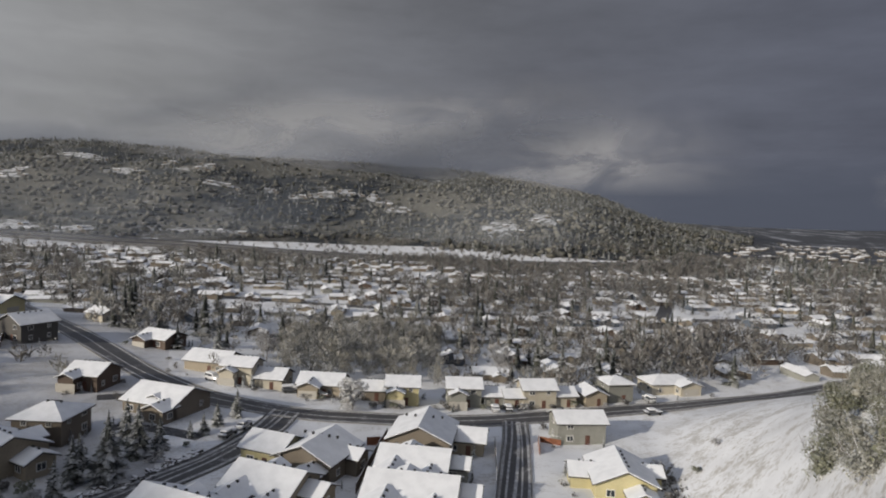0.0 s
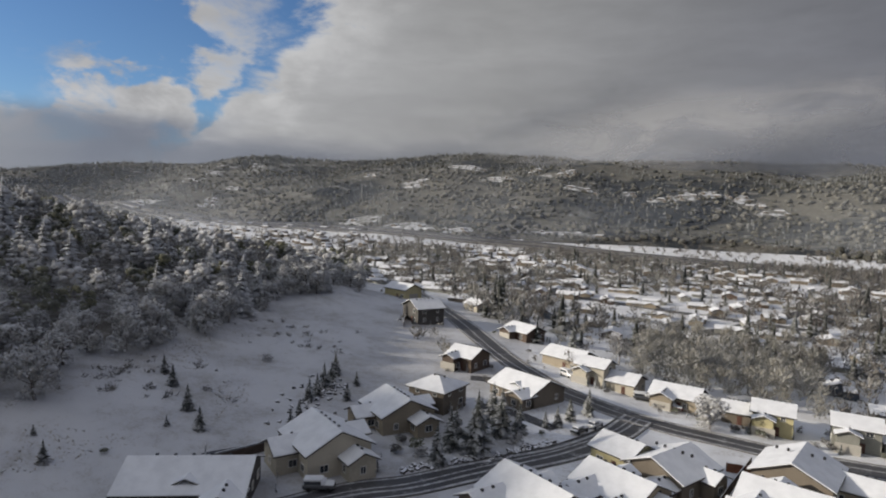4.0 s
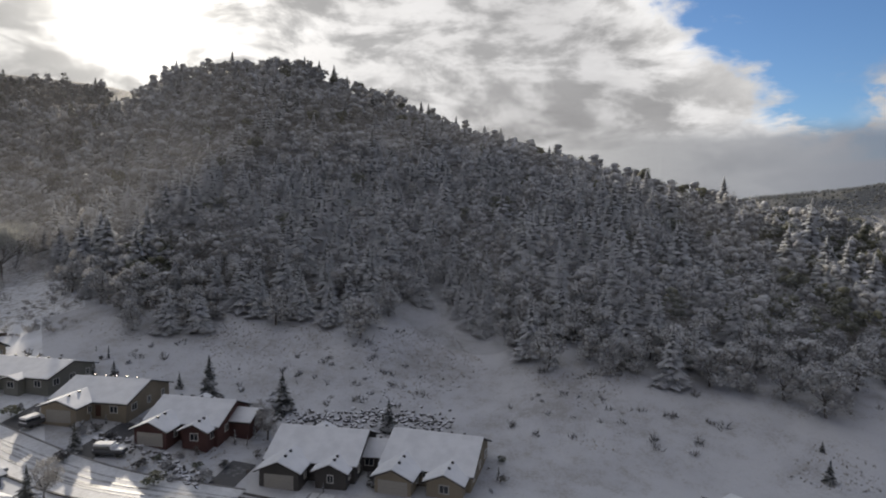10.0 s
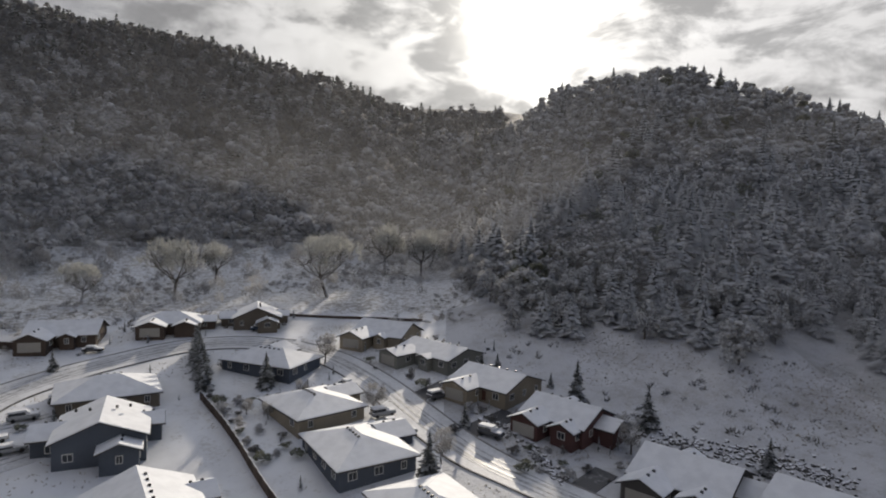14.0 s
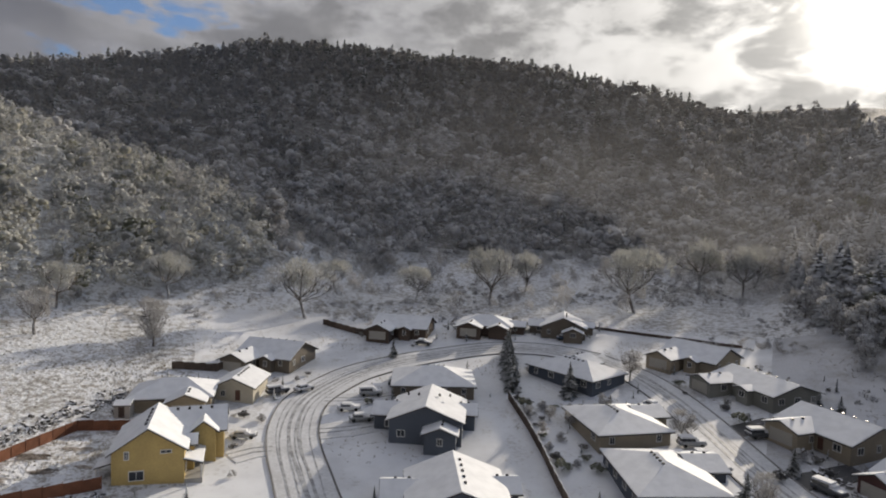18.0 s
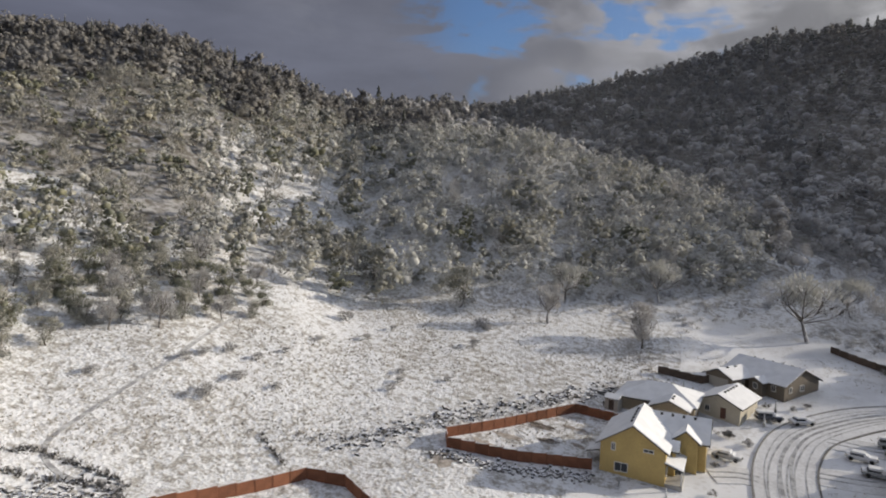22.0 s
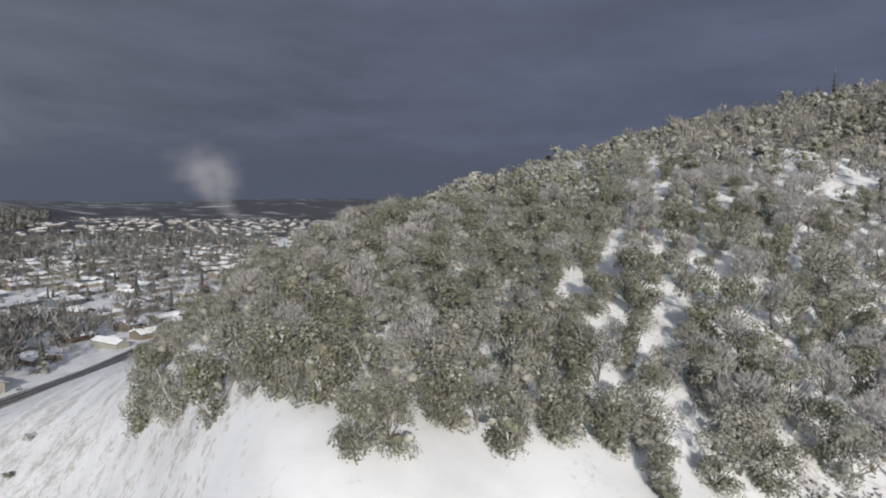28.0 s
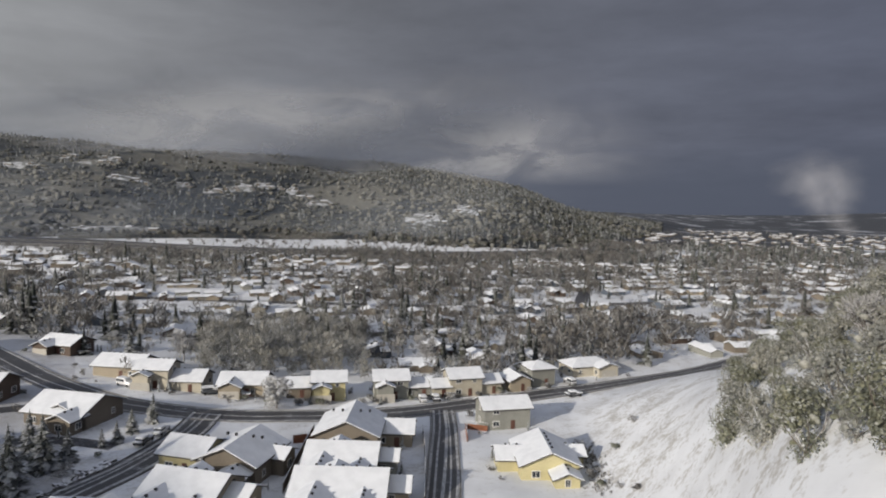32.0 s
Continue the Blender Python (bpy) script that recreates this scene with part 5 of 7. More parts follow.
def far_kinds(p):
    """Brush 0, fir 1, frosted broadleaf 2, by broad patches over the far hills."""
    x, y = p.T
    z, u = ground_z(x, y), RNG.random(len(p))
    az = (np.degrees(np.arctan2(-x, y)) + 180) % 360 - 180
    wave = np.sin(x / 95 + 2 * np.sin(y / 140)) + np.sin(y / 80 + 1.5 * np.sin(x / 120))
    # Bearing term also paints the lit slopes paler, the clouded end darker.
    frost = np.clip(0.26 + 0.30 * wave - (z - 45) / 260 + np.interp(az, [-18, -10, 4, 18, 28, 50], [-0.25, 0.16, 0.16, 0.26, 0.18, -0.25]), 0.03, 0.9)
    fir = np.clip(0.20 - 0.22 * wave + (z - 60) / 300 + np.interp(az, [-22, -14, 0, 26, 34, 60], [0.4, 0.25, 0.0, 0.0, 0.2, 0.3]), 0.04, 0.8)
    return np.where(u < fir, 1, np.where(u > 1 - frost, 2, 0))


stand("far_hill_woods", "distant brush and woods on a snowy hillside", "forest", np.column_stack([far, RNG.uniform(0.6, 1.45, len(far)), far_kinds(far)]),
      [mk_dome(3, 4.6, 4.8), mk_fir(3, 8.5, 2.6, 6), mk_dome(3, 4.8, 5.0)], ("far_scrub", "dark_needles", "frosted_scrub"), 24)
# ---- roads ----
def road(name, line, width, mat, label, tracks=(), kerbs=(), **kw):
    ob = new(name, strip(name, line, width, mat, **kw))
    tagged(ob, label, "road", kind="structure")
    for side, w in tracks:
        part("tyre_track", strip("tyre_track", line, w, "tyre_slush", lift=0.15, side=side, thick=0.05, sway=0.28), ob)
    for side in kerbs:
        part("kerb", strip("kerb", line, 0.28, "kerb_stone", lift=0.22, side=side, thick=0.2), ob)
    return ob


MAIN = [(-175, 252), (-162, 234), (-124.5, 197), (-99, 174.7), (-80, 158.5), (-67, 149), (-55, 141.5), (-45, 138.3), (-30, 137), (-5, 139), (12, 141.5), (23, 145), (37, 149.5), (53, 153.7), (70, 157.5), (100, 168), (150, 195)]
HILL_LANE = [(-34, 137.5), (-35, 122), (-38.5, 107.5), (-43, 97), (-48, 86), (-53, 76), (-60, 66), (-67, 45), (-71, 20), (-75, -10), (-76.5, -42)]
SIDE = [(19, 141.5), (17.8, 129.8), (16, 116), (14.2, 102.3), (12, 88), (9, 70)]
WEST = [(-9, -60), (-9.8, -80), (-9.2, -95), (-8.6, -105), (-9.2, -114), (-12, -123.8), (-17.5, -131.4), (-26, -139), (-38, -144.2), (-50.6, -146.5), (-64, -147), (-76, -142), (-84, -132)]
EAST = [(-84, -132), (-87, -120), (-86.4, -107), (-84.1, -95), (-80.8, -83), (-78, -72.5), (-76, -60), (-76.5, -42)]
road("road_main", MAIN, 7.4, "wet_asphalt", "wet dark asphalt street with slush at its edges", [(-3.3, 0.5), (-0.1, 0.35), (3.3, 0.5)], (-3.95, 3.95))
road("road_lane", HILL_LANE, 6.2, "wet_asphalt", "wet asphalt side street edged with snow", [(-2.7, 0.6), (-0.9, 0.3), (0.5, 0.45), (2.7, 0.6)], (-3.3, 3.3), lift=0.11)
road("road_side", SIDE, 5.4, "wet_asphalt", "wet asphalt side street with snow between wheel marks", [(-2.3, 0.5), (-1.0, 0.4), (0.1, 0.6), (1.2, 0.3), (2.3, 0.5)], (-2.9, 2.9), lift=0.11)
road("road_west", WEST, 9.0, "packed_snow", "snow-covered residential street with dark tyre tracks", [(-2.5, 0.22), (-1.5, 0.3), (-0.9, 0.5), (-0.3, 0.25), (0.5, 0.55), (1.0, 0.25), (2.2, 0.3), (2.9, 0.2)], (-4.6, 4.6))
road("road_east", EAST, 8.5, "packed_snow", "snow-covered residential street with tyre tracks", [(-2.0, 0.22), (-1.2, 0.35), (-0.5, 0.45), (0.3, 0.25), (0.9, 0.45), (1.7, 0.25)], (-4.35, 4.35))
FREEWAY = [(-1500, 700), (-1000, 690), (-820, 685), (-605, 690), (-388, 660), (-252, 645), (-125, 612), (0, 598), (90, 590), (170, 596), (245, 612), (320, 680), (400, 800), (520, 950)]
road("road_freeway", FREEWAY, 13, "wet_asphalt", "grey freeway carriageway beyond the town", lift=3.4, thick=5.0, step=15)
road("road_freeway_far", [(x, y + 24) for x, y in FREEWAY], 13, "wet_asphalt", "far carriageway of the freeway", lift=4.2, thick=6.0, step=15)
for k, line in enumerate([[(-60, 215), (-20, 330), (20, 480), (40, 600)], [(60, 190), (110, 300), (160, 420), (220, 560)], [(-200, 330), (-60, 315), (90, 300), (210, 330), (330, 420)],
                          [(-260, 450), (-80, 430), (90, 415), (260, 440)], [(150, 195), (220, 260), (300, 360), (360, 480)]]):
    road("road_town_%d" % (k + 1), line, 7, "wet_asphalt", "slushy town street", step=6, lift=0.3, thick=0.8)

for k, (line, w) in enumerate([([(-94, -69.5), (-86, -70), (-80.5, -70.5)], 4.5), ([(-96, -88.5), (-88, -88), (-85.5, -88)], 4.5), ([(-89, -46.5), (-84, -46.3), (-80, -46)], 4.0), ([(-64, 117), (-56, 118.5), (-45, 116)], 3.5), ([(-75, 133), (-68, 137), (-62, 142)], 3.5), ([(-85, 62), (-81, 73), (-82, 84)], 3.0)]):
    road("driveway_%d" % (k + 1), line, w, "wet_asphalt", "dark wet driveway cleared of snow", lift=0.1)
for k, (line, w) in enumerate([([(2, -104), (-2, -106), (-5, -106)], 5), ([(-25, -112), (-19, -111), (-13, -111)], 6), ([(-30, -125), (-23, -124), (-16, -125)], 6), ([(-70, -84), (-74, -83), (-77, -83)], 7), ([(-84, -14), (-79, -14), (-75, -14)], 5), ([(-83, -32), (-79, -32), (-76, -32)], 6)]):
    road("driveway_%d" % (k + 7), line, w, "packed_snow", "snow-covered driveway with footprints and wheel marks", [(-0.8, 0.3), (0.8, 0.3)], lift=0.1)

# ---- houses ----
def roof_np(w, d, zt, pitch, over, t, kind):
    """A roof slab over w x d, eaves of the wall at zt. kind: ridge along x, along y, or hip."""
    if kind == "y":
        v, q, tr = roof_np(d, w, zt, pitch, over, t, "x")
        return np.column_stack([-v[:, 1], v[:, 0], v[:, 2]]), q, tr
    if kind == "hip" and d > w:
        v, q, tr = roof_np(d, w, zt, pitch, over, t, "hip")
        return np.column_stack([-v[:, 1], v[:, 0], v[:, 2]]), q, tr
    W, D = w / 2 + over, d / 2 + over
    ze, zr = zt - over * pitch, zt + d / 2 * pitch
    if kind == "x":
        v = []
        for x in (-W, W):
            v += [(x, -D, ze), (x, 0, zr), (x, D, ze), (x, -D, ze + t), (x, 0, zr + t), (x, D, ze + t)]
        q = [(3, 9, 10, 4), (4, 10, 11, 5), (0, 1, 7, 6), (1, 2, 8, 7), (0, 6, 9, 3), (2, 5, 11, 8), (0, 3, 4, 1), (1, 4, 5, 2), (6, 7, 10, 9), (7, 8, 11, 10)]
        return np.array(v), np.array(q), None
    L = max(W - D, 0.3)
    v = [(-W, -D, ze), (W, -D, ze), (W, D, ze), (-W, D, ze), (-W, -D, ze + t), (W, -D, ze + t), (W, D, ze + t), (-W, D, ze + t),
         (-L, 0, zr + over * pitch * 0.3 + t), (L, 0, zr + over * pitch * 0.3 + t)]
    q = [(3, 2, 1, 0), (0, 1, 5, 4), (1, 2, 6, 5), (2, 3, 7, 6), (3, 0, 4, 7), (4, 5, 9, 8), (6, 7, 8, 9)]
    return np.array(v), np.array(q), np.array([(5, 6, 9), (7, 4, 8)])


def wall_np(w, d, h, pitch, kind, foot=1.6):
    """Walls of one volume, with gables under the roof."""
    if kind == "y":
        v, q, tr = wall_np(d, w, h, pitch, "x", foot)
        return np.column_stack([-v[:, 1], v[:, 0], v[:, 2]]), q, tr
    W, D = w / 2, d / 2
    v = [(x, y, z) for z in (-foot, h) for x, y in ((-W, -D), (W, -D), (W, D), (-W, D))]
    q = [(0, 1, 5, 4), (1, 2, 6, 5), (2, 3, 7, 6), (3, 0, 4, 7), (4, 5, 6, 7)]
    tr = None
    if kind == "x":
        v += [(-W, 0, h + D * pitch), (W, 0, h + D * pitch)]
        tr = np.array([(5, 6, 9), (7, 4, 8)])
    return np.array(v), np.array(q), tr


def frame_np(w, h, bar=0.1, deep=0.1):
    """A window frame with one mullion, lying in the x-z plane, outside at -y."""
    bm = bmesh.new()
    for a in ((-w / 2, -w / 2 + bar, -h / 2, h / 2), (w / 2 - bar, w / 2, -h / 2, h / 2), (-w / 2 + bar, w / 2 - bar, h / 2 - bar, h / 2),
              (-w / 2 + bar, w / 2 - bar, -h / 2, -h / 2 + bar), (-bar / 3, bar / 3, -h / 2 + bar, h / 2 - bar)):
        box_bm(bm, a[0], -deep, a[2], a[1], 0.02, a[3])
    return bm


SHARED = {}


def shared(key, make):
    if key not in SHARED:
        SHARED[key] = make()
    return SHARED[key]


def put_window(parent, m, w=1.2, h=1.3):
    fr = part("window", shared(("frame", w, h), lambda: bm_mesh("window", frame_np(w, h), "white_trim")), parent)
    fr.matrix_local = m
    part("pane", shared(("pane", w, h), lambda: box("pane", -w / 2 + 0.06, -0.05, -h / 2 + 0.06, w / 2 - 0.06, 0.0, h / 2 - 0.06, "window_glass")), fr)


def garage_door_mesh(w, h):
    bm = bmesh.new()
    for k in range(4):
        box_bm(bm, -w / 2, -0.09, k * h / 4 + 0.015, w / 2, 0.02, (k + 1) * h / 4 - 0.015)
    box_bm(bm, -w / 2, -0.05, 0, w / 2, 0.02, h)
    return bm_mesh("garage_door", bm, "garage_panel")


COLOUR = {"siding_ochre": "yellow-ochre", "siding_beige": "beige", "siding_cream": "cream", "siding_taupe": "brown-grey", "siding_slate": "slate-blue", "siding_brown": "dark brown",
          "siding_dark": "charcoal", "siding_red": "dark red", "siding_pale": "pale yellow", "siding_sage": "grey-green"}


def volume(house, cx, cy, w, d, h, kind, mat, pitch, others, rng, garage=None, storeys=1, windows=True, vents=4, door=False, eave=0.62):
    """One block of a house: wall, roof with its snow, windows and doors as parts of the house."""
    base = Matrix.Translation((cx, cy, 0))
    v, q, t = wall_np(w, d, h, pitch, kind)
    part("wall", mesh_np("wall", v, q, t, (mat,)), house).matrix_local = base
    v, q, t = roof_np(w, d, h + 0.02, pitch, eave, 0.16, kind)
    roof = part("roof", mesh_np("roof", v, q, t, ("roof_shingle",)), house)
    roof.matrix_local = base
    v, q, t = roof_np(w, d, h + 0.18 + 0.02, pitch, eave - 0.05, 0.17, kind)
    part("snow_cover", mesh_np("snow_cover", v, q, t, ("roof_snow",)), roof, "smooth fresh snow on the roof")
    across = d if kind == "x" or (kind == "hip" and w >= d) else w
    along = w + d - across
    for k in range(vents):
        u = (-0.38 + 0.76 * (k + 0.5) / vents) * along * (0.45 if kind == "hip" else 1.0)
        s = across * 0.06
        z = h + (across / 2 - abs(s)) * pitch + 0.40
        x, y = (u, s) if across == d else (s, u)
        vent = part("roof_vent", shared("vent", lambda: box("roof_vent", -0.2, -0.2, -0.25, 0.2, 0.2, 0.22, "metal_dark", 0.03)), roof)
        vent.matrix_local = pose(x, y, z)
    for side, (length, off, yaw) in enumerate(((w, d / 2, 0), (d, w / 2, 90), (w, d / 2, 180), (d, w / 2, 270))):
        m = base @ pose(0, 0, 0, 0, 0, yaw)
        if garage == side:
            g = part("garage_door", shared(("garage", 4.6), lambda: garage_door_mesh(4.6, 2.2)), house)
            g.matrix_local = m @ pose(0, -off, 0.05)
        if door and side == 0:
            g = part("front_door", shared("door", lambda: box("front_door", -0.5, -0.08, 0, 0.5, 0.02, 2.05, "door_paint", 0.02)), house)
            g.matrix_local = m @ pose(length * 0.12, -off, 0.1)
        if not windows:
            continue
        n = max(1, int(length / 3.9))
        for level in range(storeys):
            z = 1.5 + level * 2.75
            if z > h - 0.5:
                continue
            for k in range(n):
                u = -length / 2 + length * (k + 0.5) / n
                p = m @ Vector((u, -off - 0.3, 0))
                if any(abs(p.x - o[0]) < o[2] / 2 + 0.5 and abs(p.y - o[1]) < o[3] / 2 + 0.5 for o in others):
                    continue
                if garage == side and level == 0 and abs(u) < 3.0:
                    continue
                if door and side == 0 and level == 0 and abs(u - length * 0.12) < 1.2:
                    continue
                if rng.random() < 0.16:
                    continue
                put_window(house, m @ pose(u, -off - 0.01, z), *((1.5, 1.3) if rng.random() < 0.5 else (1.0, 1.3)))


HOUSE_COUNT = [0]
FOOTPRINTS = []


def dwelling(x, y, rot, w, d, h, style, mat, pitch=None, note=""):
    HOUSE_COUNT[0] += 1
    rng = random.Random(HOUSE_COUNT[0])
    storeys = 2 if h > 4.1 else 1
    pitch = pitch or (0.36 if "hip" in style else 0.44)
    zs = [float(ground_z(x + math.cos(a) * w * 0.4, y + math.sin(a) * d * 0.4)) for a in (0, 1.6, 3.1, 4.7)]
    label = "%s-storey %s house with a snow-covered %s roof%s" % ("two" if storeys == 2 else "one", COLOUR[mat], "hipped" if "hip" in style else "gabled", note)
    house = thing("house", pose(x, y, min(zs) * 0.5 + sum(zs) / 8, 0, 0, rot), label, "house", "houses")
    FOOTPRINTS.append((x, y, max(w, d) * 0.62))
    main = "hip" if "hip" in style else "y" if "gy" in style else "x"
    wings = []
    if style == "tee":
        wings = [(-w * 0.2, -d / 2 - 0.6, w * 0.46, d * 0.5, h * (0.8 if storeys == 2 else 1), "y")]
    elif style == "twin":
        wings = [(-w * 0.28, -d / 2 - 0.9, w * 0.40, d * 0.45, h, "y"), (w * 0.26, -d / 2 - 0.2, w * 0.38, d * 0.4, h * 0.92, "y")]
    elif style == "hip+":
        wings = [(w * 0.22, -d / 2 - 1.2, w * 0.45, d * 0.4, h, "y")]
    elif style == "gy+":
        wings = [(w / 2 + 0.2, d * 0.16, 6.0, d * 0.5, h * 0.86, "x"), (w / 2 + 1.0, -d * 0.24, 3.4, d * 0.42, h * 0.46, "x")]
    elif style == "gx+":
        wings = [(w * 0.16, d / 2 + 1.8, 6.0, 5.6, h * 0.7, "y")]
    elif style in ("multi", "hipmulti"):
        wings = [(-w * 0.25, -d / 2 - 1.3, w * 0.44, 5.2, h * 0.97, "y"), (w * 0.28, -d / 2 - 0.5, w * 0.34, 3.6, h * 0.9, "y"), (w / 2 + 1.0, d * 0.12, 5.0, d * 0.5, h * 0.84, "x"), (-w * 0.1, d * 0.2, 3.0, 3.0, h + d * 0.24 * pitch, "y")]
    elif style == "dormer":
        wings = [(0.5, -d * 0.2, 2.6, d * 0.34, h + d * 0.16 * pitch, "y"), (w / 2 - 2.5, -d / 2 - 0.8, 5.0, 4.0, h * 0.95, "y")]
    elif style == "ell":
        wings = [(-w / 2 + 3.0, -d / 2 - 2.2, 6.4, 7.0, h, "y"), (w * 0.12, -d / 2 - 0.4, 3.0, 2.4, h * 0.95, "y")]
    elif style == "gycross":
        wings = [(-w / 2 - 0.8, d * 0.12, 5.4, d * 0.5, h * 0.8, "x"), (w * 0.22, -d / 2 - 1.4, w * 0.42, 4.0, h * 0.72, "y"), (w / 2 + 0.2, d * 0.2, 4.0, d * 0.4, h * 0.85, "x")]
    boxes = [(0, 0, w, d)] + [o[:4] for o in wings]
    for k, (cx, cy, ww, dd, hh, kind) in enumerate([(0, 0, w, d, h, main)] + wings):
        others = [o for j, o in enumerate(boxes) if j != k]
        garage = 0 if (k == 1 and style in ("tee", "twin", "hip+", "multi", "hipmulti", "ell")) else 1 if (k == 0 and style in ("hip", "gx") and w > 11) else None
        volume(house, cx, cy, ww, dd, hh, kind, mat, pitch, others, rng, garage, storeys, True, 5 if k == 0 else 2 if ww > 3.5 else 0, k == 0)
    return house


# round the head of the western street
def ochre_house():
    """Two-storey ochre house: gable to the north, a cross wing with the garage, a long porch."""
    house = thing("house", on_ground(13.0, -102.4), "two-storey yellow-ochre house with snowy steep gables and a porch", "house", "houses")
    house.location.z = 6.9
    FOOTPRINTS.append((10.0, -104.0, 8.5))
    mat, rng = "siding_ochre", random.Random(3)
    volume(house, 0, 0.4, 9.8, 11.4, 5.1, "y", mat, 0.66, [], rng, None, 2, False, 5)
    volume(house, -5.6, -5.4, 9.2, 7.6, 5.0, "x", mat, 0.66, [], rng, 3, 2, False, 4)
    volume(house, -7.2, -1.6, 3.6, 2.6, 5.3, "y", mat, 0.8, [], rng, None, 1, False, 0)
    volume(house, -5.0, 1.6, 2.0, 1.9, 4.6, "x", mat, 0.8, [], rng, None, 1, False, 0)
    for x, z, w, hh in ((2.9, 4.6, 0.7, 1.3), (-2.4, 4.8, 1.6, 0.6), (1.6, 1.5, 2.1, 1.5)):
        put_window(house, pose(x, 6.12, z, 0, 0, 180), w, hh)
    for y in (4.4, 2.4, 0.2):
        put_window(house, pose(-4.92, y, 1.5, 0, 0, 270), 1.0, 1.4)
    put_window(house, pose(-6.05, 1.6, 4.1, 0, 0, 270), 1.0, 0.9)
    for y in (-4.0, -6.6):
        put_window(house, pose(-10.22, y, 4.0, 0, 0, 270), 1.2, 1.2)
    roof = part("porch_roof", box("porch_roof", -1.5, -4.2, -0.07, 1.5, 4.2, 0.07, "roof_shingle", 0.02), house)
    roof.matrix_local = pose(-6.1, 2.0, 2.95, 0, -18, 0)
    part("snow_cover", box("snow_cover", -1.45, -4.15, 0.07, 1.45, 4.15, 0.26, "roof_snow", 0.06), roof, "smooth fresh snow on the porch roof")
    part("porch_floor", box("porch_floor", -7.4, -2.0, -1.2, -4.9, 6.0, 0.25, "concrete"), house)
    for y in (-1.6, 0.9, 3.4, 5.8):
        part("porch_post", shared("porch_post", lambda: box("porch_post", -0.1, -0.1, 0, 0.1, 0.1, 2.5, "white_trim", 0.02)), house).matrix_local = pose(-7.25, y, 0.25)
    side = part("side_roof", box("side_roof", -1.3, -1.6, -0.07, 1.3, 1.6, 0.07, "roof_shingle", 0.02), house)
    side.matrix_local = pose(6.1, 3.4, 2.9, 0, 14, 0)
    part("snow_cover", box("snow_cover", -1.25, -1.55, 0.07, 1.25, 1.55, 0.24, "roof_snow", 0.05), side, "smooth fresh snow on the side roof")
    for y in (2.1, 4.7):
        part("porch_post", shared("porch_post_tall", lambda: box("porch_post", -0.1, -0.1, -0.8, 0.1, 0.1, 2.6, "white_trim", 0.02)), house).matrix_local = pose(7.1, y, 0)


ochre_house()
dwelling(12.2, -124.9, 176, 14, 10, 2.7, "hip+", "siding_beige", 0.42)
dwelling(0.2, -130.6, 162, 8, 10, 2.7, "gy", "siding_cream")
dwelling(-7.8, -149.0, 145, 14, 12, 2.6, "ell", "siding_taupe")
dwelling(-33.4, -107.8, 158, 13, 13, 3.9, "gycross", "siding_slate", 0.40)
dwelling(-40.0, -126.4, 254, 13, 17, 2.6, "hip", "siding_taupe")
dwelling(-43.9, -167.1, 150, 15, 11, 2.6, "ell", "siding_brown")
dwelling(-67.2, -162.7, 150, 15, 11, 2.6, "hipmulti", "siding_brown")
dwelling(-87.4, -153.8, 150, 12, 11, 2.8, "gycross", "siding_taupe")
dwelling(-29.6, -81.0, 166, 14, 13, 3.0, "gycross", "siding_slate", 0.40)
# between the two streets
dwelling(-73.0, -122.0, 292, 18, 12, 2.6, "hip+", "siding_slate")
dwelling(-66.3, -96.1, 264, 15, 13.5, 2.6, "hip+", "siding_beige", 0.30)
dwelling(-62.0, -77.1, 255, 16.5, 13, 2.7, "hip+", "siding_slate", 0.30)
dwelling(-56.5, -54.3, 255, 15, 12, 2.7, "hip", "siding_beige", 0.30)
# under the forest
dwelling(-106.2, -120.2, 110, 14, 12, 2.6, "ell", "siding_beige")
dwelling(-105.2, -99.9, 89, 17, 12, 2.6, "ell", "siding_sage", 0.30)
dwelling(-100.0, -78.3, 92, 14, 13, 2.7, "tee", "siding_beige", 0.34)
dwelling(-97.6, -59.4, 90, 13, 11, 2.8, "multi", "siding_red")
dwelling(-93.5, -34.6, 91, 14, 13, 2.9, "multi", "siding_dark")
dwelling(-95.6, -16.1, 85, 14, 14, 2.7, "twin", "siding_beige")
dwelling(-78.3, 29.2, 48, 17, 13, 3.0, "hipmulti", "siding_dark", 0.34)
dwelling(-75.9, 53.6, 38, 17, 12, 3.2, "dormer", "siding_dark", 0.42)
dwelling(-69.5, 74.5, 66, 11, 12, 4.2, "gycross", "siding_cream", 0.5)
dwelling(-70.5, 96.0, 62, 11, 10.5, 3.6, "gycross", "siding_beige", 0.46)
dwelling(-70.4, 110.5, -1, 9, 9, 4.8, "hip", "siding_taupe")
dwelling(-80.2, 140.6, -6, 8, 8.5, 3.6, "tee", "siding_brown")
dwelling(-58.3, 130.7, -18, 13, 11.5, 3.0, "dormer", "siding_taupe", 0.42)
dwelling(-116.3, 171.6, -27, 11, 10, 5.2, "gy", "siding_dark")
dwelling(-150.4, 206.2, -12, 13, 9, 4.0, "gx", "siding_pale")
# across the main street
dwelling(-117.2, 212.3, -24, 8.5, 8, 3.2, "gx", "siding_cream")
dwelling(-83.6, 183.2, -20, 10.5, 8.5, 3.0, "tee", "siding_brown")
dwelling(-60.9, 164.7, -13, 12, 9, 3.2, "gx", "siding_beige")
dwelling(-50.4, 156.5, -8, 8, 7, 4.9, "tee", "siding_cream")
dwelling(-42.2, 156.6, -6, 7, 8, 2.9, "gx", "siding_cream")
dwelling(-29.4, 156.4, -3, 11, 8.5, 3.2, "tee", "siding_beige")
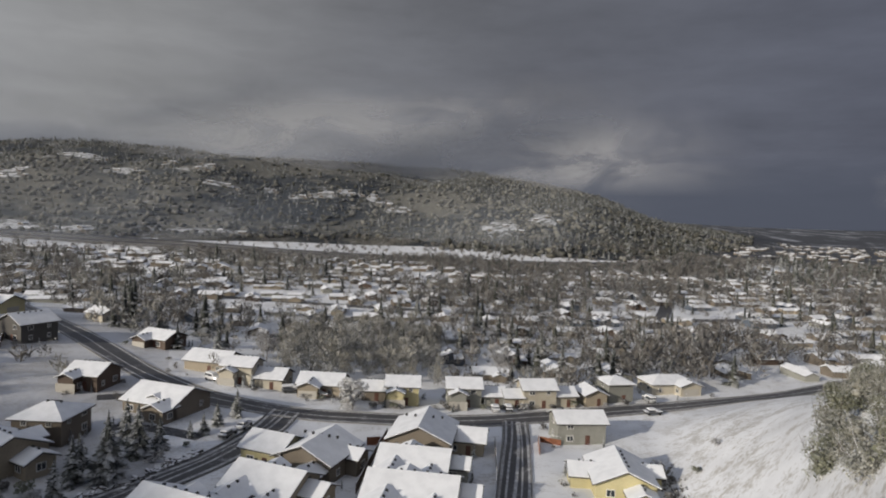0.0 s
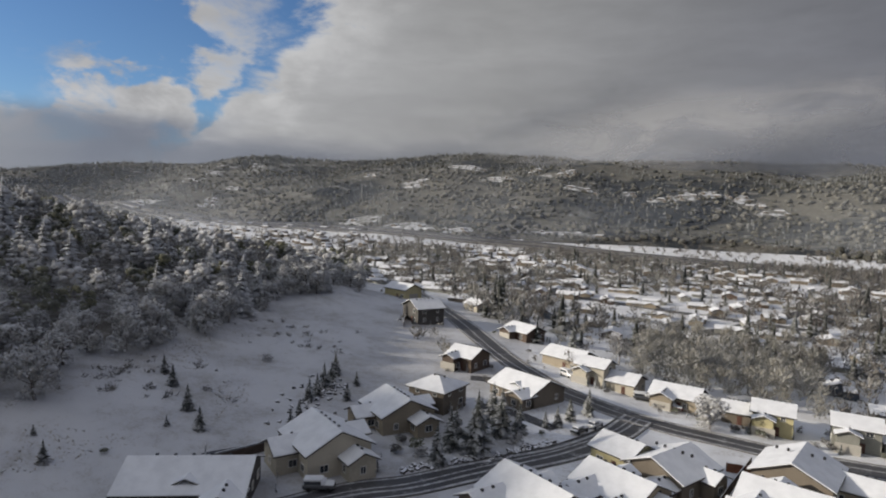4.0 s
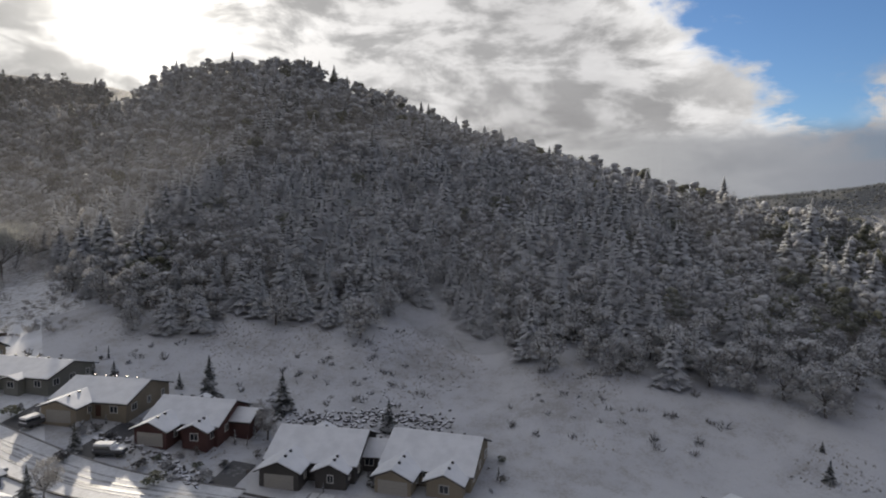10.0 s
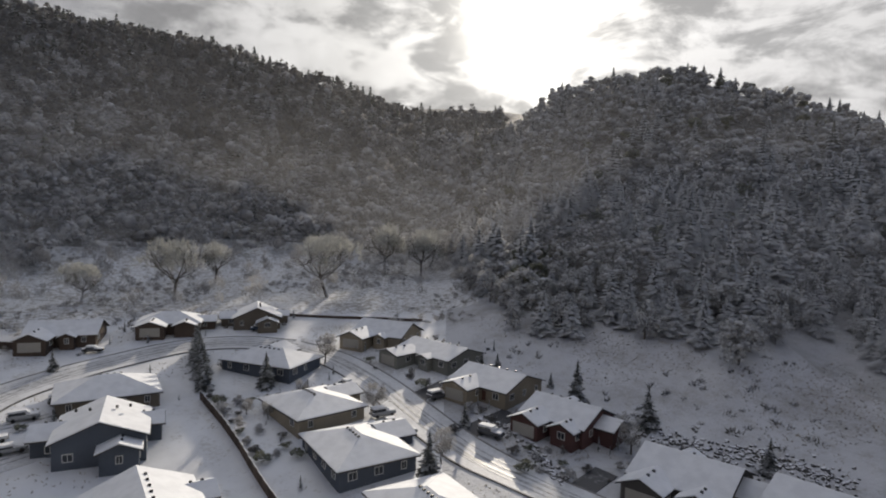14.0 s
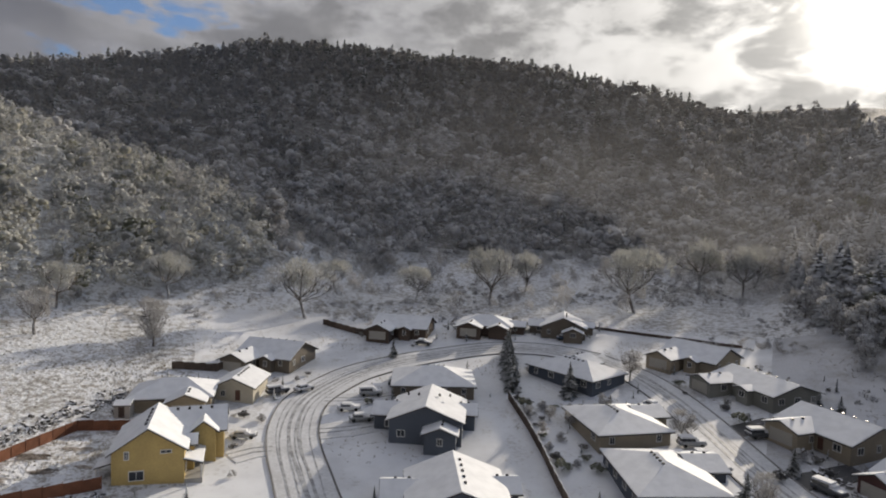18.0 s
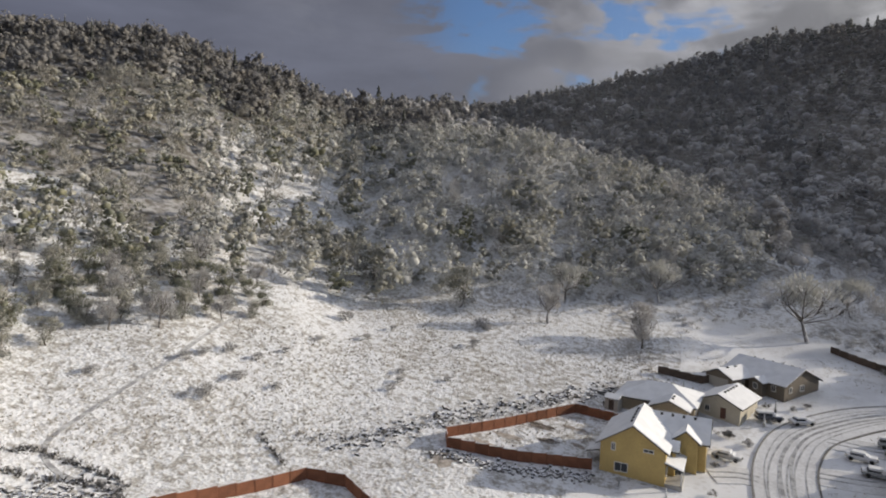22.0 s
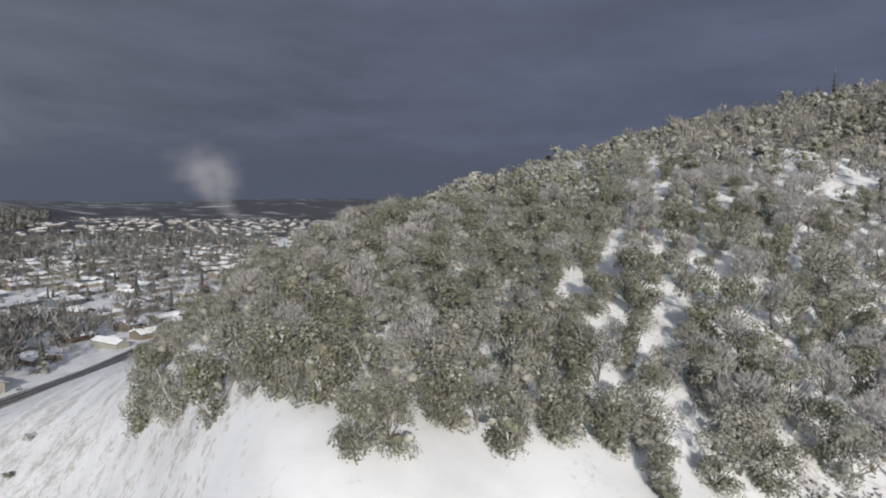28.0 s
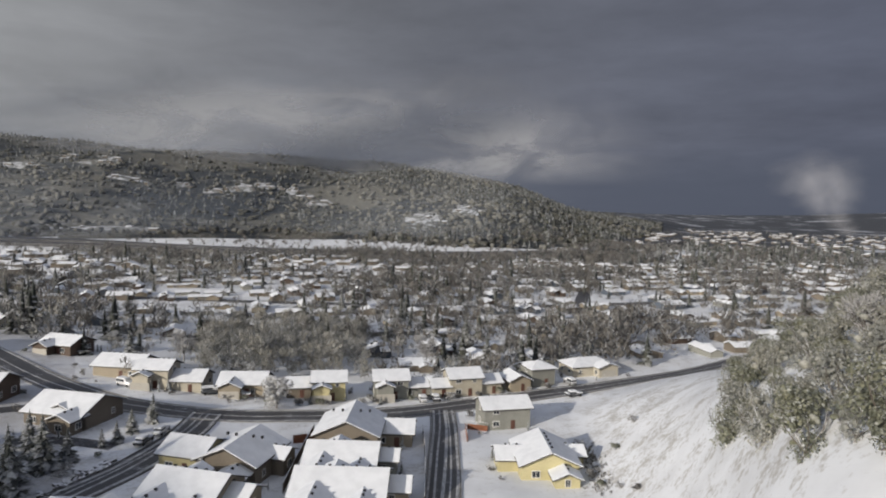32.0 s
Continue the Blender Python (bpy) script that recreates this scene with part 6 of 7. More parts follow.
dwelling(-8.4, 153.6, 2, 8, 7.5, 4.9, "tee", "siding_pale")
dwelling(-15.8, 155.2, 2, 6, 7, 2.8, "gx", "siding_taupe")
dwelling(7.0, 154.6, 3, 8.5, 7.5, 5.0, "tee", "siding_sage")
dwelling(14.6, 155.6, 5, 5.5, 6.5, 2.8, "gx", "siding_sage")
dwelling(26.0, 156.2, 8, 8.5, 7.5, 4.9, "gx", "siding_cream")
dwelling(19.6, 154.8, 8, 4.5, 6.0, 2.8, "gx", "siding_cream")
dwelling(33.0, 157.6, 10, 5.5, 6.5, 3.0, "gx", "siding_cream")
dwelling(41.0, 159.4, 12, 6, 7, 3.0, "gy", "siding_beige")
dwelling(48.4, 163.0, 12, 7, 7, 5.0, "hip", "siding_sage")
dwelling(66.0, 172.0, 12, 14, 8, 3.0, "hip+", "siding_cream")
# inside the bend
dwelling(31.2, 131.4, 6, 10.5, 7, 4.8, "gx", "siding_sage")
dwelling(32.6, 104.0, -5, 10, 11, 3.0, "gycross", "siding_pale")
dwelling(-2.2, 120.1, -8, 12, 12, 4.4, "gy", "siding_taupe")
dwelling(6.4, 122.6, -8, 8, 7, 3.0, "gx", "siding_beige")
dwelling(-3.2, 107.0, -8, 12, 9, 3.4, "multi", "siding_sage", 0.46)
dwelling(-3.0, 94.9, -8, 14, 10, 3.2, "multi", "siding_beige", 0.46)
dwelling(-20.6, 107.4, -20, 11, 11, 3.6, "gycross", "siding_taupe")
dwelling(-29.2, 109.0, -20, 8, 8, 3.4, "gx", "siding_pale")
dwelling(-25.0, 93.0, -20, 11.5, 9.5, 3.4, "multi", "siding_beige", 0.48)
dwelling(-33.6, 80.2, -22, 13, 11, 3.2, "multi", "siding_taupe", 0.48)

# ---- the town on the valley floor: a few plain models, each house a copy ----
def town_model(w, d, h, kind, mat, seed):
    rng = random.Random(seed)
    house = thing("town_house", Matrix(), "small %s town house under a snow-covered roof" % COLOUR[mat], "house", "town houses")
    volume(house, 0, 0, w, d, h, kind, mat, 0.42, [], rng, None, 1, False, 0, eave=0.35)
    volume(house, w * 0.22, -d * 0.5, w * 0.36, d * 0.5, h * 0.94, "y" if kind != "y" else "x", mat, 0.42, [], rng, None, 1, False, 0, eave=0.3)
    put_window(house, pose(-0.28 * w, -d / 2 - 0.01, 1.5), 1.5, 1.3)
    return house


TOWN_MODELS = [town_model(12, 7, 2.2, "x", "siding_taupe", 1), town_model(11, 7.5, 2.6, "x", "siding_taupe", 2), town_model(15, 5.5, 2.2, "x", "siding_sage", 3),
               town_model(8, 11, 2.7, "y", "siding_slate", 4), town_model(8.5, 10, 2.6, "y", "siding_brown", 5), town_model(16, 5, 2.2, "x", "siding_beige", 6)]
TOWN_SITES = []
rng = random.Random(5)
for row in range(26):
    for col in range(-30, 46):
        x0, y0 = col * 19.0 + (row % 2) * 7, 182 + row * 19.0 + (row // 2) * 9
        a = radians(9 * math.sin(row * 0.25))
        x, y = x0 * math.cos(a) - 0.16 * (y0 - 180) + rng.uniform(-3, 3), y0 + 0.10 * x0 + rng.uniform(-3, 3)
        r, az = math.hypot(x, y), math.degrees(math.atan2(-x, y)) % 360
        if y > 585 or r < 172 or not (az < 40 or az > 318) or float(ground_z(x, y)) > 5.5 or rng.random() < 0.16:
            continue
        if -14 < az - 0 and 0 <= az < 15 and r < 240:
            continue
        if any((x - fx) ** 2 + (y - fy) ** 2 < (fr + 9) ** 2 for fx, fy, fr in FOOTPRINTS):
            continue
        TOWN_SITES.append((x, y, math.degrees(a) + 6 + rng.choice((0, 0, 90, 180)) + rng.uniform(-6, 6)))
TOWN_SITES.sort(key=lambda s: math.hypot(s[0], s[1]))
for k, (x, y, rot) in enumerate(TOWN_SITES[:235]):
    ob = TOWN_MODELS[k % 6]
    if k >= 6:
        ob = copy_thing(ob, Matrix())
    ob.matrix_basis = on_ground(x, y, rot) @ Matrix.Diagonal((rng.uniform(0.7, 1.15), rng.uniform(0.8, 1.2), rng.uniform(0.66, 0.95), 1))
    FOOTPRINTS.append((x, y, 7))


def far_houses(name, sites, seed):
    """Houses beyond counting on the far valley floor: walls and snowy roofs in one mesh."""
    rng = np.random.default_rng(seed)
    walls, roofs = [], []
    for x, y in sites:
        w, d, h = rng.uniform(7, 13), rng.uniform(5, 8), rng.uniform(2.3, 3.4)
        a = rng.choice([0, np.pi / 2]) + rng.normal(0.1, 0.15)
        rot = np.array([[np.cos(a), -np.sin(a)], [np.sin(a), np.cos(a)]])
        z = float(ground_z(x, y))
        for store, (v, q, t) in ((walls, wall_np(w, d, h, 0.32, "x")), (roofs, roof_np(w, d, h + 0.05, 0.32, 0.5, 0.3, "x"))):
            v = v.copy()
            v[:, :2] = v[:, :2] @ rot.T + (x, y)
            v[:, 2] += z
            store.append((v, q, t))
    ob = new(name)
    tagged(ob, "distant snow-roofed houses and sheds of the town", "houses", kind="stuff")
    for nm, store, mat in (("wall", walls, "siding_taupe"), ("roof", roofs, "roof_snow")):
        v, q, t = join_np(store)
        part(nm, mesh_np(nm, v, q, t, (mat,)), ob)


flat_ground = lambda x, y, az, r, rng: ground_z(x, y) < 6
far_houses("far_houses", np.vstack([np.array([s[:2] for s in TOWN_SITES[235:]]).reshape(-1, 2), scatter(300, 338, 380, 1900, 420, 31, flat_ground, 20), scatter(40, 62, 560, 1250, 150, 32, flat_ground, 20),
                                     scatter(20, 45, 380, 640, 60, 33, flat_ground, 20),
                                     np.array([(cx + a * u, cy + b * v) for cx, cy, a, b in CLEARINGS for u, v in ((-0.5, -0.1), (0.35, 0.3), (0.9, -0.4))])]), 34)

# ---- trees of the town ----
def town_keep(x, y, az, r, rng):
    wave = np.sin(x / 33 + 1.5 * np.sin(y / 41)) + np.sin(y / 27 + 1.3 * np.sin(x / 37))
    thick = np.interp(az, [0, 14, 24, 42, 318, 340, 360], [0.46, 0.5, 0.75, 0.85, 0.55, 0.5, 0.46]) + np.clip((r - 430) / 400, 0, 0.4)
    return (ground_z(x, y) < 7) & (rng.random(len(r)) < thick * (0.62 + 0.34 * wave))


town = np.vstack([scatter(0, 42, 165, 640, 2000, 41, town_keep, 4.2), scatter(335, 360, 165, 620, 1800, 42, town_keep, 4.0),
                  scatter(300, 336, 260, 1900, 600, 43, flat_ground, 8), scatter(316, 342, 190, 900, 1700, 48, town_keep, 5), scatter(40, 60, 500, 1200, 300, 44, flat_ground, 8)])
free = [i for i, (x, y) in enumerate(town) if not any((x - fx) ** 2 + (y - fy) ** 2 < (fr * 0.72) ** 2 for fx, fy, fr in FOOTPRINTS)]
street = np.vstack([smooth_line(l, 3.0) for l in (MAIN, HILL_LANE, SIDE)])
free = [i for i in free if ((street - town[i]) ** 2).sum(1).min() > 130]
town = town[free]
kinds = RNG.choice([0, 1, 2, 3], len(town), p=[0.52, 0.14, 0.12, 0.22])
kinds = np.where((kinds == 0) & (np.degrees(np.arctan2(-town[:, 0], town[:, 1])) > 6) & (RNG.random(len(town)) < 0.6), 2, kinds)
wave = np.sin(town[:, 0] / 33 + 1.5 * np.sin(town[:, 1] / 41)) + np.sin(town[:, 1] / 27 + 1.3 * np.sin(town[:, 0] / 37))
stand("town_trees", "bare and evergreen garden trees between the town houses", "trees", np.column_stack([town, RNG.uniform(0.5, 1.0, len(town)) * (1.05 + 0.2 * wave), kinds]),
      [mk_loose(46, 0.80, 9.0, 4.3), mk_conifer(8, 7, 11, 3.4), mk_loose(36, 0.70, 7.0, 3.4), mk_loose(46, 0.66, 9.5, 3.9)], ("dark_twigs", "dark_needles", "grove_twigs", "dark_twigs"), 45)
grove = np.vstack([scatter(0, 14, 168, 236, 130, 46, None, 3.6)])
stand("roadside_grove", "dense grove of frosted bare trees behind the houses", "trees", np.column_stack([grove, RNG.uniform(0.8, 1.15, len(grove)), np.zeros(len(grove))]),
      [mk_loose(170, 0.42, 9.5, 3.2)], ("grove_twigs",), 47)

strip_wood = np.vstack([scatter(0, 50, 640, 830, 420, 49, None, 7), scatter(334, 360, 640, 830, 300, 50, None, 7)])
free = [i for i, p in enumerate(strip_wood) if ((smooth_line(FREEWAY, 15) + (0, 12) - p) ** 2).sum(1).min() > 900]
stand("freeway_brush", "dark brush and trees along the freeway", "trees", np.column_stack([strip_wood[free], RNG.uniform(0.4, 1.0, len(free)), np.zeros(len(free))]), [mk_loose(30, 1.1, 7.5, 4.5)], ("dark_twigs",), 52)
# ---- fences ----
def fence(label, line, height, mat, panel=2.4, closed=False):
    """Board fence: posts and panels that step with the ground."""
    pts = [Vector(p) for p in line]
    f = thing("fence", on_ground(pts[0].x, pts[0].y), label, "fence")
    inv = f.matrix_world.inverted()
    post = shared(("post", height, mat), lambda: box("post", -0.07, -0.07, -0.4, 0.07, 0.07, height + 0.12, mat, 0.015))

    def panel_mesh():
        """One ridged sheet of boards: a zigzag outline drawn up to the fence's height."""
        bm = bmesh.new()
        n = 12
        xs = [0.05 + (panel - 0.1) * k / (2 * n) for k in range(2 * n + 1)]
        front = [(x, -0.03 if k % 2 else -0.012) for k, x in enumerate(xs)]
        ring = front + [(xs[-1], 0.03), (xs[0], 0.03)]
        lo = [bm.verts.new((x, y, -0.25)) for x, y in ring]
        hi = [bm.verts.new((x, y, height)) for x, y in ring]
        for i in range(len(ring)):
            j = (i + 1) % len(ring)
            bm.faces.new((lo[i], lo[j], hi[j], hi[i]))
        bm.faces.new(hi)
        bm.faces.new(lo[::-1])
        return bm_mesh("panel", bm, mat)

    pm = shared(("panel", height, mat), panel_mesh)
    cap = shared(("cap", panel), lambda: box("snow_cover", 0.05, -0.06, height + 0.002, panel - 0.05, 0.06, height + 0.07, "snow_lump", 0.02))
    for a, b in zip(pts, pts[1:]):
        n = max(1, round((b - a).length / panel))
        for k in range(n):
            p, q = a.lerp(b, k / n), a.lerp(b, (k + 1) / n)
            rot = math.degrees(math.atan2(q.y - p.y, q.x - p.x))
            z = (float(ground_z(p.x, p.y)) + float(ground_z(q.x, q.y))) / 2
            m = inv @ pose(p.x, p.y, z, 0, 0, rot)
            part("post", post, f).matrix_local = m
            pn = part("panel", pm, f)
            pn.matrix_local = m @ Matrix.Diagonal(((q - p).length / panel, 1, 1, 1))
            part("snow_cover", cap, pn, "thin snow on the fence top")
    return f


fence("reddish cedar board fence round a snowy yard", [(19, -95.5), (30, -91.3), (41, -88.3), (42.5, -91.0), (34, -102.5), (26, -113.4), (12, -113.5)], 1.8, "cedar_board")
fence("reddish cedar board fence below the snowy slope", [(66, -44), (63.5, -51), (54.3, -69.1), (48.5, -70.5), (40, -66)], 1.8, "cedar_board")
fence("weathered brown board fence between back yards", [(-53.5, -116), (-51.4, -102.5), (-49.5, -92.8), (-47.5, -84.8), (-44.5, -72)], 1.7, "old_board")
fence("weathered brown board fence behind houses", [(14.5, -141.8), (5.5, -141.5), (2, -146)], 1.7, "old_board")
fence("weathered brown board fence at the valley head", [(-22, -176), (-30, -168), (-36, -163)], 1.7, "old_board")
fence("weathered brown board fence along a snowy lot", [(-97.9, -156), (-107.5, -145.4), (-117.4, -135.4), (-125, -126)], 0.8, "old_board")
fence("reddish board fence behind gardens", [(-13.5, 121), (-8.6, 122.5)], 1.7, "cedar_board")
fence("weathered brown board fence between gardens", [(-12.5, 98), (-11.5, 112), (-10, 128)], 1.7, "old_board")
fence("weathered brown board fence beside the side street", [(9.8, 92), (11.8, 110), (13, 128)], 1.6, "old_board")
fence("dark board fence on the snowy slope by a house", [(-122, 170), (-118, 163), (-114.5, 158)], 1.6, "old_board")
fence("reddish retaining fence round a terrace", [(21.5, 121), (22.5, 129), (27, 127)], 1.2, "cedar_board")
fence("weathered fence along the lane's back gardens", [(-85, 50), (-82, 62), (-79.5, 72)], 1.5, "old_board")


# ---- cars ----
def car_models(kind):
    """Outline sections of a car along x: body shell, cabin glass, snow."""
    L, W = (4.6, 1.8) if kind == "car" else (4.9, 1.95)
    H, R = (0.86, 1.42) if kind == "car" else (1.05, 1.8)
    body = bmesh.new()
    rings = [(-L / 2, 0.45, H - 0.12, 0.80), (-L / 2 + 0.25, 0.30, H, 0.95), (-0.3 * L, 0.26, H + 0.05, 1.0), (0.12 * L, 0.26, H + 0.05, 1.0), (L / 2 - 0.35, 0.30, H - 0.08, 0.95), (L / 2, 0.45, H - 0.25, 0.78)]
    loops = [[body.verts.new((x, s * W / 2 * k * c, z)) for s, z, c in ((-1, z0, 0.9), (-1, z0 + 0.25, 1.0), (-1, z1 - 0.1, 1.0), (-1, z1, 0.86), (1, z1, 0.86), (1, z1 - 0.1, 1.0), (1, z0 + 0.25, 1.0), (1, z0, 0.9))] for x, z0, z1, k in rings]
    for a, b in zip(loops, loops[1:]):
        for i in range(8):
            body.faces.new((a[i], a[(i + 1) % 8], b[(i + 1) % 8], b[i]))
    body.faces.new(loops[0][::-1])
    body.faces.new(loops[-1])
    bmesh.ops.recalc_face_normals(body, faces=body.faces)
    cabin = bmesh.new()
    x0, x1, x2, x3 = (-0.36 * L, -0.25 * L, 0.05 * L, 0.20 * L) if kind == "car" else (-0.47 * L, -0.42 * L, 0.06 * L, 0.18 * L)
    lo = [cabin.verts.new((x, y * W * 0.43, H)) for x, y in ((x0, -1), (x3, -1), (x3, 1), (x0, 1))]
    hi = [cabin.verts.new((x, y * W * 0.36, R - 0.06)) for x, y in ((x1, -1), (x2, -1), (x2, 1), (x1, 1))]
    for i in range(4):
        cabin.faces.new((lo[i], lo[(i + 1) % 4], hi[(i + 1) % 4], hi[i]))
    cabin.faces.new(hi)
    snow = bmesh.new()
    box_bm(snow, x1 - 0.22, -W * 0.41, R - 0.22, x2 + 0.3, W * 0.41, R + 0.12)
    box_bm(snow, x2 + 0.05, -W * 0.43, H - 0.02, x3 + 0.1, W * 0.43, R - 0.2)
    box_bm(snow, x3 - 0.1, -W * 0.45, H - 0.06, L / 2 - 0.15, W * 0.45, H + 0.14)
    box_bm(snow, -L / 2 + 0.1, -W * 0.45, H - 0.06, x0 + 0.12, W * 0.45, H + 0.12)
    bmesh.ops.bevel(snow, geom=snow.edges[:], offset=0.05, segments=1, affect="EDGES")
    return body, cabin, snow, L, W


def wheel_bm():
    bm = bmesh.new()
    bmesh.ops.create_cone(bm, cap_ends=True, segments=14, radius1=0.34, radius2=0.34, depth=0.22, matrix=Matrix.Rotation(radians(90), 4, "X"))
    return bm


def car(x, y, rot, kind, paint, label):
    ob = thing("car" if kind == "car" else "suv", on_ground(x, y, rot, 0.2), label, "car", "parked cars")
    L, W = (4.6, 1.8) if kind == "car" else (4.9, 1.95)
    part("body", shared(("body", kind, paint), lambda: bm_mesh("body", car_models(kind)[0], paint, True)), ob)
    part("cabin_glass", shared(("cabin", kind), lambda: bm_mesh("cabin_glass", car_models(kind)[1], "window_glass")), ob, "dark car windows")
    part("snow_cover", shared(("carsnow", kind), lambda: bm_mesh("snow_cover", car_models(kind)[2], "snow_lump")), ob, "snow on roof and bonnet")
    for sx in (-0.31, 0.31):
        for sy in (-1, 1):
            part("wheel", shared("wheel", lambda: bm_mesh("wheel", wheel_bm(), "rubber")), ob).matrix_local = pose(sx * L, sy * W * 0.46, 0.33)
    return ob


for x, y, rot, kind, paint, colour in [
        (-0.3, -110.2, 170, "car", "car_silver", "silver"), (-7.0, -129.3, 200, "suv", "car_dark", "dark"), (-12.5, -130.0, 210, "car", "car_white", "white"),
        (-25.9, -125.2, 170, "suv", "car_silver", "silver"), (-21.7, -113.6, 175, "car", "car_silver", "silver"), (-20.2, -118.8, 170, "car", "car_white", "white"), (-33.0, -128.8, 165, "suv", "car_dark", "dark"),
        (-83.6, -66.3, 100, "suv", "car_dark", "dark"), (-88.6, -84.3, 170, "suv", "car_dark", "dark"), (-74.0, -81.8, 165, "car", "car_white", "white"), (-73.0, -77.5, 160, "car", "car_silver", "silver"),
        (-75.2, -86.0, 165, "suv", "car_silver", "silver"), (-63.0, 66.3, 35, "suv", "car_dark", "dark"), (-40.5, 117.6, 75, "car", "car_dark", "dark"), (-39.2, 123.3, 80, "car", "car_white", "white"),
        (-36.7, 152.5, 20, "suv", "car_dark", "dark"), (-20.6, 150.5, 80, "car", "car_white", "white"), (14.9, 149.2, 95, "car", "car_white", "white"), (18.2, 149.8, 95, "car", "car_dark", "dark"),
        (54.0, 148.8, 12, "car", "car_dark", "dark"), (56.8, 160.0, 100, "suv", "car_silver", "silver"), (-29.3, 151.0, 5, "car", "car_red", "dark red"), (-57.0, 153.8, -30, "suv", "car_white", "white"),
        (-79.2, -102.0, 95, "car", "car_blue", "blue"), (-84.5, -147.8, 150, "car", "car_blue", "blue"), (-46.0, -155.0, 150, "car", "car_dark", "dark"), (-29.0, 63.0, 70, "car", "car_white", "white")]:
    car(x, y, rot, kind, paint, "snow-topped %s %s parked by a house" % (colour, "car" if kind == "car" else "off-roader"))

# ---- single trees and shrubs ----
VALLEY_OAKS = [tree_thing("valley_oak", "tall bare oak with spreading frosted limbs on open snow", 20.0, 10.0, "lightened_twigs", 90 + k, 0.6, 1500, limbs=12, sub=14, trunk=0.36, base=0.26, lobes=9, shell=0.3, twigs=True) for k in range(3)]
for k, (x, y, h) in enumerate([(-17.3, -180.8, 18), (-79.0, -189.3, 20), (-120.6, -167.2, 22), (-162.0, -186.0, 20), (-170.0, -172.8, 18), (-55.7, -198.6, 13), (-100, -205, 15), (-140, -195, 16), (-182, -180, 17), (20, -188, 13), (44, -172, 12), (-30, -205, 12)]):
    ob = VALLEY_OAKS[k % 3]
    if k >= 3:
        ob = copy_thing(ob, Matrix())
    ob.matrix_basis = scale_pose(on_ground(x, y, k * 77, -0.15), h / 20.0)

for i, (x, y, h) in enumerate([(-118.0, 76.4, 4.3), (-112.0, 74.4, 4.9), (-101.4, 70.5, 5.4), (-93.4, 67.4, 4.8), (-99.0, 44.1, 3.9), (-98.0, 63.9, 2.3), (-106.9, 46.2, 2.1), (-90.8, 92.0, 5.3), (-91.9, 95.5, 5.1), (-94.1, 100.0, 6.1), (-98.0, 107.9, 5.9), (-85.3, 97.7, 4.3), (-90.0, 106.3, 3.8), (-82.5, 78.8, 4.7), (-86.5, 84.9, 3.6), (-95.5, 104, 5)]):
    grow("garden_fir", x, y, h, i, "young snow-dusted fir on the open slope")
for i, (x, y, h) in enumerate([(-54.0, 85.1, 7.6), (-51.2, 94.2, 12.0), (-51.7, 104.8, 10.0), (-49.7, 108.6, 6.5), (-47.2, 115.9, 3.7), (-45.3, 117.8, 4.7), (-44.6, 123.1, 5.4), (-42.8, 129.8, 6.4), (-58.5, 98.9, 6.3), (-56.7, 110.7, 8.6), (-54, 99, 9), (-55.5, 92, 8),
                               (-108.6, -64.1, 9.0), (-108.0, -48.5, 8.5), (-105.0, -86.5, 5.5), (-108.7, -85.0, 4.4), (-110.5, -71.7, 3.5), (-83.2, -72.2, 5.0), (-64.6, -63.0, 8.8), (-106.3, -27.1, 6.5), (-66.3, -113.0, 8.0), (-64.2, -141.0, 7.5), (-61.5, -134, 9), (-58.5, -126, 9), (-56.3, -120, 8), (-63, -137.5, 8.5), (-60, -130, 9), (-57.6, -123, 8.5), (-67.5, -115, 7),
                               (-36, -147.5, 5), (34.1, 198.9, 13.0), (37.5, 180.4, 10.9), (11.5, 226.6, 9.7), (72.1, 187.4, 7.6), (50.2, 190.1, 7.5), (-0.1, 143.8, 3.0), (4.5, 147.3, 2.5), (-12.5, 147, 2.6), (-64, 176, 10), (-20, 240, 11)]):
    grow("garden_fir", x, y, h, i, "snow-dusted garden fir beside the houses")
for i, (x, y, h) in enumerate([(-75.5, -88.7, 6.5), (-83.6, -116.4, 7.5), (-70.5, -66.0, 6.0), (-50.9, 179.5, 10.0), (19.5, 186.3, 11.0), (-97.5, -46.5, 6), (-101, -50, 5), (-69, -104, 4), (-57, -104, 3.5), (-52.7, -99.1, 3), (-59, -99.8, 3.5), (-62, -41, 5)]):
    grow("bare", x, y, h, i, "slender bare garden tree dusted with snow")
grow("oak", -19.9, 143.6, 8.5, 1, "round dense evergreen by the street, dusted with snow")

SHRUBS = [tree_thing("shrub", "low rounded shrub capped with snow", 1.5, 1.1, m, 110 + k, 0.14, 260, "shrub", limbs=5, trunk=0.2, base=0.05, lobes=7, shell=0.35) for k, m in enumerate(("dark_twigs", "madrone_leaves", "bare_twigs"))]
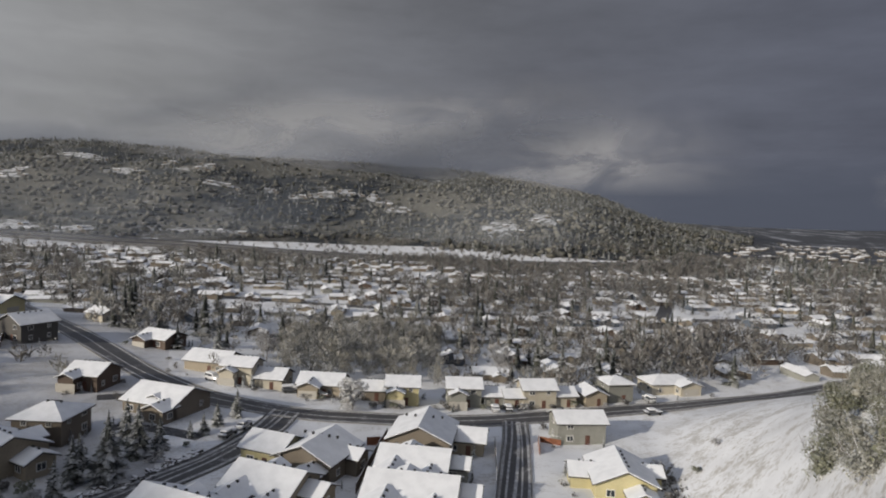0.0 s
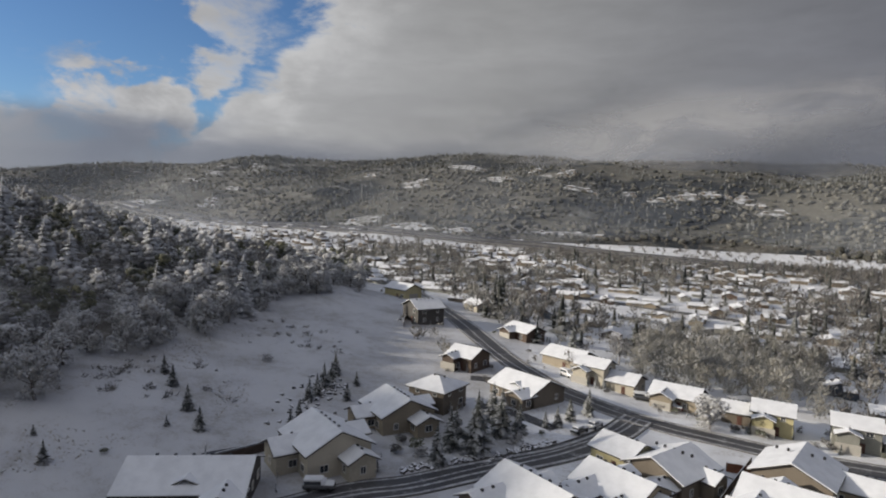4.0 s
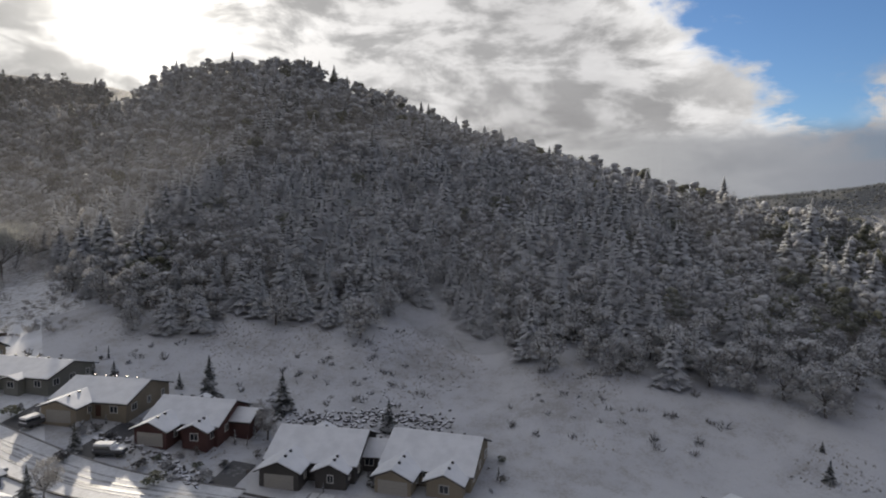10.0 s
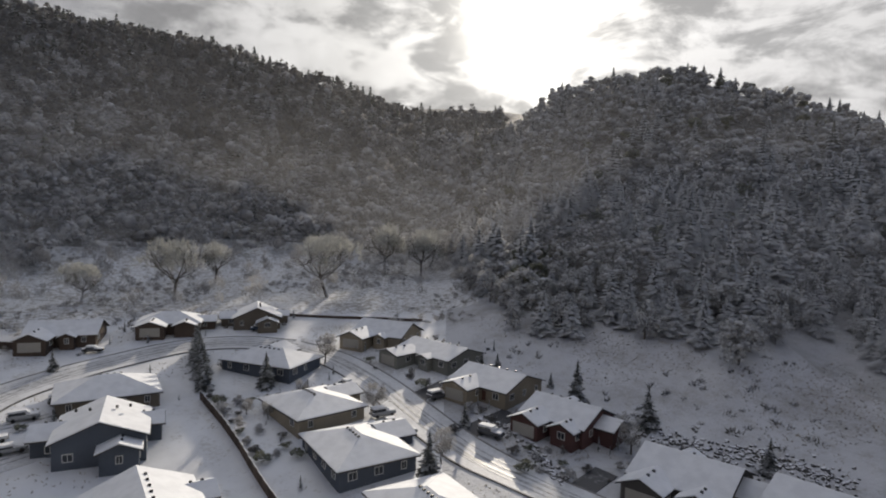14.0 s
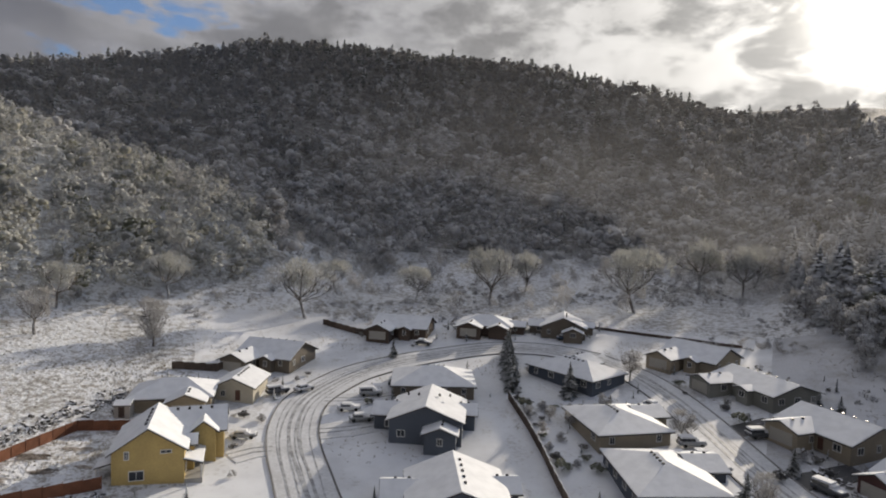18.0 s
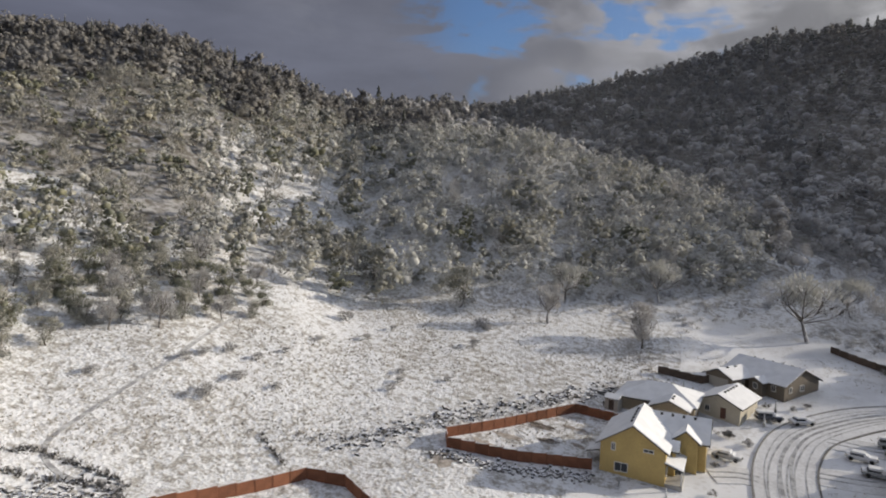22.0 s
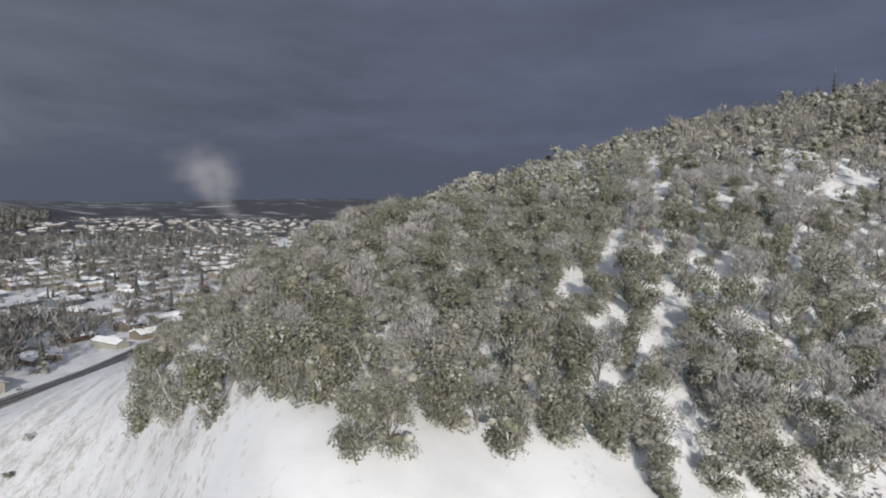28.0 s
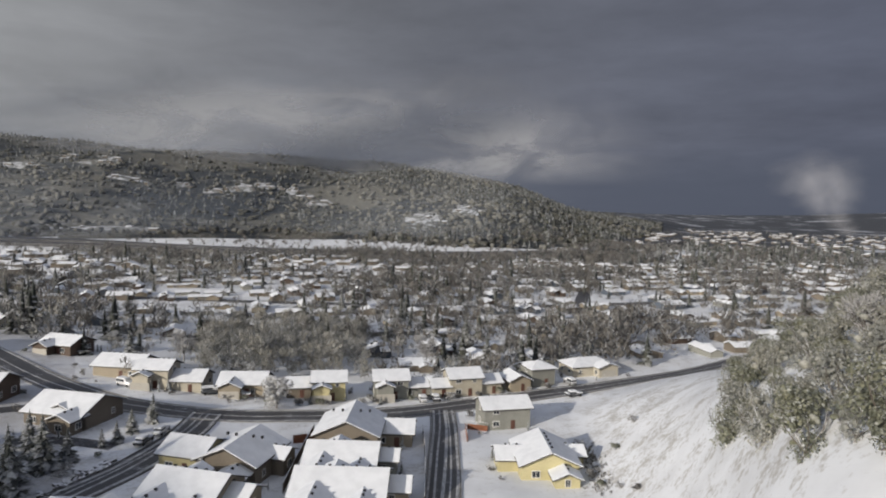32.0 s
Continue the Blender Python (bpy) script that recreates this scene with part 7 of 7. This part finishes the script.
shrub_spots = [(-80.3, -71.7), (-90.2, -65.7), (-79.8, -53.1), (-86.4, -48.8), (-77.9, -55.0), (-81.6, -49.2), (-88.3, -69.8), (-84.5, -52), (-83, -56), (-81.5, -60), (-84.7, -59), (-87, -56.5), (-64.2, -85.9), (-61.0, -86.5), (-55, -96), (-57, -92), (-55.5, -88), (-58, -109),
               (-82.6, 61.5), (-96.2, 51.9), (-115.5, 102.5), (-62, 84), (-60.5, 88), (-58, 86), (-64, 89), (-61, 104), (-59, 120), (-62, 118), (-46, 111), (-48, 103),
               (-15, 146.5), (-10, 147), (0, 147.5), (3, 148.3), (12, 150), (22, 150.4), (30, 152.4), (-28, 149), (-33, 149.5), (-45, 149), (-22, 147), (44, 156), (50, 157.4), (36, 154.6), (-70, 157), (-75, 168), (-92, 178),
               (38.5, 103), (39.5, 98), (39, 93), (40, 88), (40.2, 83), (41, 108), (42, 112), (36.8, 79), (46, 104), (52, 110), (33, 55), (29, 60), (-103, -43), (-104, -15), (-100, -6), (-3.5, -117), (-0.5, -118.5), (-24.5, -121), (-11.5, -136), (-14, -139), (-36, -117), (-31, -119), (-55.2, -115), (-54.8, -111), (-54, -107), (-53.2, -103), (-52.4, -98), (-51.6, -94), (-51, -90), (-50, -86.5), (-56.5, -113), (-55.6, -105), (-60, -108), (-63, -107), (-66, -107.5), (-55, -84), (-53, -87), (-90, -106), (-92, -110), (-93.5, -92), (-92, -96), (-90, -90.5), (-88, -75.5), (-90, -74)]
for k, (x, y) in enumerate(shrub_spots):
    ob = SHRUBS[k % 3]
    if k >= 3:
        ob = copy_thing(ob, Matrix())
    ob.matrix_basis = scale_pose(on_ground(x, y, k * 57, -0.05), RNG.uniform(0.7, 1.6))
    tagged(ob, group="garden shrubs")


BUSHES = [tree_thing("meadow_bush", "rounded leafless bush, grey with frost, on the snowy meadow", 2.7, 1.75, "bare_twigs", 130 + k, 0.2, 420, "bush", limbs=7, trunk=0.12, base=-0.1, lobes=8, shell=0.3, twigs=True) for k in range(3)]
for k, (x, y, g) in enumerate([(80, -74, 1.3), (90, -79, 0.9), (90, -83, 0.9), (88, -88, 1.1), (83, -90, 0.8), (80, -82, 1.1), (74, -85, 0.7), (82, -97, 0.6), (87, -125, 1.4), (82, -108, 0.7), (76, -118, 0.8), (96, -65, 0.9), (59, -145, 1.4), (55, -132, 1.0), (59, -100, 0.7), (56, -144, 1.1), (59, -104, 0.7), (61, -108, 0.7), (52, -111, 0.6), (75, -128, 0.7), (21, -160, 1.2)]):
    ob = BUSHES[k % 3]
    if k >= 3:
        ob = copy_thing(ob, Matrix())
    ob.matrix_basis = scale_pose(on_ground(x, y, k * 61, -0.05), g * 1.1, g * 0.8)
    tagged(ob, group="meadow bushes")


# ---- stones and rough grass ----
def stones(name, label, spots, size, seed, mat="snowy_rock", single=0):
    """A spill of broken stone, each stone a rough eight-cornered lump, snow lying between; the nearest are parts of their own."""
    rng = np.random.default_rng(seed)
    pieces = []
    cube = np.array([(x, y, z) for z in (-1, 1) for x, y in ((-1, -1), (1, -1), (1, 1), (-1, 1))], float) * 0.5
    faces = np.array([(3, 2, 1, 0), (4, 5, 6, 7), (0, 1, 5, 4), (1, 2, 6, 5), (2, 3, 7, 6), (3, 0, 4, 7)])
    spots = spots[np.argsort(np.hypot(spots[:, 0], spots[:, 1]))]

    def lump():
        v = cube + rng.normal(0, 0.14, cube.shape)
        a = rng.uniform(0, 6.3)
        v = v @ np.array([[np.cos(a), -np.sin(a), 0], [np.sin(a), np.cos(a), 0.2], [0, -0.2, 1]])
        return v * size * rng.uniform(0.5, 1.3, 3)

    for x, y in spots[single:]:
        pieces.append((lump() + (x, y, float(ground_z(x, y)) + 0.05), faces, None))
    if not single:
        v, q, t = join_np(pieces)
        return tagged(new(name, mesh_np(name, v, q, t, (mat,))), label, "stones", kind="stuff")
    ob = thing(name, on_ground(*spots[0]), label, "stones")
    inv = ob.matrix_world.inverted()
    models = [mesh_np("stone", lump(), faces, None, (mat,)) for k in range(12)]
    for k, (x, y) in enumerate(spots[:single]):
        part("stone", models[k % 12], ob).matrix_local = inv @ pose(x, y, float(ground_z(x, y)) + 0.05, 0, 0, k * 47)
    if pieces:
        v, q, t = join_np(pieces)
        rest_of = part("rubble", mesh_np("rubble", v - np.array(ob.matrix_world.translation), q, t, (mat,)), ob)
        tagged(rest_of, kind="stuff")
    return ob


def along(line, width, n, seed):
    rng = np.random.default_rng(seed)
    p = smooth_line(line, 0.5)
    return p[rng.integers(0, len(p), n)] + rng.normal(0, width / 2.2, (n, 2))


stones("stone_bank", "broken dark stone half buried in snow above a yard", along([(60, -3), (67, -9), (70, -15)], 5.0, 700, 1), 0.45, 2)
stones("stone_bank", "broken dark stone half buried in snow by a ditch", along([(67, -20), (72, -29), (74, -38), (71, -46)], 6, 1700, 3), 0.4, 4, single=240)
stones("stone_bank", "line of dark stones along a cut bank", along([(55.7, -79.5), (49, -91.5), (40, -106.2), (28.7, -119.1), (21, -129.8)], 3.5, 260, 5), 0.5, 6)
stones("stone_wall", "rough stone retaining bank behind the houses", along([(-104, -46), (-108, -37), (-111, -27), (-112, -18)], 4.5, 300, 7), 0.55, 8)
stones("stone_edge", "row of dark stones below a fence, half under snow", along([(42, -85.5), (30, -88.7), (19, -93.0)], 1.8, 230, 15), 0.45, 16)
stones("stone_wall", "loose stone edging beside a driveway", along([(-88, -72), (-86.5, -62), (-84, -56), (-80, -50)], 1.6, 120, 9), 0.6, 10)
stones("stone_wall", "stone edging of a garden terrace", along([(-57, 80), (-52, 88), (-47, 97), (-43, 108)], 1.4, 150, 11), 0.6, 12)
stones("stone_wall", "loose stones on the slope behind gardens", along([(-84, 82), (-90, 92), (-96, 104)], 5.0, 120, 13), 0.6, 14)


def tufts(name, label, spots, seed, size=0.32, mat="dry_grass"):
    """Dead grass standing through the snow."""
    rng = np.random.default_rng(seed)
    n = len(spots)
    z = ground_z(spots[:, 0], spots[:, 1])
    base = np.column_stack([spots, z - 0.05])
    blades, tris = [], []
    for k in range(4):
        a = rng.uniform(0, 6.3, n)
        d = np.column_stack([np.cos(a), np.sin(a), np.zeros(n)])
        s = (size * rng.uniform(0.5, 1.3, n))[:, None]
        o = base + d * s * 0.3
        side = np.column_stack([-np.sin(a), np.cos(a), np.zeros(n)])
        tip = o + d * s * 0.7 + np.array([0, 0, 1]) * s * rng.uniform(0.5, 1.1, n)[:, None]
        blades.append(np.stack([o - side * s * 0.35, o + side * s * 0.35, tip], 1).reshape(-1, 3))
        tris.append(np.arange(n * 3).reshape(-1, 3) + k * n * 3)
    return tagged(new(name, mesh_np(name, np.vstack(blades), None, np.vstack(tris), (mat,))), label, "grass", kind="stuff")


meadow = scatter(186, 262, 96, 190, 13000, 51, lambda x, y, az, r, rng: (ground_z(x, y) > 8.5) & (rng.random(len(r)) < 0.45 + 0.4 * np.sin(x / 9 + np.sin(y / 7))))
tufts("meadow_grass", "dead grass tufts standing through snow on the meadow", meadow, 52)
tufts("slope_grass", "thin dead grass on the shaded snow slope", scatter(50, 128, 96, 175, 2600, 53, lambda x, y, az, r, rng: (r < np.interp(az, EDGE_AZ, EDGE_R) + 3) & (ground_z(x, y) > 6.5) & (np.sin(x / 8) + np.sin(y / 6) > 0.1)), 54, 0.3)
tufts("knoll_grass", "thin dead grass on the sunny snow knoll", scatter(262, 345, 36, 130, 700, 55, lambda x, y, az, r, rng: ground_z(x, y) > 4), 56, 0.12)


bramble = scatter(40, 128, 98, 235, 220, 57, lambda x, y, az, r, rng: (r < np.interp(az, EDGE_AZ, EDGE_R) + 2) & (ground_z(x, y) > 6) & (np.sin(x / 11 + np.sin(y / 8)) + np.sin(y / 9) > 0.35))
stand("slope_bramble", "frosted brambles and dead stalks on the shaded slope", "brush", np.column_stack([bramble, RNG.uniform(0.4, 1.2, len(bramble)), np.zeros(len(bramble))]),
      [mk_loose(16, 0.34, 1.0, 1.5)], ("ridge_twigs",), 58)
yards = np.vstack([scatter(95, 190, 70, 175, 2600, 61, lambda x, y, az, r, rng: np.sin(x / 6 + np.sin(y / 5)) + np.sin(y / 4.5) > 0.5)])
lanes = np.vstack([smooth_line(l, 2.0) for l in (WEST, EAST, HILL_LANE)])
clear = [i for i, (x, y) in enumerate(yards) if ((lanes - (x, y)) ** 2).sum(1).min() > 30 and not any((x - fx) ** 2 + (y - fy) ** 2 < fr * fr for fx, fy, fr in FOOTPRINTS)]
tufts("yard_grass", "dead grass and low garden plants poking through yard snow", yards[clear], 62, 0.3)
brush = scatter(130, 205, 172, 262, 900, 63, lambda x, y, az, r, rng: np.sin(x / 14 + np.sin(y / 9)) + np.sin(y / 11) > 0.2)
stand("valley_brush", "frosted low brush on the snowy valley head", "brush", np.column_stack([brush, RNG.uniform(0.5, 1.2, len(brush)), np.zeros(len(brush))]),
      [mk_loose(30, 0.3, 1.6, 1.5)], ("bare_twigs",), 64)
frost = scatter(130, 205, 195, 275, 150, 65, None, 6)
stand("frosted_thicket", "pale frosted bare trees along the foot of the hill", "trees", np.column_stack([frost, RNG.uniform(0.7, 1.2, len(frost)), np.zeros(len(frost))]),
      [mk_loose(210, 0.36, 9.5, 3.8)], ("bare_twigs",), 66)


# ---- vapour: sheets standing in for haze over the valley and woods, cloud on the far ridge, a plume of steam ----
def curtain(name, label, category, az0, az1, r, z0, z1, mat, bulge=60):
    """A gently billowing translucent sheet across the valley, standing in for haze and cloud."""
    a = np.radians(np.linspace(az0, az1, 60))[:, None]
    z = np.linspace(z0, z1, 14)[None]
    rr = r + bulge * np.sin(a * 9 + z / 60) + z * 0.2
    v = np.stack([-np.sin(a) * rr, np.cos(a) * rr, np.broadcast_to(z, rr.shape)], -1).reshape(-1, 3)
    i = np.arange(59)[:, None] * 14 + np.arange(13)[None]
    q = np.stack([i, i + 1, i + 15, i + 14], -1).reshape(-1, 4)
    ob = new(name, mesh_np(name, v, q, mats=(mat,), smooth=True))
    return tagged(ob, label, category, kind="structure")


curtain("backdrop_mist", "thin sheet standing in for mist and haze before the far hills", "mist", -22, 80, 800, -5, 240, "valley_haze")
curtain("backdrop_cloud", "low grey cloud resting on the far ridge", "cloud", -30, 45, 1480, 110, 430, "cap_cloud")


def wood_curtain():
    """An added sheet along the foot of the shaded woods, veiling them like haze and glare."""
    az = np.linspace(52, 218, 120)
    r = np.where(az < 131, np.interp(az, EDGE_AZ, EDGE_R), np.interp(az, FOOT_AZ, FOOT_R))
    r = np.convolve(np.pad(r, 12, "edge"), np.ones(25) / 25, "valid") - 7
    top = np.interp(az, [52, 66, 78, 92, 110, 135, 180, 205, 218], [22, 34, 60, 95, 100, 150, 190, 130, 60])
    a, z = np.radians(az)[:, None], 2 + np.linspace(0, 1, 12)[None] * top[:, None]
    ends = np.clip((az - 52) / 18, 0, 1) * np.clip((218 - az) / 16, 0, 1)
    rise = np.interp(np.linspace(0, 1, 12), [0, 0.1, 0.45, 1.0], [0, 0.9, 1.0, 0.0])
    rr = r[:, None] + z * 0.8 + 3 * np.sin(a * 14 + z / 17)
    v = np.stack([-np.sin(a) * rr, np.cos(a) * rr, z], -1).reshape(-1, 3)
    i = np.arange(119)[:, None] * 12 + np.arange(11)[None]
    q = np.stack([i, i + 1, i + 13, i + 12], -1).reshape(-1, 4)
    me = mesh_np("wood_haze", v, q, mats=("wood_haze",), smooth=True)
    me.attributes.new("veil", "FLOAT", "POINT").data.foreach_set("value", (ends[:, None] * rise[None]).ravel())
    tagged(new("backdrop_wood_mist", me), "thin sheet standing in for haze along the foot of the woods", "mist", kind="structure")


wood_curtain()


def plume(x, y):
    """Steam rising from a works on the plain: leaning puffs that widen and thin into a flat top."""
    rng = np.random.default_rng(3)
    away = np.array([x, y]) / np.hypot(x, y)
    vs, ts, veil, k, rings = [], [], [], 0, 4
    for i in range(6):
        f = (i + 0.5) / 6
        c = np.array([*(np.array([away[1], -away[0]]) * (22 - 62 * f ** 1.2)), 8 + 132 * f]) + rng.normal(0, 2 + 5 * f, 3) * (1, 0.5, 0.5) + np.array([*away * i * 8.0, 0])
        r = (24 + 92 * f ** 1.5) * rng.uniform(0.9, 1.1)
        vs.append(c)
        veil.append(1.0)
        for g in range(1, rings + 1):
            u = g / rings
            for s in range(18):
                a, w = s * np.pi / 9, r * u * (1 + 0.12 * np.sin(s * 2.1 + i))
                vs.append(c + np.array([-away[1] * np.cos(a) * w, away[0] * np.cos(a) * w, np.sin(a) * w * 0.6]))
                veil.append((1 - u * u) ** 2)
                n = k + 1 + (g - 1) * 18
                if g == 1:
                    ts.append((k, n + s, n + (s + 1) % 18))
                else:
                    ts += [(n - 18 + s, n + s, n + (s + 1) % 18), (n - 18 + s, n + (s + 1) % 18, n - 18 + (s + 1) % 18)]
        k += 1 + rings * 18
    me = mesh_np("steam", np.array(vs), None, np.array(ts), ("steam",), smooth=True)
    me.attributes.new("veil", "FLOAT", "POINT").data.foreach_set("value", veil)
    ob = new("backdrop_steam", me)
    ob.matrix_world = on_ground(x, y, 0, 4)
    tagged(ob, "pale plume of steam rising from the far plain", "steam", kind="structure")


plume(950, 1140)
firs = np.vstack([scatter(316, 331, 620, 860, 90, 71, flat_ground, 7), scatter(323, 336, 500, 640, 40, 72, flat_ground, 7)])
stand("plain_firs", "rows of dark firs on the distant plain", "trees", np.column_stack([firs, RNG.uniform(0.9, 1.5, len(firs)), np.zeros(len(firs))]), [mk_fir(6, 14, 3.2, 8)], ("dark_needles",), 73)

trail = new("trail", strip("trail", [(70, -51), (78, -48), (84.2, -50.1), (87.1, -57.7), (89, -64.7), (90.5, -71.7), (91.2, -76.4), (94.1, -85.3), (98, -96.5), (98.9, -106)], 0.75, "tyre_slush", lift=0.05, thick=0.2))
tagged(trail, "narrow trodden trail up the snowy meadow", "path", kind="structure")
lip = along([(62, -76), (54.3, -83.4), (50.6, -88), (46.6, -93), (42, -99.5), (36.9, -106.3), (32.5, -113.4), (25.7, -122.3), (19, -131)], 1.7, 420, 85)
tufts("bank_grass", "dark matted grass hanging over an earth bank", lip, 86, 0.38, "dark_twigs")
hook = along([(66.6, -73.4), (65.6, -72.8), (64.2, -72.1), (61.6, -71), (59.4, -70)], 0.4, 55, 87)
tufts("washout_grass", "dark roots and grass at a small washout", hook, 88, 0.45, "dark_twigs")
cut = along([(96, -41), (86.2, -45.5), (84, -48.5), (79.5, -50.2), (73.6, -51.8), (70.2, -52.2)], 0.7, 240, 89)
tufts("cut_grass", "dark dead growth on the edge of a cut", cut, 90, 0.5, "dark_twigs")


def soil(cx, cy, a, b, seed):
    """Bare wet earth where the snow has gone, with a ragged edge."""
    rng = np.random.default_rng(seed)
    n = 22
    ang = np.linspace(0, 2 * np.pi, n, endpoint=False)
    edge = 1 + 0.25 * np.sin(ang * 2 + seed) + rng.normal(0, 0.16, n)
    x, y = cx + a * edge * np.cos(ang), cy + b * edge * np.sin(ang)
    v = np.vstack([[(cx, cy, float(ground_z(cx, cy)) + 0.07)], np.column_stack([x, y, ground_z(x, y) + 0.04])])
    t = np.array([(0, 1 + i, 1 + (i + 1) % n) for i in range(n)])
    tagged(new("ground_patch", mesh_np("ground_patch", v, None, t, ("bare_earth",))), "bare wet earth showing in a snowy yard", "earth", kind="structure")


for k, c in enumerate([(30, -104.5, 3.0, 0.9), (27.5, -100.2, 2.2, 0.7), (34, -98, 2.6, 0.8), (24.5, -107, 1.8, 0.8), (36.5, -93.5, 2.0, 0.9), (22.5, -101.5, 1.2, 0.6), (40, -84.5, 2.4, 1.6)]):
    soil(*c, 300 + k)
bank = along([(43, 112), (41.8, 106), (40.6, 98), (39.0, 90)], 2.2, 170, 83)
tufts("bank_brush", "brown brush and dead stalks along a cut bank", bank, 84, 0.55, "dark_twigs")
ditch = along([(66, -47), (71, -50.5), (80, -45), (95, -38), (108, -32)], 1.0, 260, 81)
tufts("ditch_grass", "dark dead growth along a ditch in the snow", ditch, 82, 0.6, "dark_twigs")

def shed(x, y, rot):
    ob = thing("garden_shed", on_ground(x, y, rot), "small pale garden shed with a snowy roof", "shed")
    v, q, t = wall_np(2.6, 3.0, 2.1, 0.3, "x")
    part("wall", mesh_np("wall", v, q, t, ("garage_panel",)), ob)
    v, q, t = roof_np(2.6, 3.0, 2.12, 0.3, 0.2, 0.1, "x")
    roof = part("roof", mesh_np("roof", v, q, t, ("roof_shingle",)), ob)
    v, q, t = roof_np(2.6, 3.0, 2.24, 0.3, 0.18, 0.16, "x")
    part("snow_cover", mesh_np("snow_cover", v, q, t, ("roof_snow",)), roof)
    part("door", box("door", -0.5, -1.56, 0.05, 0.5, -1.48, 1.9, "old_board", 0.01), ob)


shed(20.0, -119.5, 170)

# garden plants close to the house walls
rng = np.random.default_rng(91)
beds = []
for fx, fy, fr in FOOTPRINTS[:56]:
    for k in range(9):
        a, d = rng.uniform(0, 6.3), fr * rng.uniform(0.95, 1.5)
        beds.append((fx + np.cos(a) * d, fy + np.sin(a) * d))
beds = np.array(beds)
all_roads = np.vstack([smooth_line(l, 2.0) for l in (MAIN, HILL_LANE, SIDE, WEST, EAST)])
clear = [i for i, p in enumerate(beds) if ((all_roads - p) ** 2).sum(1).min() > 28 and not any((p[0] - fx) ** 2 + (p[1] - fy) ** 2 < (fr * 0.85) ** 2 for fx, fy, fr in FOOTPRINTS[:56])]
stand("garden_plants", "snow-capped garden plants and low hedges beside the houses", "shrubs", np.column_stack([beds[clear], RNG.uniform(0.5, 1.4, len(clear)), RNG.integers(0, 2, len(clear))]),
      [mk_loose(40, 0.2, 1.3, 1.0), mk_conifer(6, 6, 2.4, 0.7)], ("dark_twigs", "conifer_needles"), 92)

# lone firs on the skyline of the spur
for i, (az, r, hh) in enumerate([(277.1, 300, 10), (274.8, 312, 10), (272.6, 322, 11), (269.1, 335, 12), (226.0, 385, 13), (219.9, 400, 15), (216.5, 430, 12), (237, 365, 10), (252, 372, 11), (258, 372, 9), (262, 366, 9)]):
    x, y, z = bearing_dir(az, 0)
    grow("garden_fir", x * r, y * r, hh, i, "lone dark fir on the skyline")
